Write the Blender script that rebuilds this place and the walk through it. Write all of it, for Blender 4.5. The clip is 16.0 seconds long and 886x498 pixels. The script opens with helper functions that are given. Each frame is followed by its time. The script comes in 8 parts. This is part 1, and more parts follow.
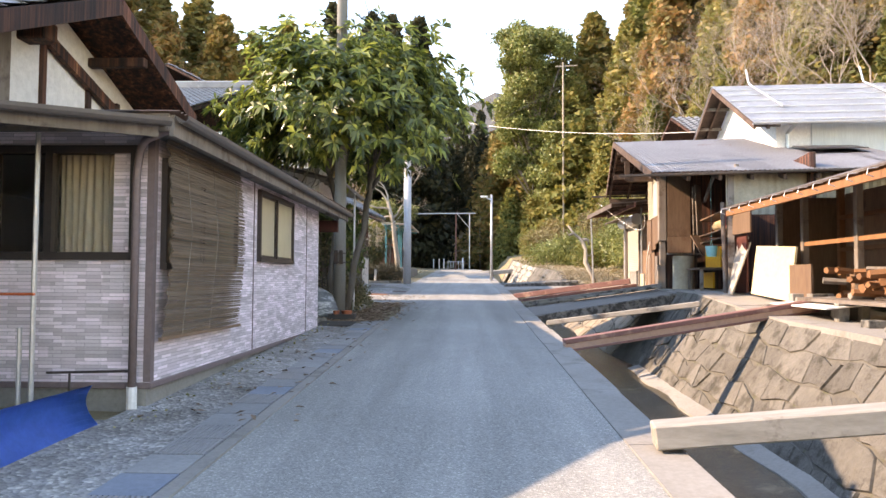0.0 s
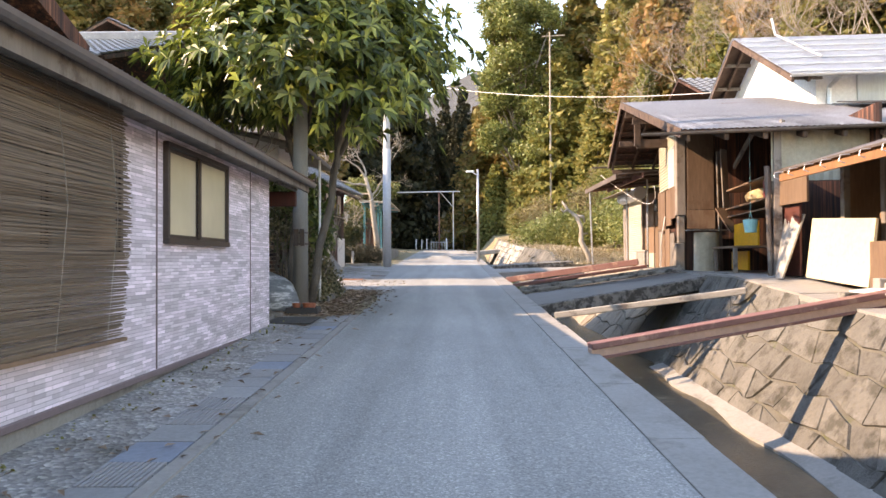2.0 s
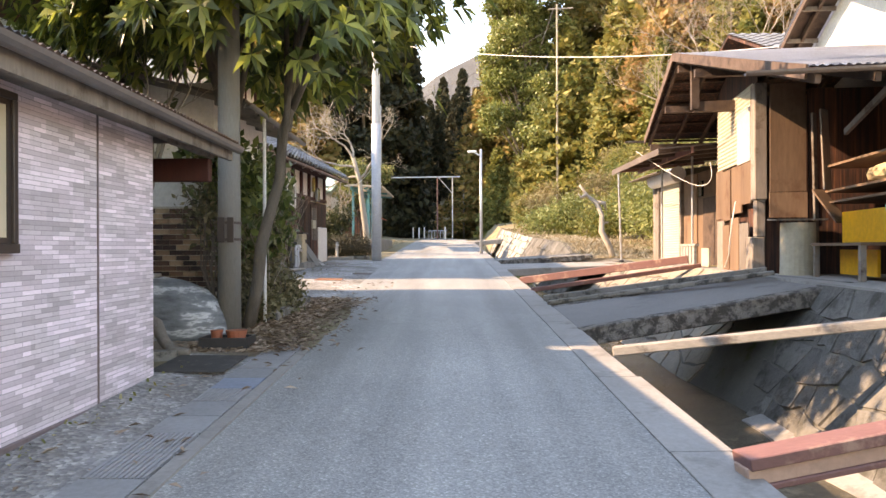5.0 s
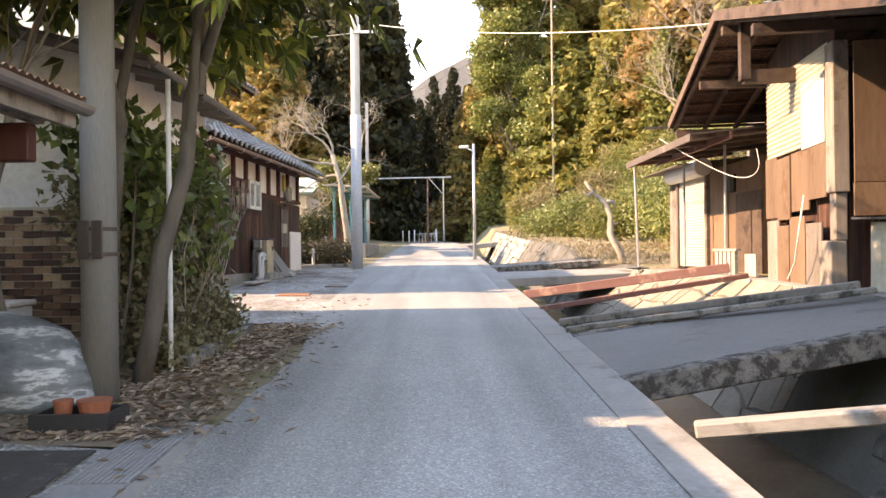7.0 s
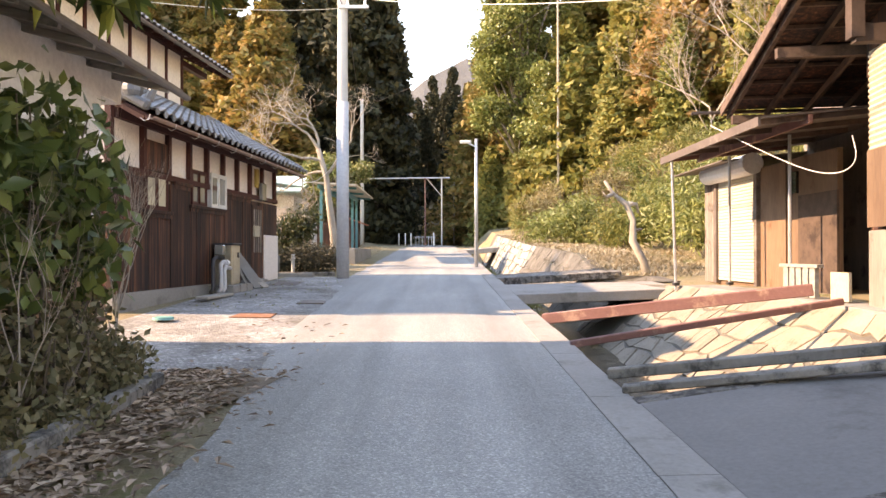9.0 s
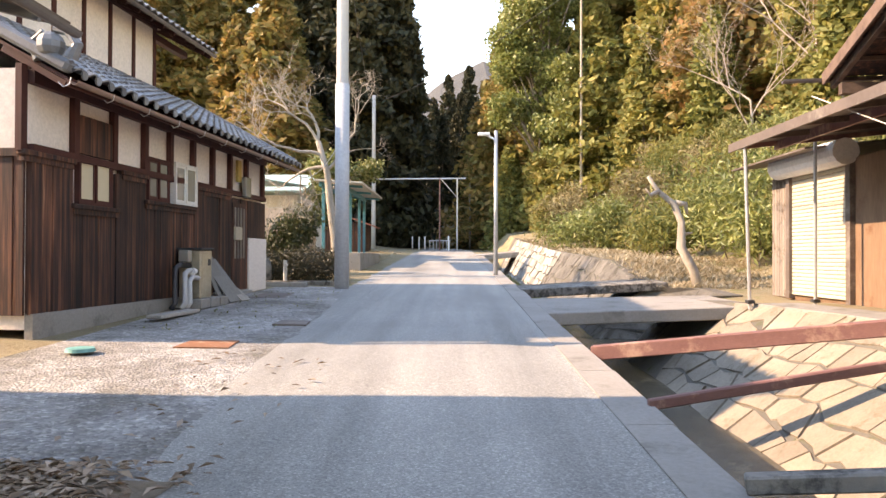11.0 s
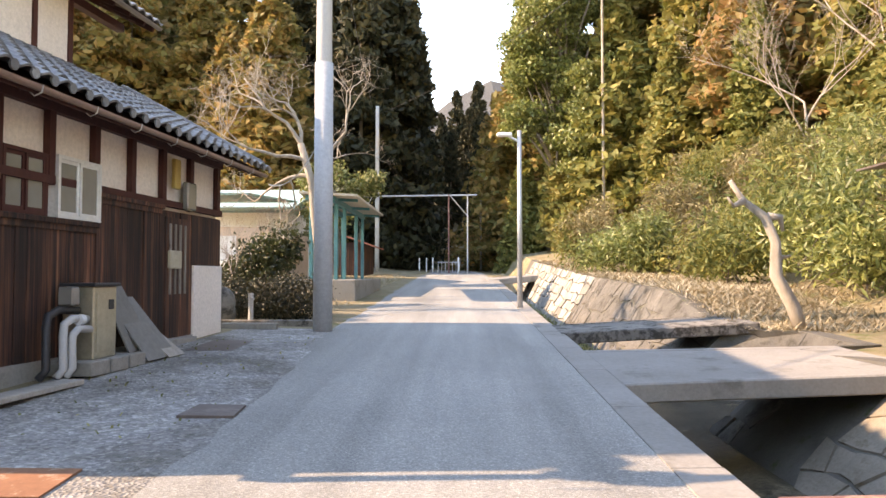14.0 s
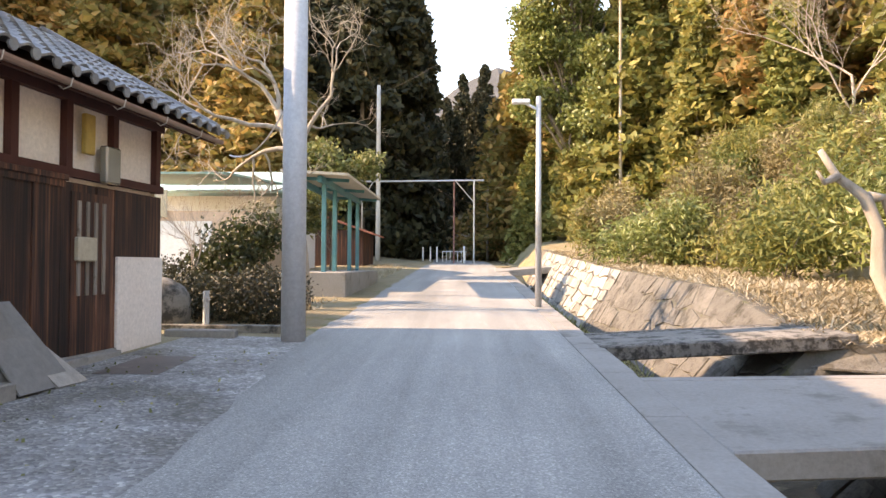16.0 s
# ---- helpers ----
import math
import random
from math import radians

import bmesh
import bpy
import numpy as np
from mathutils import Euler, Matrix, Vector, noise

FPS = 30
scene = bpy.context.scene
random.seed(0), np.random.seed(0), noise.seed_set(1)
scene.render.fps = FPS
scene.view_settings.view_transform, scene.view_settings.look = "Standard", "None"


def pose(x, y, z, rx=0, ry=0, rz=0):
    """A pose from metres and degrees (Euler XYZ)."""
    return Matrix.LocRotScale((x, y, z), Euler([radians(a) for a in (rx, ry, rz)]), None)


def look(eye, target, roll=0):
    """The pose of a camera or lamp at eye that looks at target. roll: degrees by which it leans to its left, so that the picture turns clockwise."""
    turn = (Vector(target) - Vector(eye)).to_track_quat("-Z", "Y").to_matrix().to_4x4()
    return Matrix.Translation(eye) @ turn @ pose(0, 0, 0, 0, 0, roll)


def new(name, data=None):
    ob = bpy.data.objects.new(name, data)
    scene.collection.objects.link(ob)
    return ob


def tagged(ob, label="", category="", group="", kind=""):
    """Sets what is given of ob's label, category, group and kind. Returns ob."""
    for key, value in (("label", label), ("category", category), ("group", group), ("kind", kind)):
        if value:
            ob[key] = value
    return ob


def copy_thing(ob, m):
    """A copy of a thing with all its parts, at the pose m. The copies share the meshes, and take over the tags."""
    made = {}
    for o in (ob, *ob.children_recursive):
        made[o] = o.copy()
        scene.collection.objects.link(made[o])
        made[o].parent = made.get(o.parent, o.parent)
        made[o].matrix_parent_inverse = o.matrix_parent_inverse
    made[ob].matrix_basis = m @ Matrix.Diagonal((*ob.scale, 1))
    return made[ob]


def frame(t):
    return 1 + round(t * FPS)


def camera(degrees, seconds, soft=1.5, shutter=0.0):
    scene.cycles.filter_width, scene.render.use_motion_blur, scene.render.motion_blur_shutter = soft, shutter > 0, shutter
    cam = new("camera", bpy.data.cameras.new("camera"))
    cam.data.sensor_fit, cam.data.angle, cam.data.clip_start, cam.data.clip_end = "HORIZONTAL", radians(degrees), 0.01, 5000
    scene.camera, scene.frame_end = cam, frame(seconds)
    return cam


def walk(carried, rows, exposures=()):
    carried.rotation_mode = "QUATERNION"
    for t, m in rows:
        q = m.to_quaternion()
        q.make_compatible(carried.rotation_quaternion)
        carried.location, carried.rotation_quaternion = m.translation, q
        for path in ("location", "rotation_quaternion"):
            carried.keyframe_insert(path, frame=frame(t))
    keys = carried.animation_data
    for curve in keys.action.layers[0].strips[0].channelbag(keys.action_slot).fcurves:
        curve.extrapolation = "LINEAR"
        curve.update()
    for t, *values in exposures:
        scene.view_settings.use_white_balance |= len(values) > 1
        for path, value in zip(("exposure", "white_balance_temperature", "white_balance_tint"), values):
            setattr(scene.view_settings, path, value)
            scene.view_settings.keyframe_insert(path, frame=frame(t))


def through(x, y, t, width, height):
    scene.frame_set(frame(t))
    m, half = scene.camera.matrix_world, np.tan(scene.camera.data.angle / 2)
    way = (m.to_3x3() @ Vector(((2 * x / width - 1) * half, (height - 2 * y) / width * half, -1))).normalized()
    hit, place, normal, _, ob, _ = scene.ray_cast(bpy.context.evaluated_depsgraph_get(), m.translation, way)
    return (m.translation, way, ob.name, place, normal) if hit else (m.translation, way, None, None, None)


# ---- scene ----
cam = camera(64.0, 16.0)
PATH = [
    (0, (0.185, 0.145, 1.668), (0.114, 2.141, 1.755), 0.3),
    (0.5, (0.176, 0.841, 1.676), (0.118, 2.839, 1.748), 0.1),
    (1, (0.134, 1.518, 1.688), (0.088, 3.517, 1.744), -0.2),
    (1.5, (0.105, 2.213, 1.707), (0.073, 4.212, 1.75), -0.3),
    (2, (0.065, 2.889, 1.729), (0.043, 4.888, 1.761), -0.3),
    (2.5, (0.044, 3.575, 1.745), (0.026, 5.575, 1.765), -0.3),
    (3, (0.007, 4.244, 1.773), (-0.011, 6.244, 1.78), -0.3),
    (3.5, (0.007, 4.937, 1.783), (-0.014, 6.937, 1.782), -0.2),
    (4, (-0.011, 5.616, 1.828), (-0.033, 7.616, 1.825), -0.1),
    (6.5, (0.109, 9.261, 2.014), (0.106, 11.261, 2.014), -0.6),
    (7, (0.103, 9.957, 2.033), (0.107, 11.957, 2.037), -0.7),
    (7.5, (0.12, 10.656, 2.068), (0.13, 12.656, 2.08), -0.6),
    (8, (0.107, 11.401, 2.103), (0.122, 13.4, 2.121), -0.3),
    (8.5, (0.104, 12.145, 2.148), (0.12, 14.145, 2.166), -0.2),
    (9, (0.096, 12.898, 2.18), (0.107, 14.898, 2.191), -0.1),
    (11.5, (0.123, 16.448, 2.299), (0.084, 18.448, 2.327), 0.2),
    (12, (0.076, 17.151, 2.343), (0.035, 19.151, 2.381), 0.2),
    (12.5, (0.052, 17.87, 2.361), (0.01, 19.869, 2.411), 0.1),
    (13, (0.005, 18.557, 2.399), (-0.042, 20.556, 2.461), 0.0),
    (13.5, (-0.015, 19.282, 2.421), (-0.065, 21.28, 2.493), -0.0),
    (14, (-0.051, 20.007, 2.479), (-0.106, 22.004, 2.556), 0.0),
    (14.5, (-0.057, 20.743, 2.488), (-0.111, 22.74, 2.566), 0.0),
    (15, (-0.034, 21.437, 2.484), (-0.096, 23.435, 2.56), 0.1),
    (15.5, (-0.048, 22.187, 2.523), (-0.113, 24.185, 2.585), 0.1),
    (16, (-0.116, 22.884, 2.579), (-0.185, 24.883, 2.624), 0.3),
]
walk(cam, [(t, look(eye, target, roll)) for t, eye, target, roll in PATH], [(0, 2.55, 9900, 26), (3, 2.6, 10600, 27), (6.5, 2.85, 11900, 29), (9, 2.85, 11700, 31), (12, 2.58, 10600, 27), (16, 2.68, 11300, 28)])

# ---------------------------------------------------------------- light
SUN_DIR = Vector((1.65, 0.1, -1.0)).normalized()
world = bpy.data.worlds.new("world")
scene.world = world
world.use_nodes = True
wn = world.node_tree.nodes
sky = wn.new("ShaderNodeTexSky")
sky.sky_type = "NISHITA"
sky.sun_disc = False
sky.sun_elevation = math.asin(-SUN_DIR.z)
sky.sun_rotation = math.atan2(-SUN_DIR.x, -SUN_DIR.y)
sky.air_density, sky.dust_density, sky.ozone_density = 1.5, 0.0, 6.0
wn["Background"].inputs["Strength"].default_value = 0.15
world.node_tree.links.new(sky.outputs["Color"], wn["Background"].inputs["Color"])
sun = new("sun", bpy.data.lights.new("sun", "SUN"))
sun.data.energy = 2.0
sun.data.angle = radians(0.5)
sun.data.color = (1.0, 0.94, 0.85)
sun.matrix_world = look((-40, 10, 40), Vector((-40, 10, 40)) + SUN_DIR)


# ---------------------------------------------------------------- materials
def node_mat(name):
    m = bpy.data.materials.new(name)
    m.use_nodes = True
    nt = m.node_tree
    return m, nt, nt.nodes["Principled BSDF"]


def coords(nt, stretch=(1, 1, 1), turn=(0, 0, 0)):
    tc = nt.nodes.new("ShaderNodeTexCoord")
    mp = nt.nodes.new("ShaderNodeMapping")
    mp.inputs["Scale"].default_value = stretch
    mp.inputs["Rotation"].default_value = turn
    nt.links.new(tc.outputs["Object"], mp.inputs["Vector"])
    return mp.outputs["Vector"]


def noise_tex(nt, vec, scale, detail=4, rough=0.6):
    n = nt.nodes.new("ShaderNodeTexNoise")
    n.inputs["Scale"].default_value = scale
    n.inputs["Detail"].default_value = detail
    n.inputs["Roughness"].default_value = rough
    nt.links.new(vec, n.inputs["Vector"])
    return n.outputs["Fac"]


def ramp(nt, fac, stops):
    r = nt.nodes.new("ShaderNodeValToRGB")
    e = r.color_ramp.elements
    while len(e) < len(stops):
        e.new(0.5)
    for k, (p, c) in enumerate(stops):
        e[k].position = p
        e[k].color = (*c, 1)
    nt.links.new(fac, r.inputs["Fac"])
    return r.outputs["Color"]


def mix(nt, a, b, fac, mode="MIX"):
    n = nt.nodes.new("ShaderNodeMix")
    n.data_type, n.blend_type = "RGBA", mode
    for v, k in ((fac, 0), (a, 6), (b, 7)):
        if isinstance(v, (int, float)):
            n.inputs[k].default_value = v
        elif isinstance(v, tuple):
            n.inputs[k].default_value = (*v, 1)
        else:
            nt.links.new(v, n.inputs[k])
    return n.outputs[2]


def bump(nt, bsdf, height, strength, dist=0.02, prev=None):
    b = nt.nodes.new("ShaderNodeBump")
    b.inputs["Strength"].default_value = strength
    b.inputs["Distance"].default_value = dist
    nt.links.new(height, b.inputs["Height"])
    if prev is not None:
        nt.links.new(prev, b.inputs["Normal"])
    nt.links.new(b.outputs["Normal"], bsdf.inputs["Normal"])
    return b.outputs["Normal"]


def varied(nt, col, amount, island=False, hue=0.0):
    """Lightness (and hue) that differs from piece to piece."""
    if island:
        g = nt.nodes.new("ShaderNodeNewGeometry")
        rnd = g.outputs["Random Per Island"]
    else:
        g = nt.nodes.new("ShaderNodeObjectInfo")
        rnd = g.outputs["Random"]
    mr = nt.nodes.new("ShaderNodeMapRange")
    mr.inputs["To Min"].default_value = 1 - amount
    mr.inputs["To Max"].default_value = 1 + amount
    nt.links.new(rnd, mr.inputs["Value"])
    h = nt.nodes.new("ShaderNodeHueSaturation")
    nt.links.new(mr.outputs["Result"], h.inputs["Value"])
    if hue:
        m2 = nt.nodes.new("ShaderNodeMapRange")
        m2.inputs["To Min"].default_value = 0.5 + hue
        m2.inputs["To Max"].default_value = 0.5 - hue
        nt.links.new(rnd, m2.inputs["Value"])
        nt.links.new(m2.outputs["Result"], h.inputs["Hue"])
    nt.links.new(col, h.inputs["Color"])
    return h.outputs["Color"]


def surface(name, dark, light, big=1.2, fine=30.0, rough=0.85, relief=0.3, depth=0.01, metal=0.0,
            stretch=(1, 1, 1), spots=None, spot_scale=3.0, spot_at=0.62, spot_stretch=(1, 1, 1), vary=0.0, island=False, hue=0.0, spec=0.4):
    """A surface with variation at two scales: broad patches, fine grain, and patches of another colour."""
    m, nt, b = node_mat(name)
    v = coords(nt, stretch)
    broad = noise_tex(nt, v, big, 3)
    grain = noise_tex(nt, v, fine, 5, 0.7)
    c1 = ramp(nt, broad, [(0.3, dark), (0.7, light)])
    mid = tuple((a + c) / 2 for a, c in zip(dark, light))
    c2 = ramp(nt, grain, [(0.3, tuple(0.7 * k for k in mid)), (0.72, tuple(min(1, 1.25 * k) for k in mid))])
    col = mix(nt, c1, c2, 0.5)
    if spots:
        s = noise_tex(nt, coords(nt, spot_stretch), spot_scale, 6, 0.7)
        f = ramp(nt, s, [(spot_at - 0.06, (0, 0, 0)), (spot_at + 0.06, (1, 1, 1))])
        col = mix(nt, col, spots, f)
    if vary:
        col = varied(nt, col, vary, island, hue)
    nt.links.new(col, b.inputs["Base Color"])
    b.inputs["Roughness"].default_value = rough
    b.inputs["Metallic"].default_value = metal
    b.inputs["Specular IOR Level"].default_value = spec
    if relief:
        bump(nt, b, grain, relief, depth)
    return m


def leaf_mat(name, c1, c2, c3, rough=0.5, through=0.25, hue=0.0):
    m, nt, b = node_mat(name)
    g = nt.nodes.new("ShaderNodeNewGeometry")
    col = ramp(nt, g.outputs["Random Per Island"], [(0.0, c1), (0.55, c2), (1.0, c3)])
    big = noise_tex(nt, coords(nt), 0.5, 2)
    col = mix(nt, col, ramp(nt, big, [(0.35, (0.7, 0.7, 0.7)), (0.65, (1.1, 1.1, 1.1))]), 0.8, "MULTIPLY")
    col = varied(nt, col, 0.2, False, hue)
    nt.links.new(col, b.inputs["Base Color"])
    b.inputs["Roughness"].default_value = rough
    tr = nt.nodes.new("ShaderNodeBsdfTranslucent")
    nt.links.new(col, tr.inputs["Color"])
    ms = nt.nodes.new("ShaderNodeMixShader")
    ms.inputs[0].default_value = through
    nt.links.new(b.outputs[0], ms.inputs[1])
    nt.links.new(tr.outputs[0], ms.inputs[2])
    nt.links.new(ms.outputs[0], nt.nodes["Material Output"].inputs["Surface"])
    return m


def siding_mat():
    m, nt, b = node_mat("stone_pattern_siding")
    tc = nt.nodes.new("ShaderNodeTexCoord")
    sp = nt.nodes.new("ShaderNodeSeparateXYZ")
    nt.links.new(tc.outputs["Object"], sp.inputs[0])
    ad = nt.nodes.new("ShaderNodeMath")
    nt.links.new(sp.outputs["X"], ad.inputs[0])
    nt.links.new(sp.outputs["Y"], ad.inputs[1])
    cb = nt.nodes.new("ShaderNodeCombineXYZ")
    nt.links.new(ad.outputs[0], cb.inputs["X"])
    nt.links.new(sp.outputs["Z"], cb.inputs["Y"])
    cols = []
    hts = []
    for k, (w, h, off) in enumerate(((0.21, 0.032, 0.37), (0.33, 0.096, 0.45))):
        br = nt.nodes.new("ShaderNodeTexBrick")
        br.offset, br.squash = off, 1.0
        br.inputs["Scale"].default_value = 1.0
        br.inputs["Brick Width"].default_value = w
        br.inputs["Row Height"].default_value = h
        br.inputs["Mortar Size"].default_value = 0.0022
        br.inputs["Bias"].default_value = 0.1
        br.inputs["Color1"].default_value = (0.90, 0.83, 0.865, 1) if k == 0 else (0.8, 0.8, 0.8, 1)
        br.inputs["Color2"].default_value = (0.52, 0.47, 0.49, 1) if k == 0 else (1.2, 1.15, 1.2, 1)
        br.inputs["Mortar"].default_value = (0.36, 0.325, 0.34, 1) if k == 0 else (0.95, 0.95, 0.95, 1)
        nt.links.new(cb.outputs[0], br.inputs["Vector"])
        cols.append(br.outputs["Color"])
        hts.append(br.outputs["Fac"])
    col = mix(nt, cols[0], cols[1], 0.9, "MULTIPLY")
    gr = noise_tex(nt, cb.outputs[0], 40, 5)
    col = mix(nt, col, ramp(nt, gr, [(0.3, (0.8, 0.8, 0.8)), (0.7, (1, 1, 1))]), 0.6, "MULTIPLY")
    nt.links.new(col, b.inputs["Base Color"])
    b.inputs["Roughness"].default_value = 0.75
    n1 = bump(nt, b, gr, 0.25, 0.004)
    inv = nt.nodes.new("ShaderNodeMath")
    inv.operation = "SUBTRACT"
    inv.inputs[0].default_value = 1
    nt.links.new(cols[0], inv.inputs[1])
    bump(nt, b, inv.outputs[0], 0.5, 0.006, n1)
    return m


def asphalt_mat():
    m, nt, b = node_mat("worn_asphalt")
    v = coords(nt)
    big = noise_tex(nt, v, 0.35, 4)
    lane = noise_tex(nt, coords(nt, (1.6, 0.08, 1)), 1.0, 3)
    vo = nt.nodes.new("ShaderNodeTexVoronoi")
    vo.inputs["Scale"].default_value = 75
    nt.links.new(v, vo.inputs["Vector"])
    fine = noise_tex(nt, v, 60, 4, 0.75)
    c = ramp(nt, big, [(0.3, (0.255, 0.255, 0.238)), (0.7, (0.325, 0.325, 0.303))])
    c = mix(nt, c, ramp(nt, lane, [(0.35, (0.75, 0.75, 0.75)), (0.65, (1.15, 1.15, 1.15))]), 0.8, "MULTIPLY")
    st = varied_cell(nt, vo)
    c = mix(nt, c, st, 0.5, "MULTIPLY")
    c = mix(nt, c, ramp(nt, fine, [(0.35, (0.6, 0.6, 0.6)), (0.7, (1.3, 1.3, 1.3))]), 0.6, "MULTIPLY")
    crack = noise_tex(nt, v, 2.3, 8, 0.75)
    c = mix(nt, c, ramp(nt, crack, [(0.6, (1, 1, 1)), (0.75, (0.72, 0.7, 0.68))]), 0.7, "MULTIPLY")
    nt.links.new(c, b.inputs["Base Color"])
    b.inputs["Roughness"].default_value = 0.85
    n1 = bump(nt, b, vo.outputs["Distance"], 0.5, 0.006)
    bump(nt, b, fine, 0.4, 0.004, n1)
    return m


def varied_cell(nt, vo):
    sp = nt.nodes.new("ShaderNodeSeparateColor")
    nt.links.new(vo.outputs["Color"], sp.inputs[0])
    return ramp(nt, sp.outputs[0], [(0.0, (0.5, 0.5, 0.5)), (0.55, (0.95, 0.95, 0.94)), (0.85, (1.2, 1.19, 1.16)), (1.0, (1.9, 1.88, 1.82))])


def gravel_mat():
    m, nt, b = node_mat("crushed_gravel")
    v = coords(nt)
    vo = nt.nodes.new("ShaderNodeTexVoronoi")
    vo.inputs["Scale"].default_value = 32
    nt.links.new(v, vo.inputs["Vector"])
    big = noise_tex(nt, v, 0.7, 4)
    mid = noise_tex(nt, v, 5, 5)
    c = ramp(nt, big, [(0.28, (0.16, 0.15, 0.125)), (0.44, (0.245, 0.24, 0.23)), (0.6, (0.38, 0.38, 0.375)), (0.78, (0.19, 0.18, 0.15))])
    c = mix(nt, c, varied_cell(nt, vo), 0.7, "MULTIPLY")
    c = mix(nt, c, ramp(nt, mid, [(0.35, (0.6, 0.58, 0.52)), (0.7, (1.1, 1.1, 1.1))]), 0.7, "MULTIPLY")
    nt.links.new(c, b.inputs["Base Color"])
    b.inputs["Roughness"].default_value = 0.9
    n1 = bump(nt, b, vo.outputs["Distance"], 0.8, 0.02)
    bump(nt, b, mid, 0.4, 0.02, n1)
    return m


def plank_mat():
    """Charred, rain-streaked boards: dark, with tan streaks running down and bleached feet."""
    m, nt, b = node_mat("charred_plank")
    st = noise_tex(nt, coords(nt, (14, 14, 0.35)), 1.0, 5, 0.65)
    fine = noise_tex(nt, coords(nt, (40, 40, 1.2)), 1.0, 4, 0.7)
    patch = noise_tex(nt, coords(nt, (2.5, 2.5, 0.8)), 1.0, 3)
    c = ramp(nt, st, [(0.36, (0.010, 0.006, 0.005)), (0.50, (0.058, 0.024, 0.016)), (0.60, (0.115, 0.046, 0.027)), (0.70, (0.26, 0.135, 0.08))])
    c = mix(nt, c, ramp(nt, fine, [(0.35, (0.45, 0.42, 0.40)), (0.65, (1.3, 1.3, 1.3))]), 0.8, "MULTIPLY")
    c = mix(nt, c, ramp(nt, patch, [(0.35, (0.55, 0.5, 0.5)), (0.68, (1.45, 1.35, 1.25))]), 0.9, "MULTIPLY")
    nt.links.new(varied(nt, c, 0.45), b.inputs["Base Color"])
    b.inputs["Roughness"].default_value = 0.75
    bump(nt, b, fine, 0.5, 0.004)
    return m


ASPHALT = asphalt_mat()
GRAVEL = gravel_mat()
SIDING = siding_mat()
CONCRETE = surface("old_concrete", (0.20, 0.19, 0.17), (0.32, 0.305, 0.28), 0.9, 24, 0.9, 0.25, 0.008, spots=(0.17, 0.16, 0.14), spot_scale=1.7, spot_at=0.6)
CONC_DARK = surface("stained_concrete", (0.12, 0.115, 0.10), (0.30, 0.28, 0.25), 1.4, 22, 0.9, 0.5, 0.015, spots=(0.05, 0.05, 0.045), spot_scale=3.5, spot_at=0.55)
POLE_OLD = surface("weathered_pole_concrete", (0.12, 0.12, 0.112), (0.22, 0.22, 0.205), 1.0, 30, 0.85, 0.2, 0.004, stretch=(3, 3, 0.4))
POLE_CONC = surface("pole_concrete", (0.36, 0.36, 0.35), (0.47, 0.47, 0.46), 1.0, 40, 0.8, 0.15, 0.003, stretch=(3, 3, 0.3))
STONE = surface("wall_stone", (0.085, 0.08, 0.07), (0.175, 0.165, 0.145), 3.2, 22, 0.92, 0.9, 0.03, spots=(0.06, 0.056, 0.045), spot_scale=3, spot_at=0.56, vary=0.2)
MORTAR = surface("wall_mortar", (0.07, 0.065, 0.055), (0.15, 0.14, 0.118), 2, 30, 0.95, 0.5, 0.02, spots=(0.07, 0.08, 0.03))
SOIL = surface("leafy_soil", (0.14, 0.105, 0.075), (0.28, 0.22, 0.16), 1.2, 22, 0.95, 0.7, 0.03, spots=(0.30, 0.24, 0.17), spot_scale=9, spot_at=0.6)
DRYGRASS = surface("dry_grass_ground", (0.17, 0.135, 0.075), (0.33, 0.27, 0.17), 0.8, 16, 0.95, 0.8, 0.05, spots=(0.14, 0.15, 0.05), spot_scale=1.1, spot_at=0.6)
WATER_MUD = surface("wet_channel_bed", (0.05, 0.045, 0.033), (0.14, 0.12, 0.09), 1.3, 14, 0.25, 0.4, 0.02, spots=(0.20, 0.17, 0.12), spot_scale=1.5, spot_at=0.63)
WOOD_DARK = plank_mat()
WOOD_POST = surface("red_brown_timber", (0.045, 0.012, 0.010), (0.085, 0.024, 0.018), 2, 30, 0.7, 0.2, 0.003, stretch=(5, 5, 0.6))
WOOD_OLD = surface("weathered_timber", (0.14, 0.115, 0.095), (0.28, 0.24, 0.205), 1.2, 7, 0.85, 0.4, 0.004, stretch=(5, 5, 0.7), vary=0.25, spots=(0.08, 0.055, 0.04), spot_scale=2, spot_at=0.6)
WOOD_GREY = surface("grey_timber", (0.20, 0.185, 0.16), (0.40, 0.37, 0.33), 2, 9, 0.85, 0.4, 0.004, stretch=(0.7, 5, 5), vary=0.15, spots=(0.12, 0.10, 0.09), spot_scale=2, spot_at=0.62)
PLY = surface("brown_plywood", (0.12, 0.07, 0.045), (0.22, 0.14, 0.09), 1.0, 8, 0.75, 0.2, 0.003, stretch=(3, 3, 0.5), vary=0.22, spots=(0.12, 0.06, 0.035), spot_scale=1.6, spot_at=0.62)
PLASTER = surface("cream_plaster", (0.68, 0.60, 0.53), (0.80, 0.73, 0.66), 1.0, 18, 0.9, 0.08, 0.003)
WHITE = surface("white_render", (0.62, 0.615, 0.60), (0.72, 0.715, 0.70), 0.8, 14, 0.85, 0.06, 0.003)
KAWARA = surface("grey_roof_tile", (0.10, 0.105, 0.11), (0.22, 0.225, 0.23), 2, 30, 0.45, 0.2, 0.004, vary=0.3, spots=(0.30, 0.30, 0.28), spot_scale=5, spot_at=0.64)
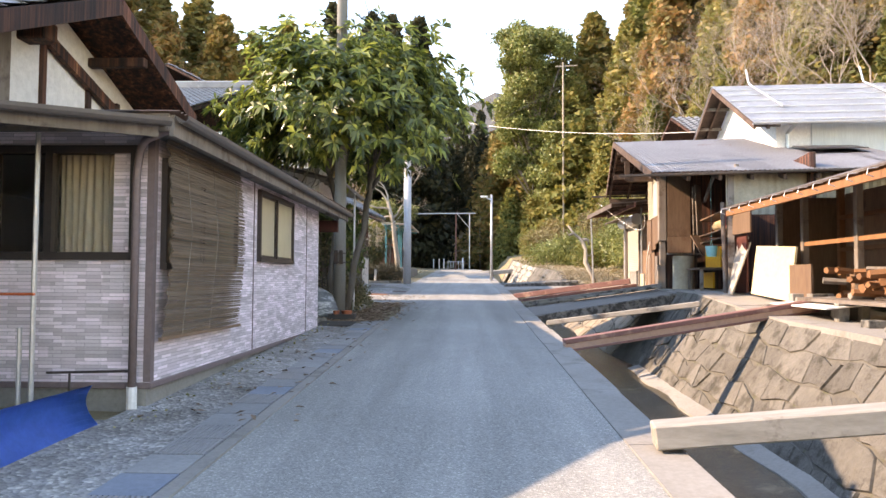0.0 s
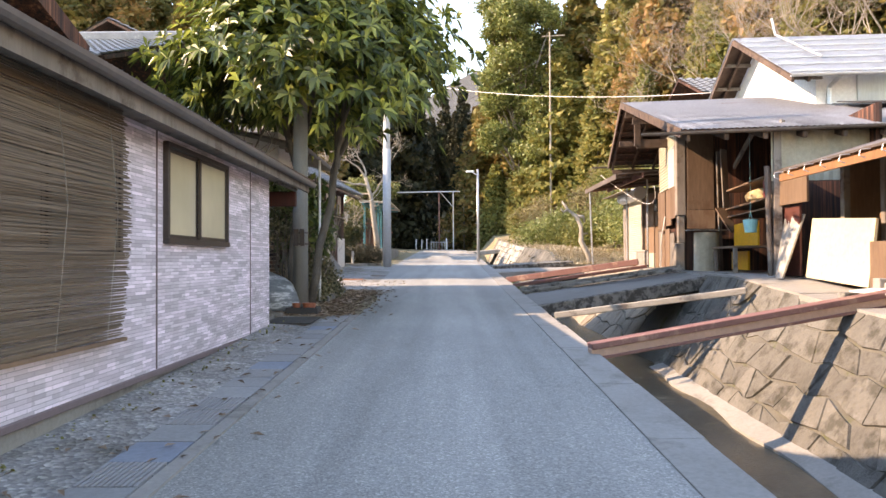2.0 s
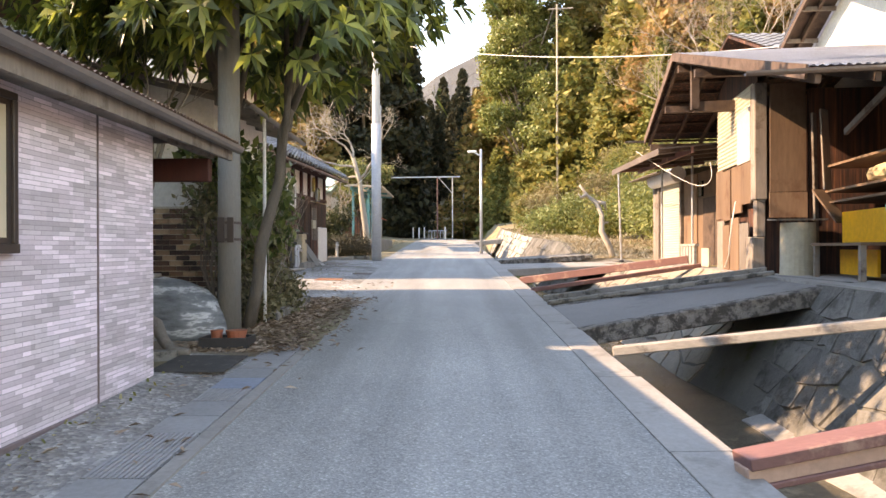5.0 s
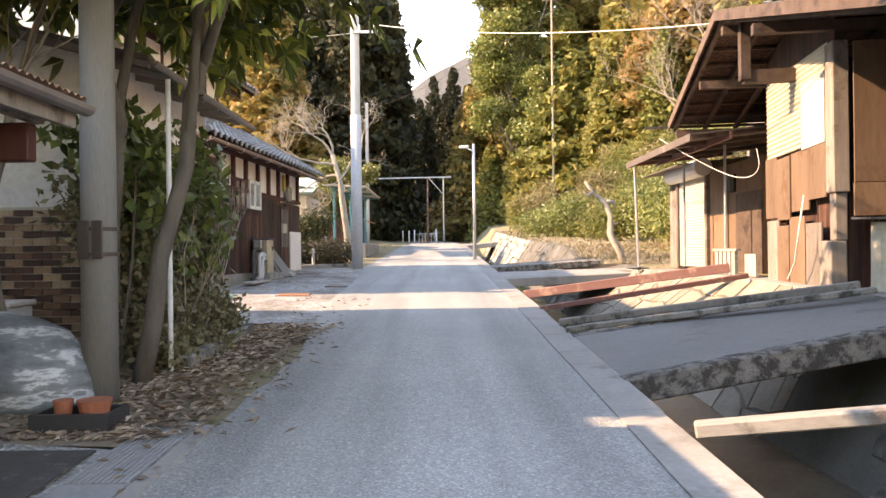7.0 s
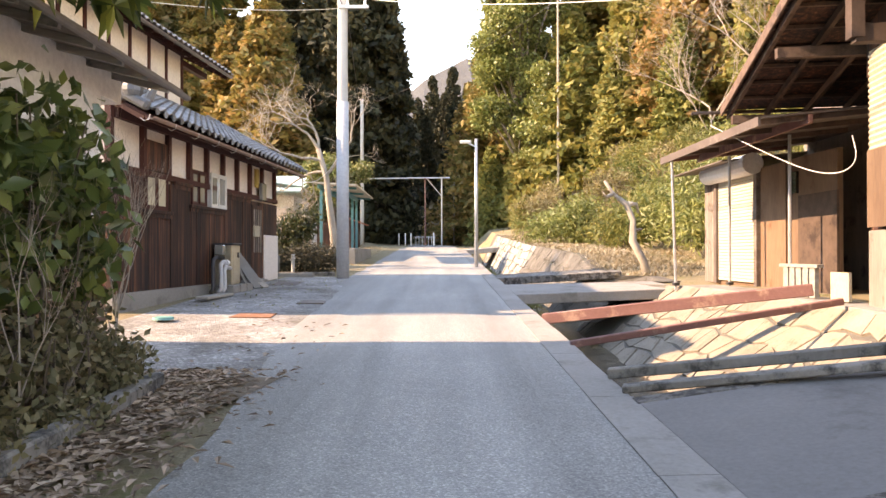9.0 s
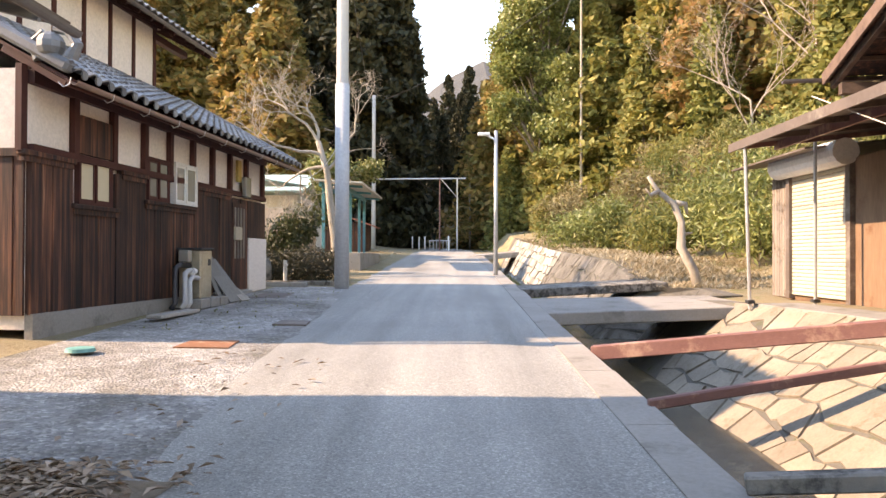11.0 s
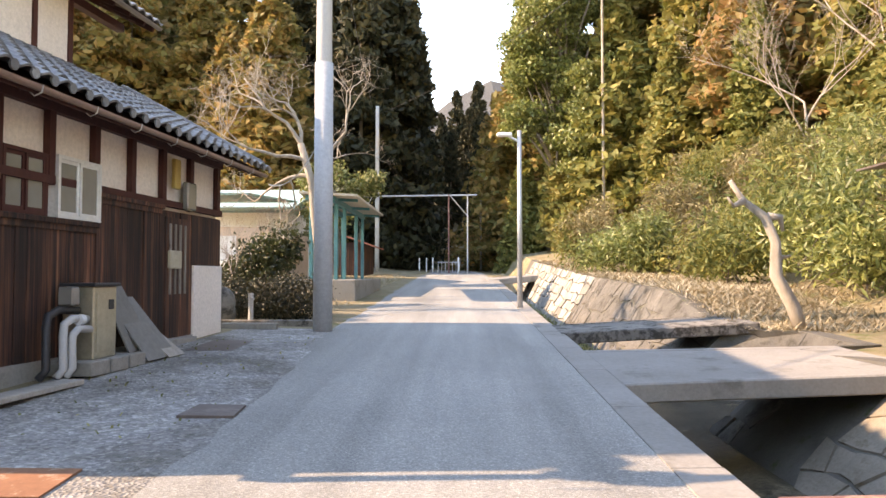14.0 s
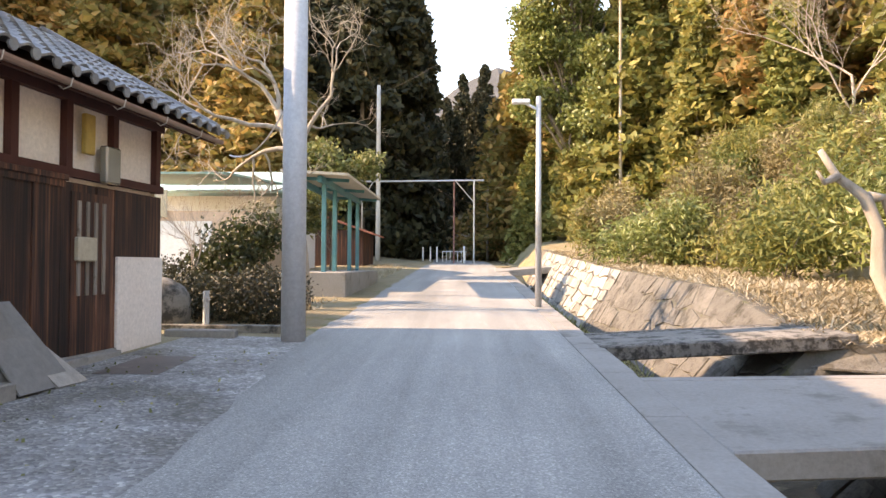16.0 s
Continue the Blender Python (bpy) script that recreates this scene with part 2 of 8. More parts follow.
TIN = surface("grey_tin_roof", (0.27, 0.28, 0.30), (0.36, 0.37, 0.39), 0.9, 12, 0.45, 0.05, 0.003, metal=0.35, stretch=(1, 1, 1), spots=(0.24, 0.17, 0.13), spot_scale=1.2, spot_at=0.7)
TIN_OLD = surface("old_brown_tin", (0.10, 0.08, 0.07), (0.20, 0.16, 0.14), 1.2, 14, 0.6, 0.1, 0.003, metal=0.3, spots=(0.26, 0.23, 0.20), spot_scale=1.5, spot_at=0.6)
BEIGE_TIN = surface("beige_corrugated_sheet", (0.36, 0.32, 0.24), (0.47, 0.42, 0.32), 0.9, 14, 0.6, 0.05, 0.003)
SHUTTER = surface("cream_shutter", (0.42, 0.385, 0.31), (0.52, 0.48, 0.395), 0.8, 14, 0.5, 0.04, 0.002)
BROWN_TRIM = surface("brown_metal_trim", (0.05, 0.04, 0.037), (0.075, 0.06, 0.055), 1, 20, 0.45, 0.05, 0.002, metal=0.3)
MAUVE_TRIM = surface("mauve_base_trim", (0.16, 0.12, 0.12), (0.21, 0.16, 0.16), 1, 20, 0.5, 0.05, 0.002)
GUTTER = surface("brown_rain_gutter", (0.10, 0.085, 0.08), (0.17, 0.15, 0.14), 1, 12, 0.4, 0.05, 0.002)
RED_STEEL = surface("red_primer_steel", (0.165, 0.075, 0.066), (0.245, 0.12, 0.105), 1.2, 16, 0.6, 0.15, 0.003, spots=(0.36, 0.22, 0.17), spot_scale=3, spot_at=0.6, stretch=(1, 4, 4))
GALV = surface("galvanised_pipe", (0.42, 0.43, 0.44), (0.58, 0.58, 0.58), 1, 20, 0.4, 0.05, 0.002, metal=0.6)
BLUE = surface("blue_plastic_sheet", (0.02, 0.13, 0.50), (0.035, 0.20, 0.66), 0.8, 12, 0.35, 0.05, 0.003)
BARK = surface("grey_bark", (0.12, 0.10, 0.085), (0.28, 0.25, 0.21), 2, 22, 0.9, 0.6, 0.02, stretch=(4, 4, 0.8))
PALE_BARK = surface("pale_bark", (0.20, 0.17, 0.135), (0.44, 0.39, 0.33), 2, 22, 0.9, 0.5, 0.015, stretch=(4, 4, 0.8))
# twig colour darkened for stems, shade put into the colour
SHADED_TWIG = surface("shade_darkened_shrub_stem", (0.09, 0.07, 0.055), (0.19, 0.155, 0.125), 2, 22, 0.9, 0.2, 0.01)
TWIG = surface("bare_twig", (0.26, 0.21, 0.175), (0.42, 0.36, 0.31), 2, 22, 0.9, 0.2, 0.01)
CEDAR_BROWN = leaf_mat("winter_cedar_sprays", (0.13, 0.13, 0.04), (0.25, 0.19, 0.06), (0.36, 0.23, 0.085), 0.7, 0.4, 0.02)
CEDAR_GREEN = leaf_mat("green_cedar_sprays", (0.12, 0.145, 0.04), (0.22, 0.22, 0.065), (0.33, 0.28, 0.085), 0.7, 0.4, 0.02)
# cedar leaf colours darkened to stand for the grove's shade
CEDAR_SHADED = leaf_mat("shade_darkened_cedar_sprays", (0.018, 0.024, 0.012), (0.035, 0.042, 0.018), (0.07, 0.06, 0.02), 0.75, 0.1, 0.01)
BROAD = leaf_mat("evergreen_leaves", (0.09, 0.125, 0.035), (0.20, 0.232, 0.07), (0.35, 0.365, 0.15), 0.4, 0.4, 0.02)
LOQUAT = leaf_mat("loquat_leaves", (0.04, 0.07, 0.02), (0.14, 0.19, 0.045), (0.46, 0.50, 0.11), 0.32, 0.4)
SHRUB = leaf_mat("shrub_leaves", (0.028, 0.042, 0.016), (0.06, 0.08, 0.026), (0.12, 0.13, 0.045), 0.5, 0.3)
BAMBOO = leaf_mat("bamboo_grass_leaves", (0.11, 0.128, 0.035), (0.24, 0.24, 0.075), (0.44, 0.38, 0.18), 0.5, 0.4, 0.02)
DEADLEAF = leaf_mat("dry_fallen_leaves", (0.16, 0.105, 0.07), (0.31, 0.215, 0.15), (0.50, 0.38, 0.29), 0.8, 0.05)
WOOD_DEEP = surface("dark_brown_timber", (0.055, 0.034, 0.026), (0.15, 0.10, 0.075), 2, 26, 0.85, 0.4, 0.004, stretch=(3, 3, 3), vary=0.3, spots=(0.04, 0.025, 0.02), spot_scale=2, spot_at=0.6)
SLAB = surface("smooth_grey_concrete", (0.14, 0.135, 0.125), (0.21, 0.20, 0.185), 0.8, 26, 0.9, 0.3, 0.006, spots=(0.11, 0.105, 0.095), spot_scale=0.9, spot_at=0.62)
DRYLEAF = leaf_mat("dry_thicket_leaves", (0.13, 0.10, 0.045), (0.22, 0.18, 0.085), (0.34, 0.28, 0.15), 0.75, 0.3)
BLACKPL = surface("black_plastic", (0.02, 0.02, 0.022), (0.045, 0.045, 0.048), 1, 20, 0.5, 0.08, 0.003)
STRAW = leaf_mat("dry_grass_blades", (0.32, 0.25, 0.14), (0.50, 0.41, 0.27), (0.64, 0.56, 0.42), 0.8, 0.2)


# ---------------------------------------------------------------- building helpers
def link_mesh(name, bm, mats, smooth=False):
    me = bpy.data.meshes.new(name)
    bmesh.ops.recalc_face_normals(bm, faces=bm.faces)
    bm.to_mesh(me)
    bm.free()
    for m in mats if isinstance(mats, (list, tuple)) else [mats]:
        me.materials.append(m)
    if smooth:
        me.polygons.foreach_set("use_smooth", [True] * len(me.polygons))
    return new(name, me)


def raw_mesh(name, verts, faces, mat, smooth=False):
    me = bpy.data.meshes.new(name)
    me.from_pydata(verts, [], faces)
    me.materials.append(mat)
    if smooth:
        me.polygons.foreach_set("use_smooth", [True] * len(me.polygons))
    return me


def thing(name, label, category, group="", kind="", m=None):
    ob = tagged(new(name), label, category, group, kind)
    if m is not None:
        ob.matrix_world = m
    return ob


def part(name, bm, mat, parent, label="", smooth=False):
    ob = link_mesh(name, bm, mat, smooth)
    ob.parent = parent
    return tagged(ob, label)


def single(name, bm, mat, label, category, group="", kind="", smooth=False):
    return tagged(link_mesh(name, bm, mat, smooth), label, category, group, kind)


def B():
    return bmesh.new()


def box(bm, x0, x1, y0, y1, z0, z1, bevel=0.0):
    """An upright box between two corners."""
    m = Matrix.Translation(((x0 + x1) / 2, (y0 + y1) / 2, (z0 + z1) / 2)) @ Matrix.Diagonal((abs(x1 - x0), abs(y1 - y0), abs(z1 - z0), 1))
    r = bmesh.ops.create_cube(bm, size=1, matrix=m)
    if bevel:
        es = list({e for v in r["verts"] for e in v.link_edges})
        bmesh.ops.bevel(bm, geom=es, offset=bevel, segments=1, affect="EDGES")
    return bm


def beam(bm, p0, p1, w, h, roll=0.0, bevel=0.0):
    """A squared bar from p0 to p1, w wide and h high."""
    p0, p1 = Vector(p0), Vector(p1)
    d = p1 - p0
    q = d.to_track_quat("X", "Z").to_matrix().to_4x4()
    m = Matrix.Translation((p0 + p1) / 2) @ q @ pose(0, 0, 0, roll) @ Matrix.Diagonal((d.length, w, h, 1))
    r = bmesh.ops.create_cube(bm, size=1, matrix=m)
    if bevel:
        es = list({e for v in r["verts"] for e in v.link_edges})
        bmesh.ops.bevel(bm, geom=es, offset=bevel, segments=1, affect="EDGES")
    return bm


def tube(bm, pts, r0, r1=None, sides=8, cap=True):
    """A round bar through points, tapering from r0 to r1."""
    r1 = r0 if r1 is None else r1
    pts = [Vector(p) for p in pts]
    rings = []
    n = len(pts)
    for i, p in enumerate(pts):
        d = (pts[min(i + 1, n - 1)] - pts[max(i - 1, 0)]).normalized()
        a = d.orthogonal().normalized() if i == 0 else (rings_a - rings_a.dot(d) * d).normalized()
        rings_a = a
        b = d.cross(a)
        r = r0 + (r1 - r0) * i / max(1, n - 1)
        rings.append([bm.verts.new(p + r * (math.cos(6.28318 * k / sides) * a + math.sin(6.28318 * k / sides) * b)) for k in range(sides)])
    for i in range(n - 1):
        for k in range(sides):
            j = (k + 1) % sides
            bm.faces.new((rings[i][k], rings[i][j], rings[i + 1][j], rings[i + 1][k]))
    if cap and sides > 2:
        bm.faces.new(rings[0][::-1])
        bm.faces.new(rings[-1])
    return bm


def slab_poly(bm, corners, thick):
    """A plate: its top corners in order, and its thickness downwards along its normal."""
    c = [Vector(p) for p in corners]
    n = (c[1] - c[0]).cross(c[2] - c[1]).normalized()
    if n.z < 0:
        n = -n
    top = [bm.verts.new(p) for p in c]
    bot = [bm.verts.new(p - n * thick) for p in c]
    bm.faces.new(top)
    bm.faces.new(bot[::-1])
    for i in range(len(c)):
        j = (i + 1) % len(c)
        bm.faces.new((top[j], top[i], bot[i], bot[j]))
    return bm


def wave_sheet(bm, origin, along, down, waves, amp, pitch_n=4):
    """Corrugated sheet: waves across 'along', straight along 'down'."""
    o, a, d = Vector(origin), Vector(along), Vector(down)
    n = a.cross(d).normalized()
    k = waves * pitch_n
    t = [bm.verts.new(o + a * (i / k) + n * amp * math.sin(6.28318 * i / pitch_n)) for i in range(k + 1)]
    u = [bm.verts.new(o + a * (i / k) + d + n * amp * math.sin(6.28318 * i / pitch_n)) for i in range(k + 1)]
    for i in range(k):
        bm.faces.new((t[i], t[i + 1], u[i + 1], u[i]))
    return bm


def zr(y):
    """Height of the road, which climbs steadily."""
    return 0.25 + 0.0365 * y if y < 62 else 2.513 + 0.02 * (y - 62)


def smooth01(v):
    v = max(0.0, min(1.0, v))
    return v * v * (3 - 2 * v)


def plat(y):
    """Height of the bank beyond the channel."""
    pts = ((-20, 0.95), (8, 1.02), (11, 1.10), (15, 1.42), (27.5, 1.48), (30, 1.42), (33, 1.55), (36, 2.15), (45, 2.5), (60, 3.3), (75, 4.4), (120, 6))
    for (a, za), (b, zb) in zip(pts, pts[1:]):
        if y <= b:
            return za + (zb - za) * max(0, (y - a) / (b - a))
    return 6.0


def ch_right(y):
    """Foot of the wall on the channel's far side."""
    inlet = 1.5 * smooth01((y - 30.5) / 0.3) * (1 - smooth01((y - 32.5) / 0.3))
    return inlet + _foot(y)


def _foot(y):
    return 3.85 if y < 16 else 3.85 - 0.05 * (y - 16) if y < 22 else max(2.9, 3.55 - 0.015 * (y - 22))


def bank_top(y):
    return _crest(y) + 1.15 * smooth01((y - 30.5) / 0.3) * (1 - smooth01((y - 32.5) / 0.3))


def _crest(y):
    pts = ((-20, 4.75), (14, 4.85), (18, 5.05), (22, 5.45), (25.3, 5.5), (27.7, 5.1), (31, 4.7), (36, 4.6), (45, 4.3), (62, 4.0), (120, 4.0))
    for (a, xa), (b, xb) in zip(pts, pts[1:]):
        if y <= b:
            return xa + (xb - xa) * max(0, (y - a) / (b - a))
    return 4.0


def road_left(y):
    return -1.52 if y < 17 else -1.52 - 0.55 * smooth01((y - 17) / 8) - 0.45 * smooth01((y - 26) / 8) if y < 60 else -2.52


def hill(x, y):
    """Wooded slopes on both sides of the valley."""
    right = max(0, x - 9 - 6 * smooth01((24 - y) / 10)) * 0.55 * smooth01((y - 16) / 22)
    right += max(0, x - 5.5) * 0.28 * smooth01((y - 44) / 14)
    left = max(0, -12 - x) * 0.3 * smooth01((y - 62) / 14)
    left += max(0, -5 - x) * 0.10 * smooth01((y - 62) / 14)
    far = max(0, y - 95) * 0.28
    return min(right, 30) + min(left, 26) + min(far, 45)


def build_ground():
    ys = [-60, -20, -6] + [0.75 * i for i in range(0, 84)] + [64, 67, 70, 74, 78, 83, 88, 95, 105, 120, 150, 200, 300, 600, 1500]
    verts, faces = [], []
    for y in ys:
        z = zr(y)
        e = 1.72 if y < 63 else 2.4
        deep = 1.16 * (1 - smooth01((y - 62) / 3))
        row = [(-1500, z), (-300, z), (-90, z), (-60, z), (-45, z), (-34, z), (-26, z), (-20, z), (-16, z), (-12, z), (-9, z), (-7, z + 0.1), (-5.2, z + 0.05),
               (-3.6, z + 0.015), (-2.6, z - 0.01), (-1.2, z - 0.05), (0, z - 0.05), (e, z - 0.06), (e + 0.02, z - deep - 0.02), (ch_right(y) + 0.1, z - deep - 0.02),
               (bank_top(y) + 0.12, plat(y) - 0.04), (6.5, plat(y) - 0.02), (8, plat(y)), (10, plat(y)), (12, plat(y)), (15, plat(y)), (19, plat(y)), (24, plat(y)),
               (31, plat(y)), (40, plat(y)), (55, plat(y)), (80, plat(y)), (120, plat(y)), (400, plat(y)), (1500, plat(y))]
        for x, h in row:
            verts.append((x, y, h + (hill(x, y) if abs(x) > 5 or y > 80 else 0)))
    n = len(row)
    for j in range(len(ys) - 1):
        for i in range(n - 1):
            faces.append((j * n + i, j * n + i + 1, (j + 1) * n + i + 1, (j + 1) * n + i))
    return tagged(new("ground", raw_mesh("ground", verts, faces, DRYGRASS)), "dry winter grass and earth over the valley floor", "ground", kind="structure")


def strip(name, left, right, ys, lift, mat, label, cat, cross=6):
    """A paved or gravelled strip on the slope between two edge lines."""
    verts, faces = [], []
    for y in ys:
        a, b = left(y), right(y)
        for i in range(cross + 1):
            u = i / cross
            verts.append((a + (b - a) * u, y, zr(y) + lift(u, y)))
    n = cross + 1
    for j in range(len(ys) - 1):
        for i in range(cross):
            faces.append((j * n + i, j * n + i + 1, (j + 1) * n + i + 1, (j + 1) * n + i))
    return tagged(new(name, raw_mesh(name, verts, faces, mat, True)), label, cat, kind="structure")


ground = build_ground()
YS = [-20, -10, -4] + [0.5 * i for i in range(0, 140)] + [72, 75, 80, 88, 100, 130]
jag = random.Random(4)
JAG = {y: jag.uniform(-0.06, 0.06) for y in YS}
road = strip("road", lambda y: road_left(y) + (JAG[y] if y > 15 else 0) - 7.0 * smooth01((y - 74) / 50), lambda y: 1.40 + 0.4 * JAG[y] - 7.0 * smooth01((y - 74) / 50), YS,
             lambda u, y: 0.012 * math.sin(math.pi * u), ASPHALT, "worn grey asphalt lane climbing between houses and channel", "road")
YG = [y for y in YS if 0 <= y <= 35]
gravel_1 = strip("gravel_verge", lambda y: -2.75, lambda y: -1.98, [y for y in YS if -10 <= y <= 14.5], lambda u, y: 0.05 * (1 - u) + 0.004, GRAVEL, "grey crushed gravel along the house wall", "gravel", 4)
gravel_2 = strip("gravel_yard", lambda y: -5.6, lambda y: road_left(y) + 0.3, [y for y in YS if 19.4 <= y <= 33.5], lambda u, y: 0.062 * (1 - u) - 0.008, GRAVEL, "pale gravel yard beside the timber house", "gravel", 8)
gravel_0 = strip("gravel_forecourt", lambda y: -9, lambda y: -1.98, [y for y in YS if -20 <= y <= 6.4], lambda u, y: 0.02, GRAVEL, "grey gravel forecourt under the porch", "gravel", 6)

# concrete kerb strip between the lane and the channel, in cast lengths
kr = random.Random(7)
kerb = thing("channel_kerb", "worn pale concrete kerb along the lane's channel", "kerb", kind="structure")
y = -6.0
while y < 58:
    ln = kr.uniform(1.7, 2.3)
    bm = B()
    o = 1.76 + kr.uniform(-0.02, 0.02)
    a, b = y, y + ln - 0.012
    z0, z1 = zr(a) + 0.012, zr(b) + 0.012
    xs = [1.37, 1.39, o - 0.02, o]
    prof = [(1.37, -0.12), (1.37, 0.0), (o - 0.025, 0.006), (o, -0.02), (o - 0.03, -1.2), (1.5, -1.2)]
    ra = [bm.verts.new((px, a, z0 + pz)) for px, pz in prof]
    rb = [bm.verts.new((px + kr.uniform(-0.006, 0.006), b, z1 + pz)) for px, pz in prof]
    for i in range(6):
        j = (i + 1) % 6
        bm.faces.new((ra[i], ra[j], rb[j], rb[i]))
    bm.faces.new(ra[::-1])
    bm.faces.new(rb)
    part("kerb_length", bm, CONCRETE, kerb)
    y += ln

# channel bed
bed = strip("channel_bed", lambda y: 1.7, lambda y: ch_right(y) + 0.1, [y for y in YS if y <= 62], lambda u, y: -1.15 + 0.05 * (u > 0.75) + 0.02 * math.sin(y * 1.7 + u * 5), WATER_MUD,
            "wet muddy bed of the narrow drainage channel", "channel", 8)

# retaining wall on the far side: mortar backing with separate stones in slanting courses
wall_r = thing("retaining_wall", "sloping retaining wall of rough grey stones with dark joints", "stone wall", kind="structure")


def wall_point(y, s, out=0.0):
    """A point on the far channel wall; s runs from 0 at the foot to 1 at the top."""
    f = Vector((ch_right(y), y, zr(y) - 1.2))
    t = Vector((bank_top(y), y, plat(y)))
    d = t - f
    n = Vector((-d.z, 0, d.x)).normalized()
    return f + d * s + n * out


def backing(y0, y1, name, parent, mat):
    bm = B()
    yy = [y0 + (y1 - y0) * i / 240 for i in range(241)]
    rows = [[bm.verts.new(wall_point(v, s)) for s in (0, 0.25, 0.5, 0.75, 1.0)] + [bm.verts.new(wall_point(v, 1.0) + Vector((0.35, 0, 0))), bm.verts.new(wall_point(v, 0) + Vector((0.6, 0, -0.1)))] for v in yy]
    for r, q in zip(rows, rows[1:]):
        for i in range(7):
            j = (i + 1) % 7
            bm.faces.new((r[i], q[i], q[j], r[j]))
    part(name, bm, mat, parent)


def stones(parent, y0, y1, courses, width, name, mat, seed, proud=0.026):
    """Uneven flat-faced stones, each a block of its own, fitted between wandering course lines."""
    rr = random.Random(seed)

    def line(c, v):
        if c == 0 or c == courses:
            return c / courses
        return (c + 0.42 * noise.noise(Vector((v * 1.5, c * 7.3, seed))) + 0.22 * noise.noise(Vector((v * 4.1, c * 3.1, seed)))) / courses

    for c in range(courses):
        v = y0 - width * rr.random()
        tilt = rr.uniform(-0.1, 0.1)
        while v < y1:
            w = width * rr.choice((0.55, 0.8, 1.0, 1.15, 1.5)) * rr.uniform(0.9, 1.1)
            tilt2 = rr.uniform(-0.13, 0.13)
            g, gs = 0.009, 0.007
            mx = rr.uniform(0.35, 0.65)
            quad = [(v + g + tilt, line(c, v + tilt) + gs), (v + w * mx, line(c, v + w * mx) + gs), (v + w - g + tilt2, line(c, v + w + tilt2) + gs),
                    (v + w - g - tilt2, line(c + 1, v + w - tilt2) - gs), (v + w * mx, line(c + 1, v + w * mx) - gs), (v + g - tilt, line(c + 1, v - tilt) - gs)]
            p = proud * rr.uniform(0.4, 1.5)
            lean = rr.uniform(-0.4, 0.4)
            cy, cs = v + w / 2, (line(c, v + w / 2) + line(c + 1, v + w / 2)) / 2
            bm = B()
            base = [bm.verts.new(wall_point(a, b, -0.01)) for a, b in quad]
            top = [bm.verts.new(wall_point(cy + (a - cy) * 0.97, cs + (b - cs) * 0.955, p * (1 + lean * (a - cy) / w + rr.uniform(-0.12, 0.12)))) for a, b in quad]
            mid = bm.verts.new(wall_point(cy, cs, p * rr.uniform(0.95, 1.2)))
            for i in range(6):
                j = (i + 1) % 6
                bm.faces.new((base[i], base[j], top[j], top[i]))
                bm.faces.new((top[i], top[j], mid))
            part(name, bm, mat, parent)
            v += w
            tilt = tilt2


backing(-6, 62, "wall_backing", wall_r, MORTAR)
# foot ledge of mortar at the base of the stone wall
bm = B()
for i in range(24):
    a, b = 4 + i * 0.5, 4.5 + i * 0.5
    w = 0.16 + 0.05 * math.sin(i * 1.3)
    w2 = 0.16 + 0.05 * math.sin((i + 1) * 1.3)
    q = [bm.verts.new((ch_right(a) - w, a, zr(a) - 1.08)), bm.verts.new((ch_right(b) - w2, b, zr(b) - 1.08)), bm.verts.new((ch_right(b) + 0.1, b, zr(b) - 1.0)), bm.verts.new((ch_right(a) + 0.1, a, zr(a) - 1.0))]
    q2 = [bm.verts.new((v.co.x, v.co.y, v.co.z - 0.12)) for v in q]
    bm.faces.new(q)
    for k in range(4):
        l = (k + 1) % 4
        bm.faces.new((q[k], q2[k], q2[l], q[l]))
part("mortar_ledge", bm, CONCRETE, wall_r)

# concrete capping along the top of the bank
cap = thing("bank_capping", "broken concrete capping on top of the retaining wall", "capping", kind="structure")
for a, b, w in ((-6, 3.9, 1.1), (4.0, 8.1, 0.9), (8.2, 12.6, 1.0), (19.7, 24.1, 0.5), (24.2, 27.6, 0.7)):
    bm = B()
    n = 8
    prof = [(-0.05, -0.10), (-0.05, 0.02), (w, 0.03), (w, -0.10)]
    rings = [[bm.verts.new((bank_top(v) + px, v, plat(v) + pz)) for px, pz in prof] for v in [a + (b - a) * i / n for i in range(n + 1)]]
    for r, q in zip(rings, rings[1:]):
        for i in range(4):
            j = (i + 1) % 4
            bm.faces.new((r[i], q[i], q[j], r[j]))
    bm.faces.new(rings[0])
    bm.faces.new(rings[-1][::-1])
    part("capping_length", bm, CONCRETE, cap)

# yard floor of the sheds
bm = B()
n = 14
rings = [[bm.verts.new((px, v, plat(v) + pz)) for px, pz in ((bank_top(v) - 0.02, -0.1), (bank_top(v) - 0.02, 0.022), (9.5, 0.03), (9.5, -0.1))] for v in [12.65 + (19.6 - 12.65) * i / n for i in range(n + 1)]]
for r, q in zip(rings, rings[1:]):
    for i in range(4):
        j = (i + 1) % 4
        bm.faces.new((r[i], q[i], q[j], r[j]))
bm.faces.new(rings[0])
bm.faces.new(rings[-1][::-1])
single("shed_yard", bm, CONCRETE, "pale dusty concrete yard in front of the sheds", "yard", kind="structure")


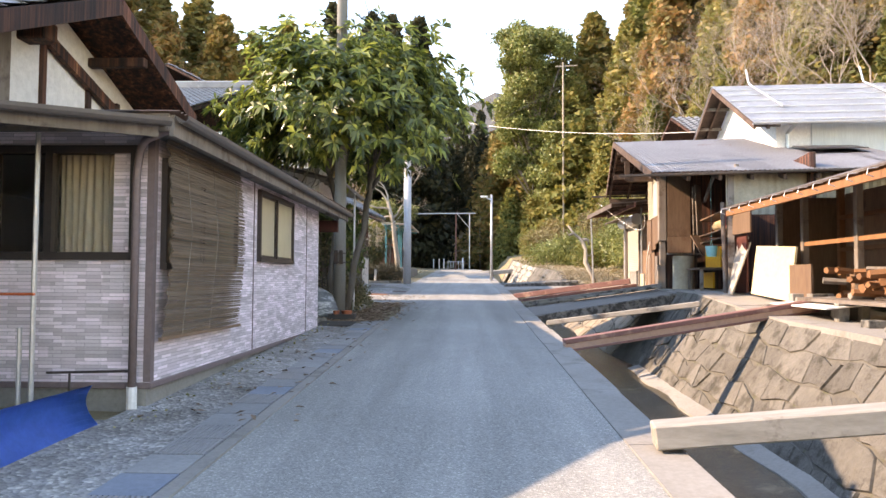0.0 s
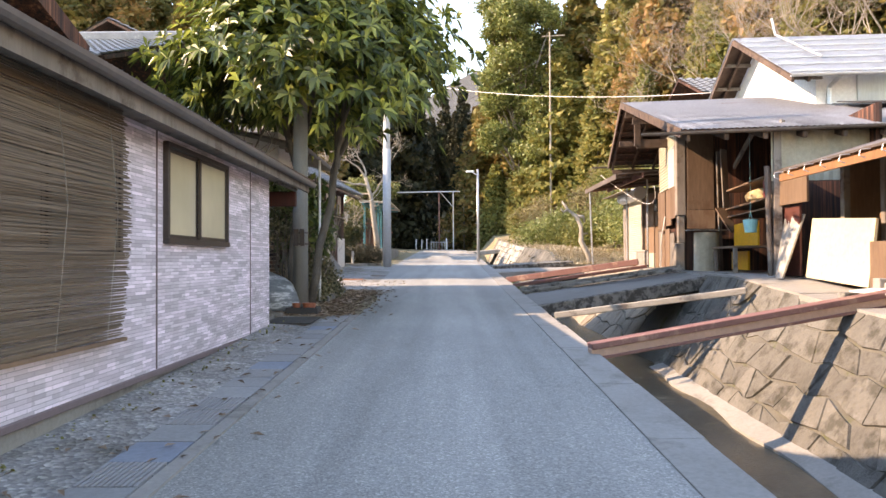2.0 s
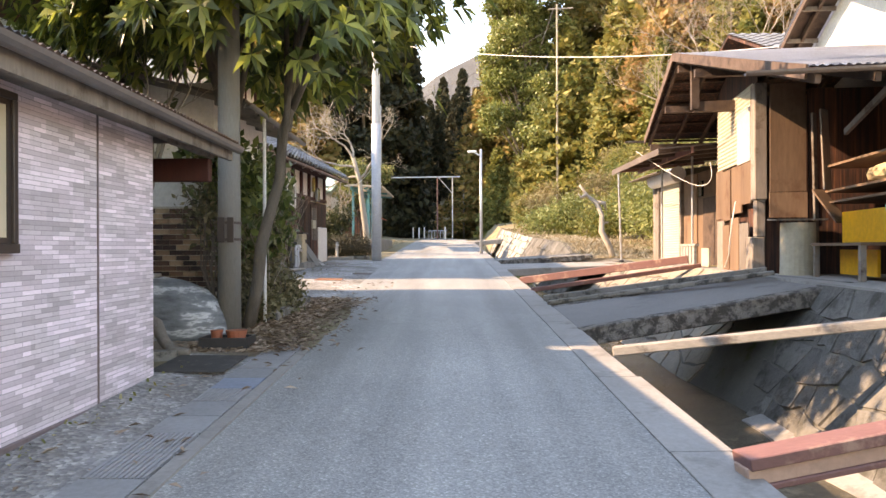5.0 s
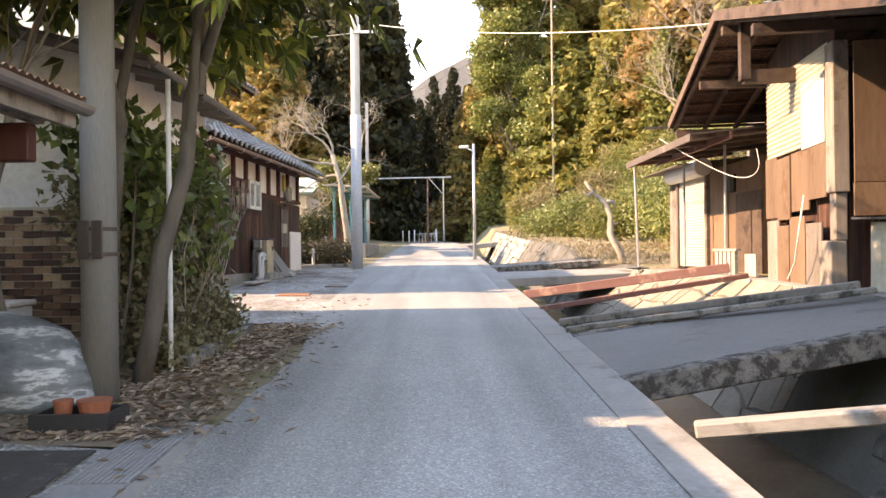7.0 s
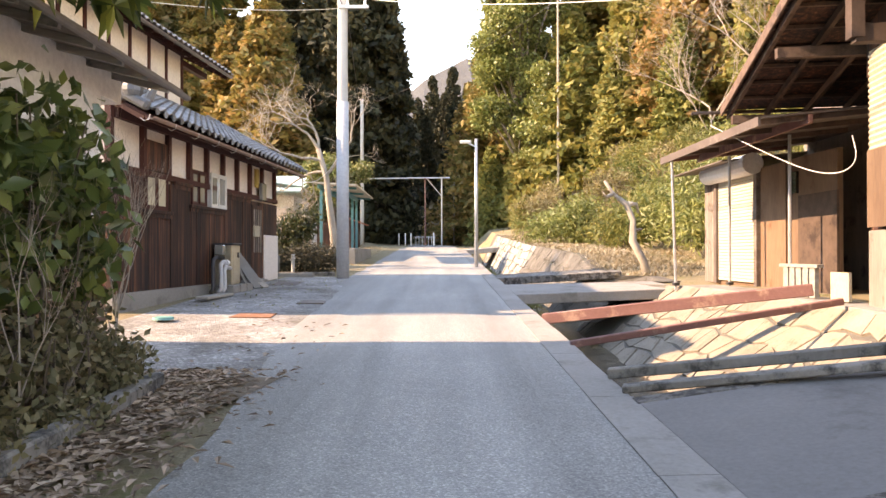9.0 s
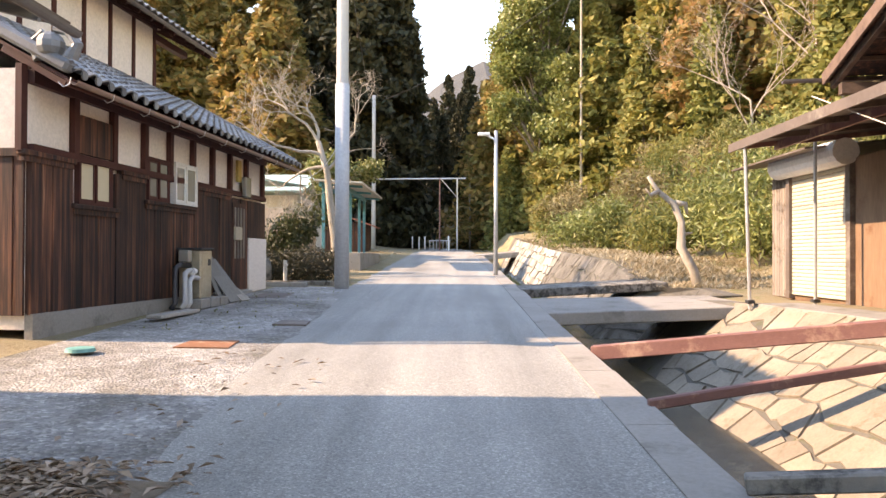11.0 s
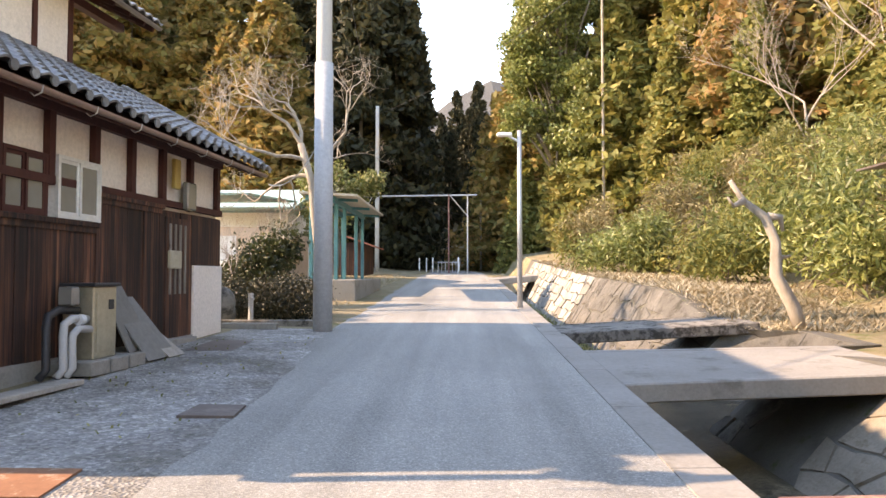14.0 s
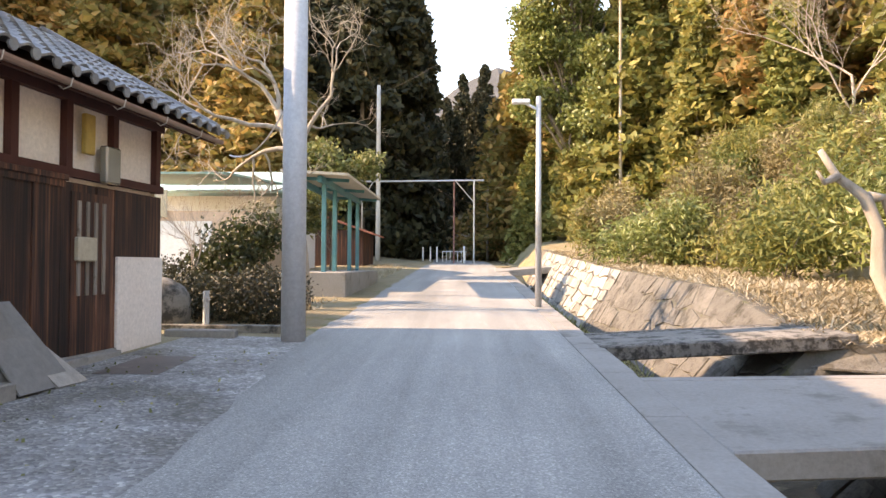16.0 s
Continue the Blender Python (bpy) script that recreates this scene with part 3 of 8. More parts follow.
def bridge(name, a, b, x0, x1, z1a, z1b, thick, mat, label, lipped=True):
    root = thing(name, label, "bridge")
    near, far = (x0, a, zr(a) + 0.02), (x1, a + (b - a) * 0.06, z1a)
    near2, far2 = (x0, b, zr(b) + 0.02), (x1, b, z1b)
    bm = B()
    slab_poly(bm, [near, far, far2, near2], thick * 0.75)
    bmesh.ops.bevel(bm, geom=list(bm.edges), offset=0.015, segments=1, affect="EDGES")
    part("deck", bm, mat, root)
    for p, q, lab in ((near, far, "pitted dark edge beam"), (near2, far2, "")):
        bm = B()
        s = -0.012 if lab else 0.012
        beam(bm, Vector(p) + Vector((0, s, 0.006 - thick / 2)), Vector(q) + Vector((0, s, 0.006 - thick / 2)), 0.22, thick, 0, 0.018)
        part("edge_beam", bm, mat if mat is CONCRETE else EDGE, root, "" if mat is CONCRETE else lab)
    return root


EDGE = surface("pitted_beam_concrete", (0.13, 0.12, 0.105), (0.29, 0.27, 0.24), 1.6, 16, 0.95, 1.0, 0.04, spots=(0.06, 0.055, 0.048), spot_scale=8, spot_at=0.5)


bridge("slab_bridge", 16.35, 18.75, 1.72, 5.35, 1.46, 1.48, 0.24, SLAB, "stained concrete slab bridge from the lane to the sheds")
bridge("slab_bridge", 28.0, 30.45, 1.72, 5.4, 1.42, 1.46, 0.22, CONCRETE, "pale concrete slab bridge over the channel")
bridge("foot_bridge", 32.75, 34.0, 1.7, 5.2, 1.66, 1.72, 0.2, CONC_DARK, "narrow dark concrete footbridge over the channel")
bridge("culvert_deck", 55.5, 58.0, 1.2, 4.6, 2.6, 2.65, 0.3, CONCRETE, "concrete culvert deck across the channel")


# ---------------------------------------------------------------- first house, beside the lane
def window_unit(name, parent_kind, x, y0, y1, z0, z1, panes, frame_mat, glass_mat, depth=0.09, bar=0.045, back=None):
    """A sliding sash window in a wall that faces the lane (x up is outdoors)."""
    w = tagged(new(name), "dark brown aluminium sliding window with frosted panes", "window", kind="structure")
    bm = B()
    box(bm, x - 0.05, x + 0.055, y0, y1, z1 - bar, z1, 0.004)
    box(bm, x - 0.05, x + 0.065, y0, y1, z0, z0 + bar * 1.3, 0.004)
    box(bm, x - 0.05, x + 0.055, y0, y0 + bar, z0 + bar * 1.3, z1 - bar, 0.004)
    box(bm, x - 0.05, x + 0.055, y1 - bar, y1, z0 + bar * 1.3, z1 - bar, 0.004)
    part("window_frame", bm, frame_mat, w)
    step = (y1 - y0 - 2 * bar) / panes
    for k in range(panes):
        a, b = y0 + bar + k * step, y0 + bar + (k + 1) * step
        xo = x + (0.022 if k % 2 else -0.012)
        bm = B()
        box(bm, xo - 0.012, xo + 0.012, a - 0.012, a + 0.03, z0 + bar, z1 - bar)
        box(bm, xo - 0.012, xo + 0.012, b - 0.03, b + 0.012, z0 + bar, z1 - bar)
        box(bm, xo - 0.011, xo + 0.011, a + 0.03, b - 0.03, z1 - bar - 0.035, z1 - bar)
        box(bm, xo - 0.011, xo + 0.011, a + 0.03, b - 0.03, z0 + bar, z0 + bar + 0.05)
        sash = part("sash", bm, frame_mat, w)
        bm = B()
        box(bm, xo - 0.003, xo + 0.003, a + 0.03, b - 0.03, z0 + bar + 0.05, z1 - bar - 0.035)
        part("pane", bm, glass_mat, sash)
    return w


def glass_mat(name, col, rough, alpha):
    m, nt, b = node_mat(name)
    v = coords(nt)
    n = noise_tex(nt, v, 1.4, 3)
    c = ramp(nt, n, [(0.3, tuple(0.75 * k for k in col)), (0.7, col)])
    nt.links.new(c, b.inputs["Base Color"])
    b.inputs["Roughness"].default_value = rough
    b.inputs["Specular IOR Level"].default_value = 0.7
    b.inputs["Coat Weight"].default_value = alpha
    b.inputs["Coat Roughness"].default_value = 0.06
    return m


FROST = glass_mat("frosted_cream_glass", (0.62, 0.55, 0.40), 0.35, 0.8)
DARKGLASS = glass_mat("dark_window_glass", (0.03, 0.032, 0.035), 0.08, 0.6)
GREYGLASS = glass_mat("grey_curtained_glass", (0.22, 0.22, 0.20), 0.2, 0.7)
CURTAIN = surface("cream_curtain", (0.50, 0.44, 0.33), (0.62, 0.56, 0.44), 2, 20, 0.9, 0.1, 0.003)

HX = -2.64
H0, H1 = 6.38, 13.42     # near and far corner of the wall
house_a = thing("siding_house", "single-storey house clad in lilac-grey stone-pattern siding", "house")
bm = B()
# wall along the lane, with real openings
holes = [(9.52, 11.34, 1.90, 2.87), (6.55, 8.6, 1.75, 2.78)]
ycuts = sorted({H0, H1, *[h[0] for h in holes], *[h[1] for h in holes]})
for a, b in zip(ycuts, ycuts[1:]):
    hs = [h for h in holes if h[0] <= a and h[1] >= b]
    if hs:
        spans = ((0.74, hs[0][2]), (hs[0][3], 3.06))
    else:
        spans = ((0.74, 3.06),)
    for z0, z1 in spans:
        bm = B()
        box(bm, HX - 0.14, HX, a, b, z0, z1)
        part("side_wall", bm, SIDING, house_a)
bm = B()
FZ0, FZ1 = 1.83, 2.86
for a, b, z0, z1 in ((-9.0, HX - 0.142, 0.74, FZ0), (-9.0, HX - 0.142, FZ1, 3.06), (HX - 0.36, HX - 0.142, FZ0, FZ1), (-9.0, -5.6, FZ0, FZ1)):
    bm = B()
    box(bm, a, b, H0, H0 + 0.14, z0, z1)
    part("front_wall", bm, SIDING, house_a)
bm = B()
box(bm, -9.0, HX - 0.142, H1 - 0.14, H1, 0.74, 3.06)
box(bm, -9.0, -8.86, H0 + 0.14, H1 - 0.14, 0.74, 3.06)
part("back_wall", bm, SIDING, house_a)
bm = B()
box(bm, HX - 0.2, HX + 0.022, H0 - 0.02, H1 + 0.005, 0.69, 0.745, 0.006)
box(bm, -9.0, HX - 0.2, H0 - 0.022, H0 + 0.1, 0.69, 0.745, 0.006)
part("base_trim", bm, MAUVE_TRIM, house_a)
bm = B()
box(bm, -9.0, HX - 0.03, H0 + 0.02, H1 - 0.01, 0.2, 0.69)
part("foundation", bm, CONCRETE, house_a)
bm = B()
box(bm, HX + 0.001, HX + 0.012, 9.36, 9.375, 0.75, 3.0)
part("board_joint", bm, MAUVE_TRIM, house_a)
bm = B()
box(bm, HX + 0.001, HX + 0.012, 12.40, 12.412, 0.75, 3.0)
part("board_joint", bm, MAUVE_TRIM, house_a)
bm = B()
box(bm, HX - 0.05, HX + 0.016, H0 - 0.012, H0 + 0.06, 0.75, 3.0)
part("corner_trim", bm, MAUVE_TRIM, house_a)
bm = B()
box(bm, -9, HX - 0.2, H0 + 0.2, H1 - 0.2, 2.98, 3.03)
part("ceiling", bm, WHITE, house_a)
# roof: low corrugated slope with its eave over the lane, running on over the porch
bm = B()
EX, EZ = -2.22, 3.06
RIDX, RIDZ = -9.2, 3.9
wave_sheet(bm, (EX, 5.9, EZ), (0, 8.75, 0), (RIDX - EX, 0, 0.06), 116, 0.012)
bmesh.ops.solidify(bm, geom=list(bm.faces), thickness=0.01)
part("roof_sheet", bm, TIN_OLD, house_a, "brown corrugated roof sheet")
for nm, q in (("fascia", (EX - 0.10, EX - 0.06, 5.95, 14.6, EZ - 0.20, EZ - 0.02)), ("soffit", (EX - 0.42, EX - 0.10, 5.95, 14.6, EZ - 0.12, EZ - 0.10)), ("fascia", (-9.0, EX - 0.1, 5.93, 5.97, EZ - 0.16, EZ - 0.01))):
    bm = B()
    box(bm, *q)
    part(nm, bm, WOOD_OLD, house_a)


def half_gutter(bm, p0, p1, r):
    p0, p1 = Vector(p0), Vector(p1)
    d = (p1 - p0).normalized()
    side = d.cross(Vector((0, 0, 1))).normalized()
    prof = [(math.cos(math.pi * k / 6), -math.sin(math.pi * k / 6)) for k in range(7)]
    prof = [(r * a, r * b) for a, b in prof] + [((r - 0.008) * a, (r - 0.008) * b) for a, b in prof[::-1]]
    A = [bm.verts.new(p0 + side * a + Vector((0, 0, b))) for a, b in prof]
    C = [bm.verts.new(p1 + side * a + Vector((0, 0, b))) for a, b in prof]
    for i in range(len(prof)):
        j = (i + 1) % len(prof)
        bm.faces.new((A[i], A[j], C[j], C[i]))
    bm.faces.new(A[::-1])
    bm.faces.new(C)


bm = B()
half_gutter(bm, (EX + 0.005, 5.95, EZ - 0.03), (EX + 0.005, 14.62, EZ - 0.06), 0.062)
part("rain_gutter", bm, GUTTER, house_a, "dark brown half-round gutter")
w1 = window_unit("window_1", "", HX, 9.52, 11.34, 1.90, 2.87, 2, BROWN_TRIM, FROST)
w2 = window_unit("window_2", "", HX, 6.55, 8.6, 1.75, 2.78, 2, BROWN_TRIM, GREYGLASS)

# taller part behind, its gable towards the lane
def tiled_roof(parent, o, along, down, thick=0.07, rows=10, cols=20, mat=None, name="roof_tiles"):
    """A slope of wavy pan tiles in stepped rows, one mesh."""
    o, a, d = Vector(o), Vector(along), Vector(down)
    n = a.cross(d).normalized()
    if n.z < 0:
        n = -n
    bm = B()
    seg = 5
    for r in range(rows):
        t0, t1 = r / rows, (r + 1) / rows + 0.02
        prev = None
        for i in range(cols * seg + 1):
            u = i / (cols * seg)
            ph = (i % seg) / seg
            h = 0.032 * math.sin(6.28318 * ph) + 0.02
            top = bm.verts.new(o + a * u + d * t0 + n * (h + 0.0))
            bot = bm.verts.new(o + a * u + d * t1 + n * (h + 0.035))
            lip = bm.verts.new(o + a * u + d * t1 + n * (h + 0.0))
            if prev:
                bm.faces.new((prev[0], top, bot, prev[1]))
                bm.faces.new((prev[1], bot, lip, prev[2]))
            prev = (top, bot, lip)
    part(name, bm, mat or KAWARA, parent, smooth=False)["kind"] = "stuff"
    bm = B()
    slab_poly(bm, [o - n * 0.01, o + a - n * 0.01, o + a + d * 1.0 - n * 0.01, o + d * 1.0 - n * 0.01], thick)
    part("roof_board", bm, WOOD_DARK, parent)


house_b = thing("gabled_house", "white plastered upper house with dark timber gable over the porch roof", "house")
GX, AY, AZ = -4.75, 8.35, 5.0        # gable wall, and the ridge
bm = B()
v0 = [(6.2, 3.05), (10.6, 3.05), (10.6, 4.05), (AY, AZ - 0.12), (6.2, 4.05)]
A = [bm.verts.new((GX, y, z)) for y, z in v0]
C = [bm.verts.new((GX - 7, y, z)) for y, z in v0]
bm.faces.new(A)
bm.faces.new(C[::-1])
for a in range(5):
    b = (a + 1) % 5
    bm.faces.new((A[a], C[a], C[b], A[b]))
part("plaster_wall", bm, WHITE, house_b)
for y0, y1, mt in ((6.95, 7.45, WOOD_OLD), (8.02, 8.1, WOOD_DARK), (9.0, 9.08, WOOD_DARK), (9.75, 9.83, WOOD_DARK), (6.2, 6.9, WOOD_DARK)):
    bm = B()
    zt = 4.65 if y0 < AY else 4.1
    box(bm, GX - 0.02, GX + 0.05, y0, y1, 3.1 if y0 > 6.5 else 4.15, zt if y0 > 6.5 else 4.4, 0.006)
    part("timber_post", bm, mt, house_b)
bm = B()
beam(bm, (GX + 0.06, AY - 0.9, 4.62), (GX + 0.06, 10.4, 3.72), 0.08, 0.14)
part("gable_rail", bm, WOOD_DARK, house_b)
bm = B()
box(bm, GX - 0.1, GX + 0.32, AY - 0.75, AY - 0.5, 4.28, 4.5, 0.02)
part("purlin_end", bm, WOOD_DARK, house_b)
tiled_roof(house_b, (GX + 0.75, AY, AZ + 0.05), (-8, 0, 0), (0, 2.35, -0.93), rows=8, cols=27)
tiled_roof(house_b, (GX + 0.75, AY, AZ + 0.05), (-8, 0, 0), (0, -4.3, -2.0), rows=15, cols=27)
for y1, z1 in ((10.7, 4.05), (4.1, 3.0)):
    bm = B()
    beam(bm, (GX + 0.76, AY, AZ - 0.08), (GX + 0.76, y1, z1), 0.06, 0.2)
    part("verge_board", bm, WOOD_DARK, house_b)
for y1, z1 in ((9.1, 4.52), (10.2, 4.08), (6.9, 4.55)):
    bm = B()
    box(bm, GX, GX + 0.74, y1 - 0.06, y1 + 0.06, z1 - 0.12, z1, 0.01)
    part("purlin", bm, WOOD_DARK, house_b)

# further tiled roof behind it
house_c = thing("rear_house", "rear house with a pale grey tiled roof", "house")
bm = B()
box(bm, -14, -6.1, 15.4, 20.9, 1.0, 5.1)
part("plaster_wall", bm, WHITE, house_c)
tiled_roof(house_c, (-14, 19.7, 7.0), (8.2, 0, 0), (0, -4.9, -1.75), rows=20, cols=30)
tiled_roof(house_c, (-14, 19.7, 7.0), (8.2, 0, 0), (0, 1.6, -0.8), rows=7, cols=30)
bm = B()
box(bm, -14, -5.75, 19.55, 19.85, 6.98, 7.22, 0.04)
part("ridge", bm, KAWARA, house_c)

# ---------------------------------------------------------------- dark timber house
M2 = pose(-4.47, 32.72, 0, 0, 0, -5.15)
house_d = thing("timber_house", "two-storey house of dark vertical planks and cream plaster panels", "house", m=M2)
V0 = -8.2            # near end, measured back along the wall from its far corner
WZ0, WZ1 = 1.42, 4.62


def part2(name, bm, mat, label="", smooth=False, parent=None):
    ob = link_mesh(name, bm, mat, smooth)
    ob.parent = parent or house_d
    return tagged(ob, label)


bm = B()
box(bm, -7.5, -0.06, V0, 0, WZ0 - 0.1, WZ1)
part2("wall_core", bm, PLASTER)
bm = B()
box(bm, -0.06, 0.05, V0, -0.85, 1.0, 1.52)
part2("plinth", bm, CONCRETE)
posts = [-8.36, -7.3, -6.35, -5.45, -4.6, -3.72, -2.86, -2.0, -1.1, -0.08]
for p in posts:
    bm = B()
    box(bm, -0.05, 0.035, p - 0.055, p + 0.055, 3.55, WZ1)
    part2("post", bm, WOOD_POST)
bm = B()
box(bm, -0.05, 0.045, V0, 0.05, 3.56, 3.66)
box(bm, -0.05, 0.05, V0, 0.05, 4.42, 4.6)
part2("rail", bm, WOOD_POST)
rr = random.Random(21)
v = V0
while v < -0.9:
    w = rr.uniform(0.17, 0.26)
    top = 3.50
    if -7.4 < v < -6.35:
        top = 2.9
    if -5.55 < v < -3.75:
        top = 3.1
    bm = B()
    box(bm, -0.06, 0.008 + rr.uniform(0, 0.024), v, v + w - 0.008, 1.5, top, 0.004)
    part2("plank", bm, WOOD_DARK)
    v += w
for a, b, z in ((-8.4, -7.35, 3.5), (-7.4, -6.25, 2.9), (-6.2, -5.45, 3.5), (-5.5, -3.7, 3.1), (-3.68, -2.05, 3.5)):
    bm = B()
    box(bm, -0.05, 0.075, a, b, z, z + 0.07, 0.01)
    box(bm, -0.05, 0.045, a + 0.03, b - 0.03, z - 0.07, z)
    part2("drip_board", bm, WOOD_DARK)


def window2(y0, y1, z0, z1, panes, fm, gm, name, out=0.03, label="sliding window with curtained panes"):
    w = tagged(new(name), label, "window", kind="structure")
    w.matrix_world = M2
    bm = B()
    b = 0.045
    box(bm, -0.05, out + 0.03, y0, y1, z0, z0 + b)
    box(bm, -0.05, out + 0.03, y0, y1, z1 - b, z1)
    box(bm, -0.05, out + 0.03, y0, y0 + b, z0 + b, z1 - b)
    box(bm, -0.05, out + 0.03, y1 - b, y1, z0 + b, z1 - b)
    part2("window_frame", bm, fm, parent=w)
    st = (y1 - y0 - 2 * b) / panes
    for k in range(panes):
        a = y0 + b + k * st
        bm = B()
        o = out + (0.012 if k % 2 else -0.012)
        for q in ((a, a + 0.035, z0 + b, z1 - b), (a + st - 0.035, a + st, z0 + b, z1 - b), (a + 0.035, a + st - 0.035, z0 + b, z0 + b + 0.04), (a + 0.035, a + st - 0.035, z1 - b - 0.04, z1 - b)):
            box(bm, o - 0.012, o + 0.012, *q)
        sh = part2("sash", bm, fm, parent=w)
        bm = B()
        box(bm, o - 0.004, o + 0.002, a + 0.035, a + st - 0.035, z0 + b + 0.04, z1 - b - 0.04)
        part2("pane", bm, gm, parent=sh)
    return w


# near end wall, boarded like the front
u = -7.4
while u < -0.1:
    w = rr.uniform(0.17, 0.26)
    bm = B()
    box(bm, u, min(u + w - 0.008, -0.062), V0 - 0.03 - rr.uniform(0, 0.02), V0 - 0.001, 1.5, 3.5, 0.004)
    part2("plank", bm, WOOD_DARK)
    u += w
for u in (-7.4, -5.6, -3.8, -2.0, -0.12):
    bm = B()
    box(bm, u - 0.055, u + 0.055, V0 - 0.04, V0 - 0.001, 3.5, WZ1)
    part2("post", bm, WOOD_POST)
bm = B()
box(bm, -7.4, -0.06, V0 - 0.07, V0 - 0.001, 3.5, 3.6)
part2("drip_board", bm, WOOD_DARK)
ALU = surface("white_aluminium", (0.60, 0.60, 0.58), (0.70, 0.70, 0.68), 1, 20, 0.35, 0.03, 0.001, metal=0.2)
window2(-4.55, -3.7, 3.17, 3.92, 2, ALU, GREYGLASS, "window_3", 0.05, "white aluminium sliding window with grey panes")
window2(-5.38, -4.66, 3.17, 3.9, 2, WOOD_POST, GREYGLASS, "window_4", 0.0, "dark timber window with grey panes")
window2(-7.24, -6.42, 2.97, 3.64, 2, WOOD_POST, FROST, "window_5", 0.0, "dark timber window with cream paper panes")
bm = B()
box(bm, -0.03, 0.02, -7.24, -6.42, 3.68, 4.22)
part2("dark_panel", bm, WOOD_DARK, "dark brown board panel over the window")
# lower roof: rafters, soffit, gutter, tiles
EU, EZ2, RISE = 0.62, 4.42, 1.55
bm = B()
slab_poly(bm, [(EU - 0.02, V0 - 0.15, EZ2 + 0.02), (EU - 0.02, 0.5, EZ2 + 0.02), (-2.2, 0.5, EZ2 + RISE), (-2.2, V0 - 0.15, EZ2 + RISE)], 0.04)
part2("roof_board", bm, WOOD_POST)
k = 0
while V0 - 0.1 + k * 0.42 < 0.45:
    v = V0 - 0.1 + k * 0.42
    bm = B()
    beam(bm, (EU - 0.08, v, EZ2 - 0.05), (-0.3, v, EZ2 + 0.42), 0.05, 0.08)
    part2("rafter", bm, WOOD_POST)
    k += 1
bm = B()
box(bm, EU - 0.04, EU - 0.005, V0 - 0.15, 0.5, EZ2 - 0.09, EZ2 + 0.0)
part2("fascia", bm, WOOD_POST)
bm = B()
half_gutter(bm, (EU + 0.06, V0 - 0.15, EZ2 - 0.02), (EU + 0.06, 0.5, EZ2 - 0.04), 0.055)
part2("rain_gutter", bm, surface("copper_brown_gutter", (0.20, 0.12, 0.09), (0.30, 0.20, 0.16), 1, 12, 0.45, 0.05, 0.002), "brown half-round gutter")
k = 0
while V0 - 0.3 + k * 0.92 < 0.45:
    v = V0 - 0.3 + k * 0.92
    bm = B()
    tube(bm, [(EU + 0.12, v, EZ2 - 0.02), (EU + 0.1, v, EZ2 - 0.1), (EU + 0.02, v, EZ2 - 0.13), (EU - 0.05, v, EZ2 - 0.07)], 0.008, sides=5)
    part2("gutter_hook", bm, GALV)
    k += 1


def tile_bm(w=0.30, ln=0.34):
    """One wavy clay roof tile, lying along -x downhill, its near edge at the origin."""
    verts, faces = [], []
    seg = 8
    for t in (0, 1):
        for e in (0, 1):
            for i in range(seg + 1):
                u = i / seg
                h = 0.028 * math.sin(6.28318 * u - 0.6)
                verts.append((ln * e, w * u, h + (0.028 if t == 0 else 0.0) - 0.02 * e * 0 + 0.02 * e))
    n = seg + 1
    for i in range(seg):
        faces.append((i, i + 1, n + i + 1, n + i))
        faces.append((2 * n + i, 3 * n + i, 3 * n + i + 1, 2 * n + i + 1))
        faces.append((n + i, n + i + 1, 3 * n + i + 1, 3 * n + i))
    return raw_mesh("roof_tile", verts, faces, KAWARA, False)


TILE = tile_bm()
slope2 = math.atan2(RISE, 2.82)
tiles = new("lower_roof")
tiles.parent = house_d
rows, cols = 10, 31
for r in range(rows):
    for c in range(cols):
        o = new("roof_tile", TILE)
        o.parent = tiles
        dist = 0.30 * r
        o.matrix_local = pose(EU + 0.05 - dist * math.cos(slope2) - 0.34 * math.cos(slope2), V0 - 0.15 + c * 0.295, EZ2 + 0.06 + (dist + 0.34) * math.sin(slope2) + 0.012 * rr.random(), 0, math.degrees(slope2) - 4)
for k in range(cols):
    v = V0 - 0.15 + k * 0.295 + 0.2
    bm = B()
    tube(bm, [(EU + 0.05, v, EZ2 + 0.09), (EU + 0.075, v, EZ2 + 0.088)], 0.06, sides=10)
    part2("eave_tile_end", bm, KAWARA)
bm = B()
beam(bm, (EU + 0.02, V0 - 0.152, EZ2 + 0.13), (-2.2, V0 - 0.152, EZ2 + RISE + 0.14), 0.2, 0.16, bevel=0.04)
part2("verge_ridge", bm, KAWARA)
bm = B()
beam(bm, (EU + 0.02, 0.47, EZ2 + 0.13), (-2.2, 0.47, EZ2 + RISE + 0.14), 0.2, 0.16, bevel=0.04)
part2("verge_ridge", bm, KAWARA)
bm = B()
bmesh.ops.create_uvsphere(bm, u_segments=10, v_segments=7, radius=0.17, matrix=pose(EU - 0.25, V0 - 0.152, EZ2 + 0.42))
tube(bm, [(EU + 0.02, V0 - 0.152, EZ2 + 0.25), (EU + 0.1, V0 - 0.152, EZ2 + 0.42), (EU - 0.02, V0 - 0.152, EZ2 + 0.58), (EU - 0.2, V0 - 0.152, EZ2 + 0.62)], 0.08, 0.05)
tube(bm, [(EU - 0.4, V0 - 0.152, EZ2 + 0.25), (EU - 0.5, V0 - 0.152, EZ2 + 0.46), (EU - 0.35, V0 - 0.152, EZ2 + 0.6)], 0.07, 0.04)
part2("ridge_end_ornament", bm, KAWARA)
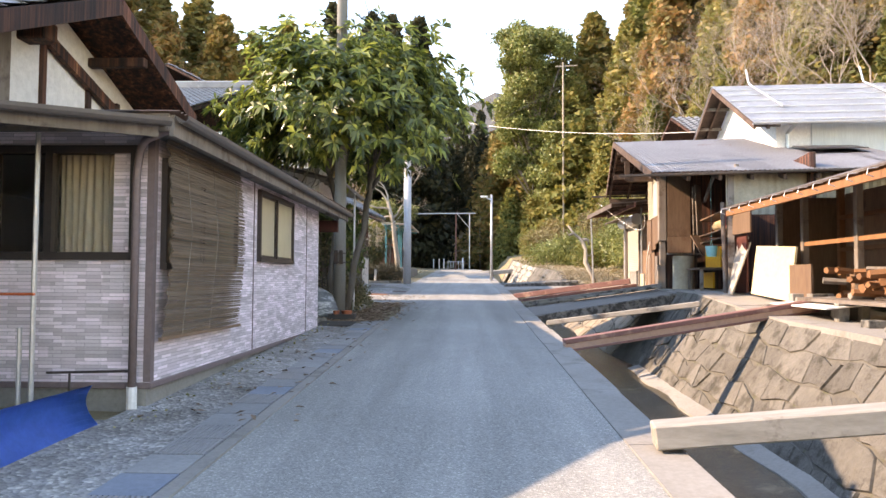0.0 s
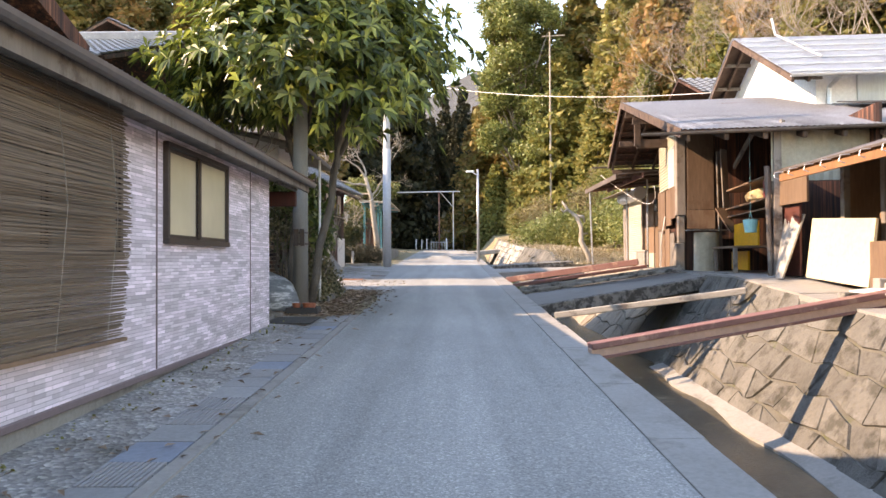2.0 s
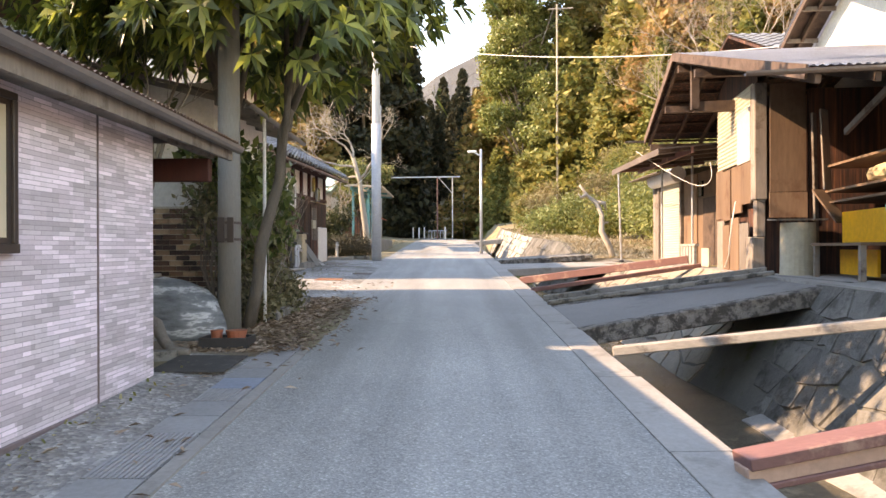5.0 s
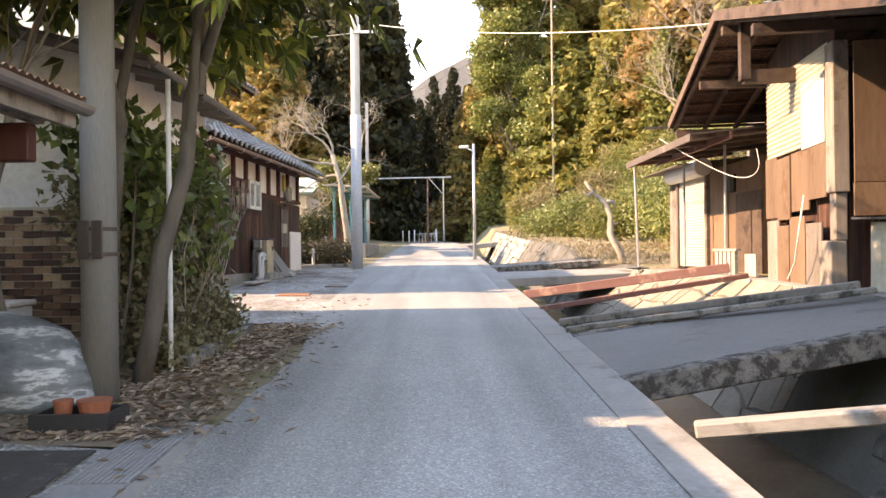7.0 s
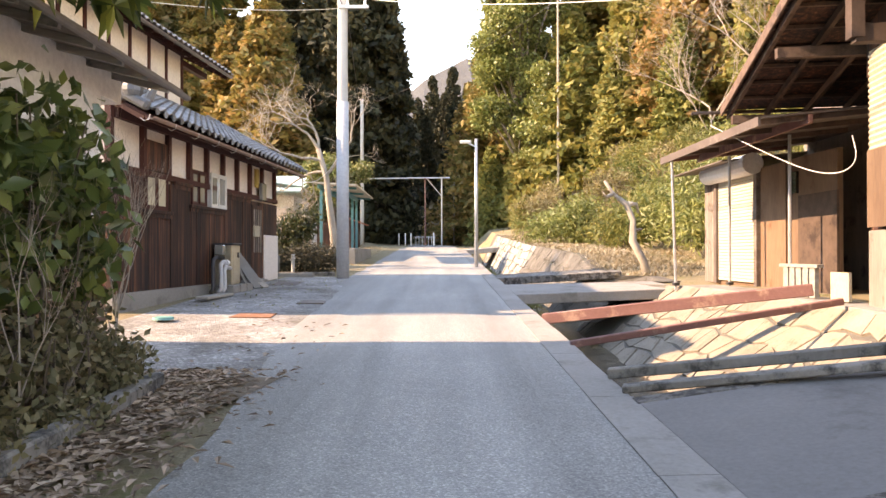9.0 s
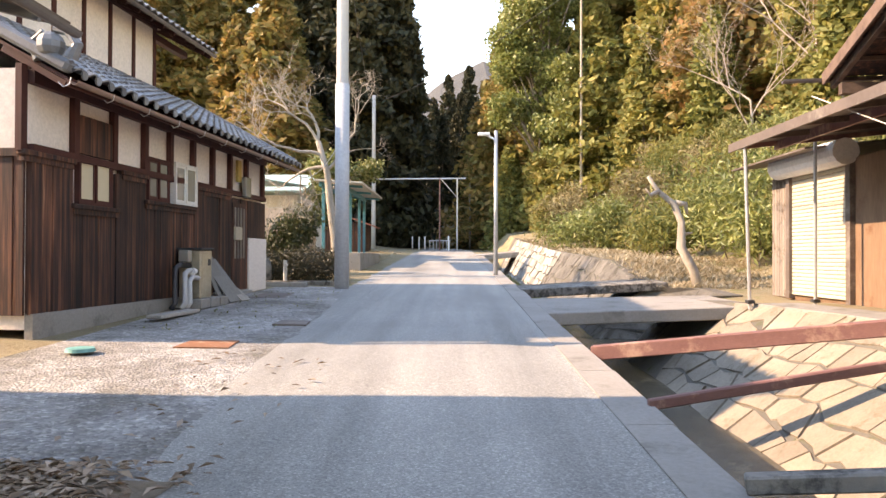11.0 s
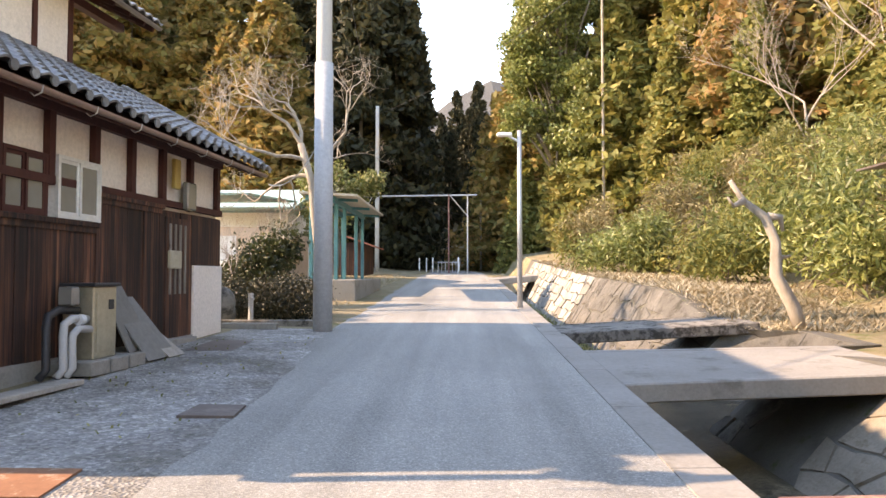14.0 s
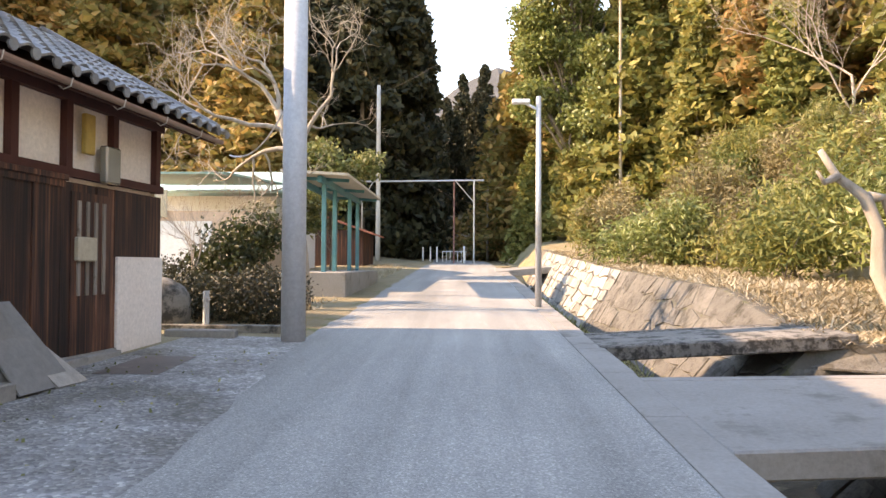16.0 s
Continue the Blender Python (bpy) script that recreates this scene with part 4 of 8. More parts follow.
# upper storey
U0, U1 = -8.2, -1.1
UX = -2.2
bm = B()
box(bm, -8.2, UX, U0, U1, 4.7, 7.75)
part2("upper_wall", bm, PLASTER)
for p in [U1 - 0.03 - 0.88 * i for i in range(8)]:
    bm = B()
    box(bm, UX - 0.05, UX + 0.035, p - 0.05, p + 0.05, 5.3, 7.62)
    part2("upper_post", bm, WOOD_POST)
bm = B()
box(bm, UX - 0.05, UX + 0.06, U0, U1 + 0.05, 5.92, 6.04)
box(bm, UX - 0.05, UX + 0.06, U0, U1 + 0.05, 7.42, 7.62)
part2("upper_rail", bm, WOOD_POST)
tiled_roof(house_d, (-5.2, U0 - 0.6, 9.22), (0, 9.4, 0), (3.66, 0, -1.86), rows=13, cols=36)
tiled_roof(house_d, (-5.2, U0 - 0.6, 9.22), (0, 9.4, 0), (-3.66, 0, -1.86), rows=13, cols=36)
k = 0
while U0 + k * 0.5 < U1 + 1.6:
    bm = B()
    v = U0 + k * 0.5
    beam(bm, (-1.66, v, 7.28), (UX - 0.05, v, 7.55), 0.05, 0.08)
    part2("upper_rafter", bm, WOOD_POST)
    k += 1
bm = B()
half_gutter(bm, (-1.5, U0 - 0.6, 7.30), (-1.5, U1 + 1.68, 7.28), 0.055)
part2("upper_gutter", bm, GUTTER)
bm = B()
v = [bm.verts.new(p) for p in ((-1.9, U1 + 0.02, 7.42), (-5.2, U1 + 0.02, 9.12), (-8.2, U1 + 0.02, 7.75), (-8.2, U1 + 0.02, 4.7), (UX, U1 + 0.02, 4.7), (UX, U1 + 0.02, 7.42))]
bm.faces.new(v)
part2("gable_wall", bm, PLASTER)
bm = B()
beam(bm, (-1.58, U1 + 1.62, 7.28), (-5.2, U1 + 1.62, 9.12), 0.05, 0.2)
part2("verge_board", bm, WOOD_POST)
for u, z in ((-2.25, 7.28), (-3.7, 8.05)):
    bm = B()
    box(bm, u - 0.08, u + 0.07, U1 + 0.03, U1 + 1.58, z - 0.08, z + 0.07)
    part2("verge_purlin", bm, WOOD_POST)
# rendered pillar and door at the far corner
bm = B()
box(bm, -0.25, 0.06, -1.06, 0.02, 1.3, 2.66, 0.01)
part2("corner_pillar", bm, PLASTER, "cream rendered base beside the door")
bm = B()
box(bm, -0.2, 0.03, -1.1, 0.0, 2.66, 3.5)
part2("corner_board", bm, WOOD_DARK)
door = tagged(new("door_1"), "dark slatted timber sliding door with a mail slot", "door", kind="structure")
door.matrix_world = M2
bm = B()
box(bm, -0.02, 0.035, -1.95, -1.2, 1.5, 3.4)
part2("door_leaf", bm, WOOD_DARK, parent=door)
for k in range(4):
    bm = B()
    box(bm, 0.035, 0.055, -1.85 + k * 0.16, -1.8 + k * 0.16, 2.2, 3.3)
    part2("slat", bm, WOOD_OLD, parent=door)
bm = B()
box(bm, -0.05, 0.16, -2.9, -1.12, 1.36, 1.5, 0.01)
part2("door_sill", bm, CONCRETE, parent=door)

# ---------------------------------------------------------------- sheds beyond the channel
MS = pose(5.08, 18.26, 0, 0, 0, -8.0)     # front line of the tall shed, v along it
shed = thing("tall_shed", "ramshackle shed patched with plywood under a grey tin roof", "shed", m=MS)


def ps(name, bm, mat, label="", parent=None, smooth=False):
    ob = link_mesh(name, bm, mat, smooth)
    ob.parent = parent or shed
    return tagged(ob, label)


PZ = 1.46
RV, RZ = 2.8, 5.77          # ridge, along the shed's front line
FV, FZ = -3.45, 3.93         # front eave
BV, BZ = 7.0, 4.72           # back eave
OVH = -1.0
OVF = 0.38            # the front slope is cut in towards its eave
bm = B()
wave_sheet(bm, (OVH, RV, RZ), (5.6, 0, 0), (OVF, FV - RV, FZ - RZ), 60, 0.012)
wave_sheet(bm, (OVH, RV, RZ), (5.6, 0, 0), (0, BV - RV, BZ - RZ), 60, 0.012)
bmesh.ops.solidify(bm, geom=list(bm.faces), thickness=0.008)
ps("roof_sheet", bm, TIN, "grey corrugated tin roof sheets")
# dark sheets added below the tin to give the underside its shade
for ev, ez in ((FV, FZ), (BV, BZ)):
    bm = B()
    slab_poly(bm, [(OVH + 0.03, RV, RZ - 0.022), (4.4, RV, RZ - 0.022), (4.4, ev, ez - 0.022), (OVH + 0.03 + (OVF if ev == FV else 0), ev, ez - 0.022)], 0.014)
    ps("roof_sheathing", bm, WOOD_DARK, "dark sheet added for the shade under the tin roof")
for k in range(12):
    bm = B()
    u = k / 11
    v = FV + 0.1 + (RV - FV - 0.1) * u
    box(bm, OVH + 0.04 + OVF * (1 - u), 4.4, v - 0.02, v + 0.02, FZ - 0.09 + (RZ - FZ) * (v - FV) / (RV - FV), FZ - 0.05 + (RZ - FZ) * (v - FV) / (RV - FV))
    ps("batten", bm, WOOD_DEEP)
for k in range(9):
    v = RV + (BV - RV) * k / 8
    z = RZ + (BZ - RZ) * k / 8
    bm = B()
    box(bm, OVH + 0.02, 4.4, v - 0.025, v + 0.025, z - 0.1, z - 0.05)
    ps("batten", bm, WOOD_DEEP)
for k in range(8):
    x = OVH + 0.12 + 0.62 * k
    bm = B()
    beam(bm, (x, RV, RZ - 0.15), (x, BV, BZ - 0.15), 0.06, 0.1)
    beam(bm, (x, RV, RZ - 0.15), (x + OVF, FV, FZ - 0.15), 0.06, 0.1)
    ps("rafter", bm, WOOD_DEEP)
bm = B()
beam(bm, (OVH, RV, RZ - 0.07), (OVH + OVF, FV, FZ - 0.07), 0.03, 0.16)
ps("verge_board", bm, WOOD_DEEP)
bm = B()
beam(bm, (OVH, RV, RZ - 0.07), (OVH, BV, BZ - 0.07), 0.03, 0.16)
ps("verge_board", bm, WOOD_DEEP)
for v, z in ((RV, RZ - 0.3), (RV + 1.6, RZ - 0.8), (BV - 0.3, BZ - 0.25), (1.2, 5.0)):
    bm = B()
    box(bm, OVH + 0.1, 4.4, v - 0.06, v + 0.06, z - 0.09, z + 0.05)
    ps("purlin", bm, WOOD_DEEP)
bm = B()
half_gutter(bm, (OVH - 0.28, FV - 0.06, FZ - 0.06), (4.6, FV - 0.05, FZ + 0.0), 0.05)
ps("rain_gutter", bm, TIN_OLD)
bm = B()
half_gutter(bm, (OVH - 0.5, BV + 0.05, BZ - 0.05), (4.6, BV + 0.05, BZ - 0.05), 0.05)
ps("rain_gutter", bm, TIN_OLD)
# body: back of the shed closed, front wall patched
bm = B()
box(bm, 0.2, 4.4, 1.2, 4.1, PZ, 4.55)
ps("inner_wall", bm, WOOD_DARK)
bm = B()
v = [bm.verts.new(p) for p in ((0.15, 1.2, 4.5), (0.15, 4.1, 4.5), (0.15, 4.1, RZ - 0.6), (0.15, RV, RZ - 0.2), (0.15, 1.2, RZ - 0.65))]
bm.faces.new(v)
ps("gable_board", bm, WOOD_DARK)
for q in ((0.06, 0.27, 1.06, 1.32, 2.74, 4.75), (0.09, 0.25, 1.1, 1.28, 2.1, 2.74), (0.03, 0.24, 1.1, 1.5, PZ, 2.1)):
    bm = B()
    box(bm, *q, 0.015)
    ps("corner_post", bm, WOOD_OLD, "rough grey-brown corner post")
panels = [(0.08, 1.34, 1.98, 2.7, 3.5, PLY), (0.09, 2.0, 2.72, 2.56, 3.46, PLY), (0.06, 2.7, 3.3, 2.45, 3.44, PLY), (0.07, 3.32, 3.9, 2.5, 3.5, PLY), (0.08, 1.52, 2.1, PZ, 2.36, WOOD_OLD), (0.07, 2.12, 2.75, PZ, 2.48, PLY),
          (0.06, 2.77, 3.3, PZ, 2.36, PLY), (0.09, 3.32, 3.9, PZ, 2.46, WOOD_OLD)]
for x, a, b, z0, z1, mt in panels:
    bm = B()
    box(bm, x - 0.012, x + 0.012, a, b, z0, z1, 0.002)
    ps("plywood_panel", bm, mt)
for u0, u1, z0, z1, lab in ((0.28, 0.86, 2.86, 4.7, "tall light brown plywood sheet"), (0.27, 0.88, 2.42, 2.85, "darker brown plywood strip")):
    bm = B()
    box(bm, u0, u1, 0.95, 0.975, z0, z1, 0.002)
    ps("plywood_panel", bm, PLY, lab)
bm = B()
wave_sheet(bm, (0.10, 1.33, 3.5), (0, 0, 1.3), (0, 2.6, 0), 17, 0.012)
ps("corrugated_panel", bm, BEIGE_TIN, "beige corrugated sheet wall")
bm = B()
box(bm, 0.055, 0.075, 1.34, 2.2, 3.45, 4.4, 0.003)
ps("grey_panel", bm, surface("grey_mottled_board", (0.36, 0.33, 0.29), (0.50, 0.46, 0.41), 3, 16, 0.85, 0.2, 0.004), "mottled grey board")
bm = B()
box(bm, OVH + 0.35, 0.1, RV - 0.3, RV - 0.16, 4.55, 4.75)
box(bm, OVH + 0.3, OVH + 0.44, RV - 0.32, RV - 0.15, 4.6, 5.5)
ps("bracket_beam", bm, WOOD_DEEP)

# white two-storey house behind the shed
wh = thing("white_house", "white rendered house with a pale metal roof behind the shed", "house", m=pose(7.95, 18.2, 0, 0, 0, -4))


def pw(name, bm, mat, label=""):
    ob = link_mesh(name, bm, mat)
    ob.parent = wh
    return tagged(ob, label)


bm = B()
box(bm, 0, 9, 0, 6.4, 1.4, 5.72)
v = [bm.verts.new(p) for p in ((0, 0, 5.72), (0, 6.4, 5.72), (0, 3.2, 7.34))]
bm.faces.new(v)
pw("wall", bm, WHITE)
bm = B()
wave_sheet(bm, (0.9, -0.02, 4.72), (0, 0, 0.98), (8.0, 0, 0), 3, 0.004)
box(bm, 0.84, 0.9, -0.05, -0.001, 4.7, 5.7)
pw("cladding", bm, surface("blue_grey_cladding", (0.42, 0.47, 0.48), (0.54, 0.58, 0.58), 0.8, 14, 0.7, 0.05, 0.003, stretch=(6, 1, 0.3)), "pale blue-grey sheet cladding")
bm = B()
wave_sheet(bm, (-0.72, 3.2, 7.50), (9.8, 0, 0), (0, -3.75, -1.92), 20, 0.006)
wave_sheet(bm, (-0.72, 3.2, 7.50), (9.8, 0, 0), (0, 3.75, -1.92), 20, 0.006)
bmesh.ops.solidify(bm, geom=list(bm.faces), thickness=0.01)
pw("roof_sheet", bm, surface("pale_metal_roof", (0.50, 0.53, 0.57), (0.62, 0.65, 0.68), 0.7, 10, 0.35, 0.03, 0.002, metal=0.3), "pale grey metal roof")
for k in range(6):
    bm = B()
    v = 2.6 - 0.6 * k
    beam(bm, (-0.7, v, 7.53 - 0.512 * (3.2 - v)), (9.0, v, 7.53 - 0.512 * (3.2 - v)), 0.03, 0.025)
    pw("roof_seam", bm, GALV)
bm = B()
slab_poly(bm, [(-0.66, 3.2, 7.47), (0.0, 3.2, 7.47), (0.0, -0.5, 5.57), (-0.66, -0.5, 5.57)], 0.02)
slab_poly(bm, [(-0.66, 3.2, 7.47), (0.0, 3.2, 7.47), (0.0, 6.9, 5.57), (-0.66, 6.9, 5.57)], 0.02)
pw("soffit", bm, WOOD_DEEP)
for x in (-0.68, -0.35):
    bm = B()
    beam(bm, (x, 3.2, 7.38), (x, -0.52, 5.48), 0.06, 0.12)
    pw("rafter", bm, WOOD_DEEP)
    bm = B()
    beam(bm, (x, 3.2, 7.38), (x, 6.9, 5.48), 0.06, 0.12)
    pw("rafter", bm, WOOD_DEEP)
for k in range(9):
    v = -0.3 + 0.85 * k
    z = 7.36 - 0.512 * abs(3.2 - v)
    bm = B()
    box(bm, -0.7, 0, v - 0.03, v + 0.03, z - 0.05, z + 0.04)
    pw("purlin_end", bm, WOOD_OLD)
bm = B()
half_gutter(bm, (-0.75, -0.6, 5.56), (9, -0.6, 5.56), 0.05)
tube(bm, [(0.25, -0.56, 5.52), (0.25, -0.07, 5.4), (0.25, -0.07, 4.75)], 0.05)
pw("rain_gutter", bm, GALV)
for x in (0.4, 3.6):
    bm = B()
    tube(bm, [(x, 0.6, 6.25), (x - 0.1, 3.0, 7.5), (x - 0.15, 3.1, 7.95)], 0.03, sides=6)
    pw("roof_pipe", bm, GALV)
# lean-to roof joining the shed
bm = B()
slab_poly(bm, [(1.6, -3.4, 3.92), (9, -3.4, 3.92), (9, 0.0, 4.78), (1.6, 0.0, 4.78)], 0.05)
pw("lean_to_roof", bm, TIN)
bm = B()
slab_poly(bm, [(0.2, -1.5, 4.76), (1.5, -1.5, 4.76), (1.5, -0.5, 5.0), (0.2, -0.5, 5.0)], 0.02)
pw("dark_patch", bm, BROWN_TRIM, "dark sheet laid on the roof")
bm = B()
wave_sheet(bm, (-2.2, -3.38, 3.05), (6, 0, 0), (0, 0, 0.85), 40, 0.01)
pw("lean_to_wall", bm, BEIGE_TIN)
# small tiled roof beyond
th = thing("tiled_outbuilding", "outbuilding with a grey tiled roof behind the sheds", "house")
bm = B()
box(bm, 8.0, 14, 24.9, 28.2, 1.3, 6.4)
part("wall", bm, WOOD_OLD, th)
tiled_roof(th, (7.7, 26.6, 7.75), (7.0, 0, 0), (0, -2.3, -1.0), rows=8, cols=24)
tiled_roof(th, (7.7, 26.6, 7.75), (7.0, 0, 0), (0, 2.3, -1.0), rows=8, cols=24)

# shutter shed
sh = thing("shutter_shed", "low shed with a cream roller shutter and a rusty flat roof", "shed")


def pq(name, bm, mat, label=""):
    return part(name, bm, mat, sh, label)


bm = B()
box(bm, 6.92, 7.02, 25.0, 31.0, 1.4, 3.98)
box(bm, 7.02, 10, 30.9, 31.0, 1.4, 3.98)
pq("wall", bm, PLY)
for k in range(33):
    z = 1.52 + k * 0.0725
    bm = B()
    box(bm, 6.855, 6.885, 27.98, 30.02, z, z + 0.066, 0.012)
    pq("shutter_slat", bm, SHUTTER)
for y0, y1 in ((27.84, 27.98), (30.02, 30.16)):
    bm = B()
    box(bm, 6.80, 6.92, y0, y1, 1.45, 3.95)
    pq("shutter_rail", bm, TIN_OLD)
for k in range(7):
    bm = B()
    box(bm, 6.885, 6.92, 30.17 + k * 0.115, 30.27 + k * 0.115, 1.45, 3.9, 0.004)
    pq("cladding_board", bm, WOOD_OLD)
bm = B()
box(bm, 6.885, 6.92, 26.75, 27.83, 1.45, 3.95, 0.004)
pq("cladding_board", bm, PLY, "plain brown plywood wall beside the shutter")
bm = B()
box(bm, 6.86, 6.93, 26.3, 26.62, 3.3, 3.72)
pq("small_window", bm, DARKGLASS, "small dark window")
# dark panel in place of the opening's shade
bm = B()
box(bm, 6.88, 6.925, 24.95, 26.25, 1.45, 3.25)
pq("dark_doorway", bm, WOOD_DEEP, "dark panel standing in for the shade of an open doorway")
# dark back wall added to stand for the passage's unlit interior
bm = B()
box(bm, 9.0, 9.1, 22.0, 25.0, 1.4, 4.4)
pq("dark_partition", bm, WOOD_DARK, "dark boards standing in for the unlit depth of the open passage")
bm = B()
tube(bm, [(6.72, 27.8, 4.06), (6.72, 30.3, 4.06)], 0.23, sides=14)
pq("shutter_box", bm, WHITE, "white rounded shutter housing")
bm = B()
slab_poly(bm, [(4.86, 23.4, 4.20), (10.5, 23.4, 4.78), (10.5, 28.05, 4.78), (4.86, 28.05, 4.20)], 0.03)
pq("canopy_sheet", bm, TIN_OLD, "rusty dark canopy sheet")
bm = B()
slab_poly(bm, [(6.15, 28.05, 4.16), (10.5, 28.05, 4.62), (10.5, 31.3, 4.62), (6.15, 31.3, 4.16)], 0.03)
pq("roof_sheet", bm, TIN_OLD, "rusty dark roof sheet")
bm = B()
box(bm, 4.84, 4.88, 23.4, 28.05, 4.06, 4.20)
pq("roof_fascia", bm, TIN_OLD)
bm = B()
box(bm, 5.6, 5.66, 23.4, 28.0, 4.10, 4.24)
pq("roof_beam", bm, RED_STEEL)
for k in range(5):
    v = 23.5 + k * 1.1
    bm = B()
    beam(bm, (4.9, v, 4.13), (7.5, v, 4.40), 0.05, 0.08)
    pq("roof_rafter", bm, RED_STEEL if k == 4 else WOOD_DEEP)
for x, y, xt in ((4.98, 27.5, 4.9), (6.3, 28.0, 6.3), (6.3, 25.4, 6.3)):
    bm = B()
    tube(bm, [(x, y, 1.4), (xt, y, 4.12 + (xt - 4.9) * 0.1)], 0.03)
    pq("steel_leg", bm, GALV)
    bm = B()
    box(bm, x - 0.06, x + 0.06, y - 0.06, y + 0.06, plat(y) + 0.02, plat(y) + 0.08, 0.008)
    pq("foot_plate", bm, BLACKPL)

# ---------------------------------------------------------------- poles
def pole(name, x, y, z0, h, r0, r1, mat, label, cat, lean=(0, 0)):
    bm = B()
    tube(bm, [(x + lean[0] * t, y + lean[1] * t, z0 + h * t) for t in (0, 0.25, 0.5, 0.75, 1)], r0, r1, 16)
    return single(name, bm, mat, label, cat, smooth=True)


upole = thing("utility_pole", "tall grey concrete utility pole with steel sleeve and bolts", "utility pole")
bm = B()
tube(bm, [(-2.66, 33.2, 1.3 + 2.4 * t) for t in range(6)], 0.165, 0.13, 18)
part("shaft", bm, POLE_CONC, upole, smooth=True)
bm = B()
tube(bm, [(-2.66, 33.2, 1.35), (-2.66, 33.2, 6.5)], 0.18, 0.172, 18)
part("steel_sleeve", bm, surface("pale_steel_sleeve", (0.34, 0.36, 0.38), (0.42, 0.44, 0.46), 0.8, 14, 0.7, 0.05, 0.002), upole, smooth=True)
pole1 = pole("utility_pole", -2.64, 15.64, 0.6, 9.5, 0.14, 0.11, POLE_OLD, "weathered concrete utility pole beside the house porch", "utility pole")
lamp = thing("street_lamp", "slim grey steel street lamp pole", "street lamp")
bm = B()
tube(bm, [(1.44, 38.5, 1.4), (1.44, 38.5, 6.3)], 0.075, 0.055, 12)
part("post", bm, GALV, lamp, smooth=True)
bm = B()
tube(bm, [(1.44, 38.5, 6.0), (1.1, 38.5, 6.18)], 0.03)
box(bm, 0.85, 1.25, 38.42, 38.58, 6.14, 6.24, 0.02)
part("lamp_head", bm, ALU, lamp)
mast = thing("antenna_mast", "very tall thin pale mast with a crossbar", "mast")
bm = B()
tube(bm, [(8.79, 64.5, 3.5), (8.79, 64.5, 21.6)], 0.11, 0.07, 8)
part("shaft", bm, PALE_BARK, mast)
bm = B()
tube(bm, [(8.1, 64.5, 21.2), (10.1, 64.5, 21.3)], 0.06, sides=6)
part("crossbar", bm, PALE_BARK, mast)


# ---------------------------------------------------------------- beams across the channel
def plank_thing(name, p0, p1, w, h, mat, label, roll=0, bevel=0.012):
    bm = B()
    beam(bm, p0, p1, w, h, roll, bevel)
    return single(name, bm, mat, label, "beam", "beams across the channel")


plank_thing("timber_beam", (1.52, 5.35, 0.56), (7.0, 4.65, 1.20), 0.26, 0.17, WOOD_GREY, "thick grey weathered timber laid across the channel")
rb = thing("steel_beam", "faded red painted steel channel laid across the channel", "beam", "beams across the channel")
a, b = Vector((1.64, 10.98, 0.69)), Vector((5.6, 11.4, 1.31))
for nm, dz, w, h, lab in (("upper_flange", 0.055, 0.20, 0.07, "faded red upper face"), ("web", -0.02, 0.15, 0.10, ""), ("lower_flange", -0.085, 0.19, 0.035, "")):
    bm = B()
    beam(bm, a + Vector((0, 0, dz)), b + Vector((0, 0, dz)), w, h, 0, 0.006)
    part(nm, bm, RED_STEEL if nm != "web" else surface("pinkish_worn_paint", (0.40, 0.24, 0.18), (0.52, 0.34, 0.26), 1, 16, 0.7, 0.1, 0.003), rb, lab)
plank_thing("timber_beam", (1.80, 14.75, 0.80), (4.6, 13.85, 1.24), 0.14, 0.10, WOOD_GREY, "pale weathered plank on edge across the channel")
plank_thing("steel_rail", (1.70, 19.64, 1.03), (5.1, 18.42, 1.56), 0.12, 0.10, CONC_DARK, "grey steel rail across the channel")
plank_thing("steel_rail", (1.70, 19.1, 0.99), (5.0, 17.95, 1.53), 0.16, 0.07, CONC_DARK, "flat grey steel rail across the channel")
plank_thing("steel_bar", (1.70, 21.55, 1.06), (5.35, 22.1, 1.54), 0.07, 0.09, RED_STEEL, "thin rusty red steel bar across the channel")
plank_thing("steel_beam", (1.74, 24.12, 1.13), (5.3, 22.75, 1.66), 0.14, 0.17, RED_STEEL, "rusty red square steel beam across the channel")


# ---------------------------------------------------------------- plants
def leaf_mesh(name, centres, size, mat, rng, stretch=1.6, droop=0.0, fold=True):
    """Many small leaf blades: each a folded pair of triangles about its own centre."""
    n = len(centres)
    c = np.asarray(centres, float)
    s = size * rng.uniform(0.6, 1.4, (n, 1))
    d = rng.normal(size=(n, 3))
    d[:, 2] -= droop
    d /= np.linalg.norm(d, axis=1, keepdims=True)
    e = np.cross(d, rng.normal(size=(n, 3)))
    e /= np.linalg.norm(e, axis=1, keepdims=True)
    up = np.cross(d, e)
    v = np.empty((n, 4, 3))
    v[:, 0] = c - d * s * stretch * 0.5
    v[:, 1] = c + e * s * 0.5 + up * s * 0.15
    v[:, 2] = c + d * s * stretch * 0.5
    v[:, 3] = c - e * s * 0.5 + up * s * 0.15
    me = bpy.data.meshes.new(name)
    me.vertices.add(4 * n)
    me.vertices.foreach_set("co", v.reshape(-1))
    idx = np.arange(n)[:, None] * 4
    tri = np.concatenate([idx + np.array([[0, 1, 2]]), idx + np.array([[0, 2, 3]])], axis=1).reshape(-1)
    me.loops.add(6 * n)
    me.loops.foreach_set("vertex_index", tri.astype(np.int32))
    me.polygons.add(2 * n)
    me.polygons.foreach_set("loop_start", np.arange(0, 6 * n, 3, dtype=np.int32))
    me.update(calc_edges=True)
    me.materials.append(mat)
    return me


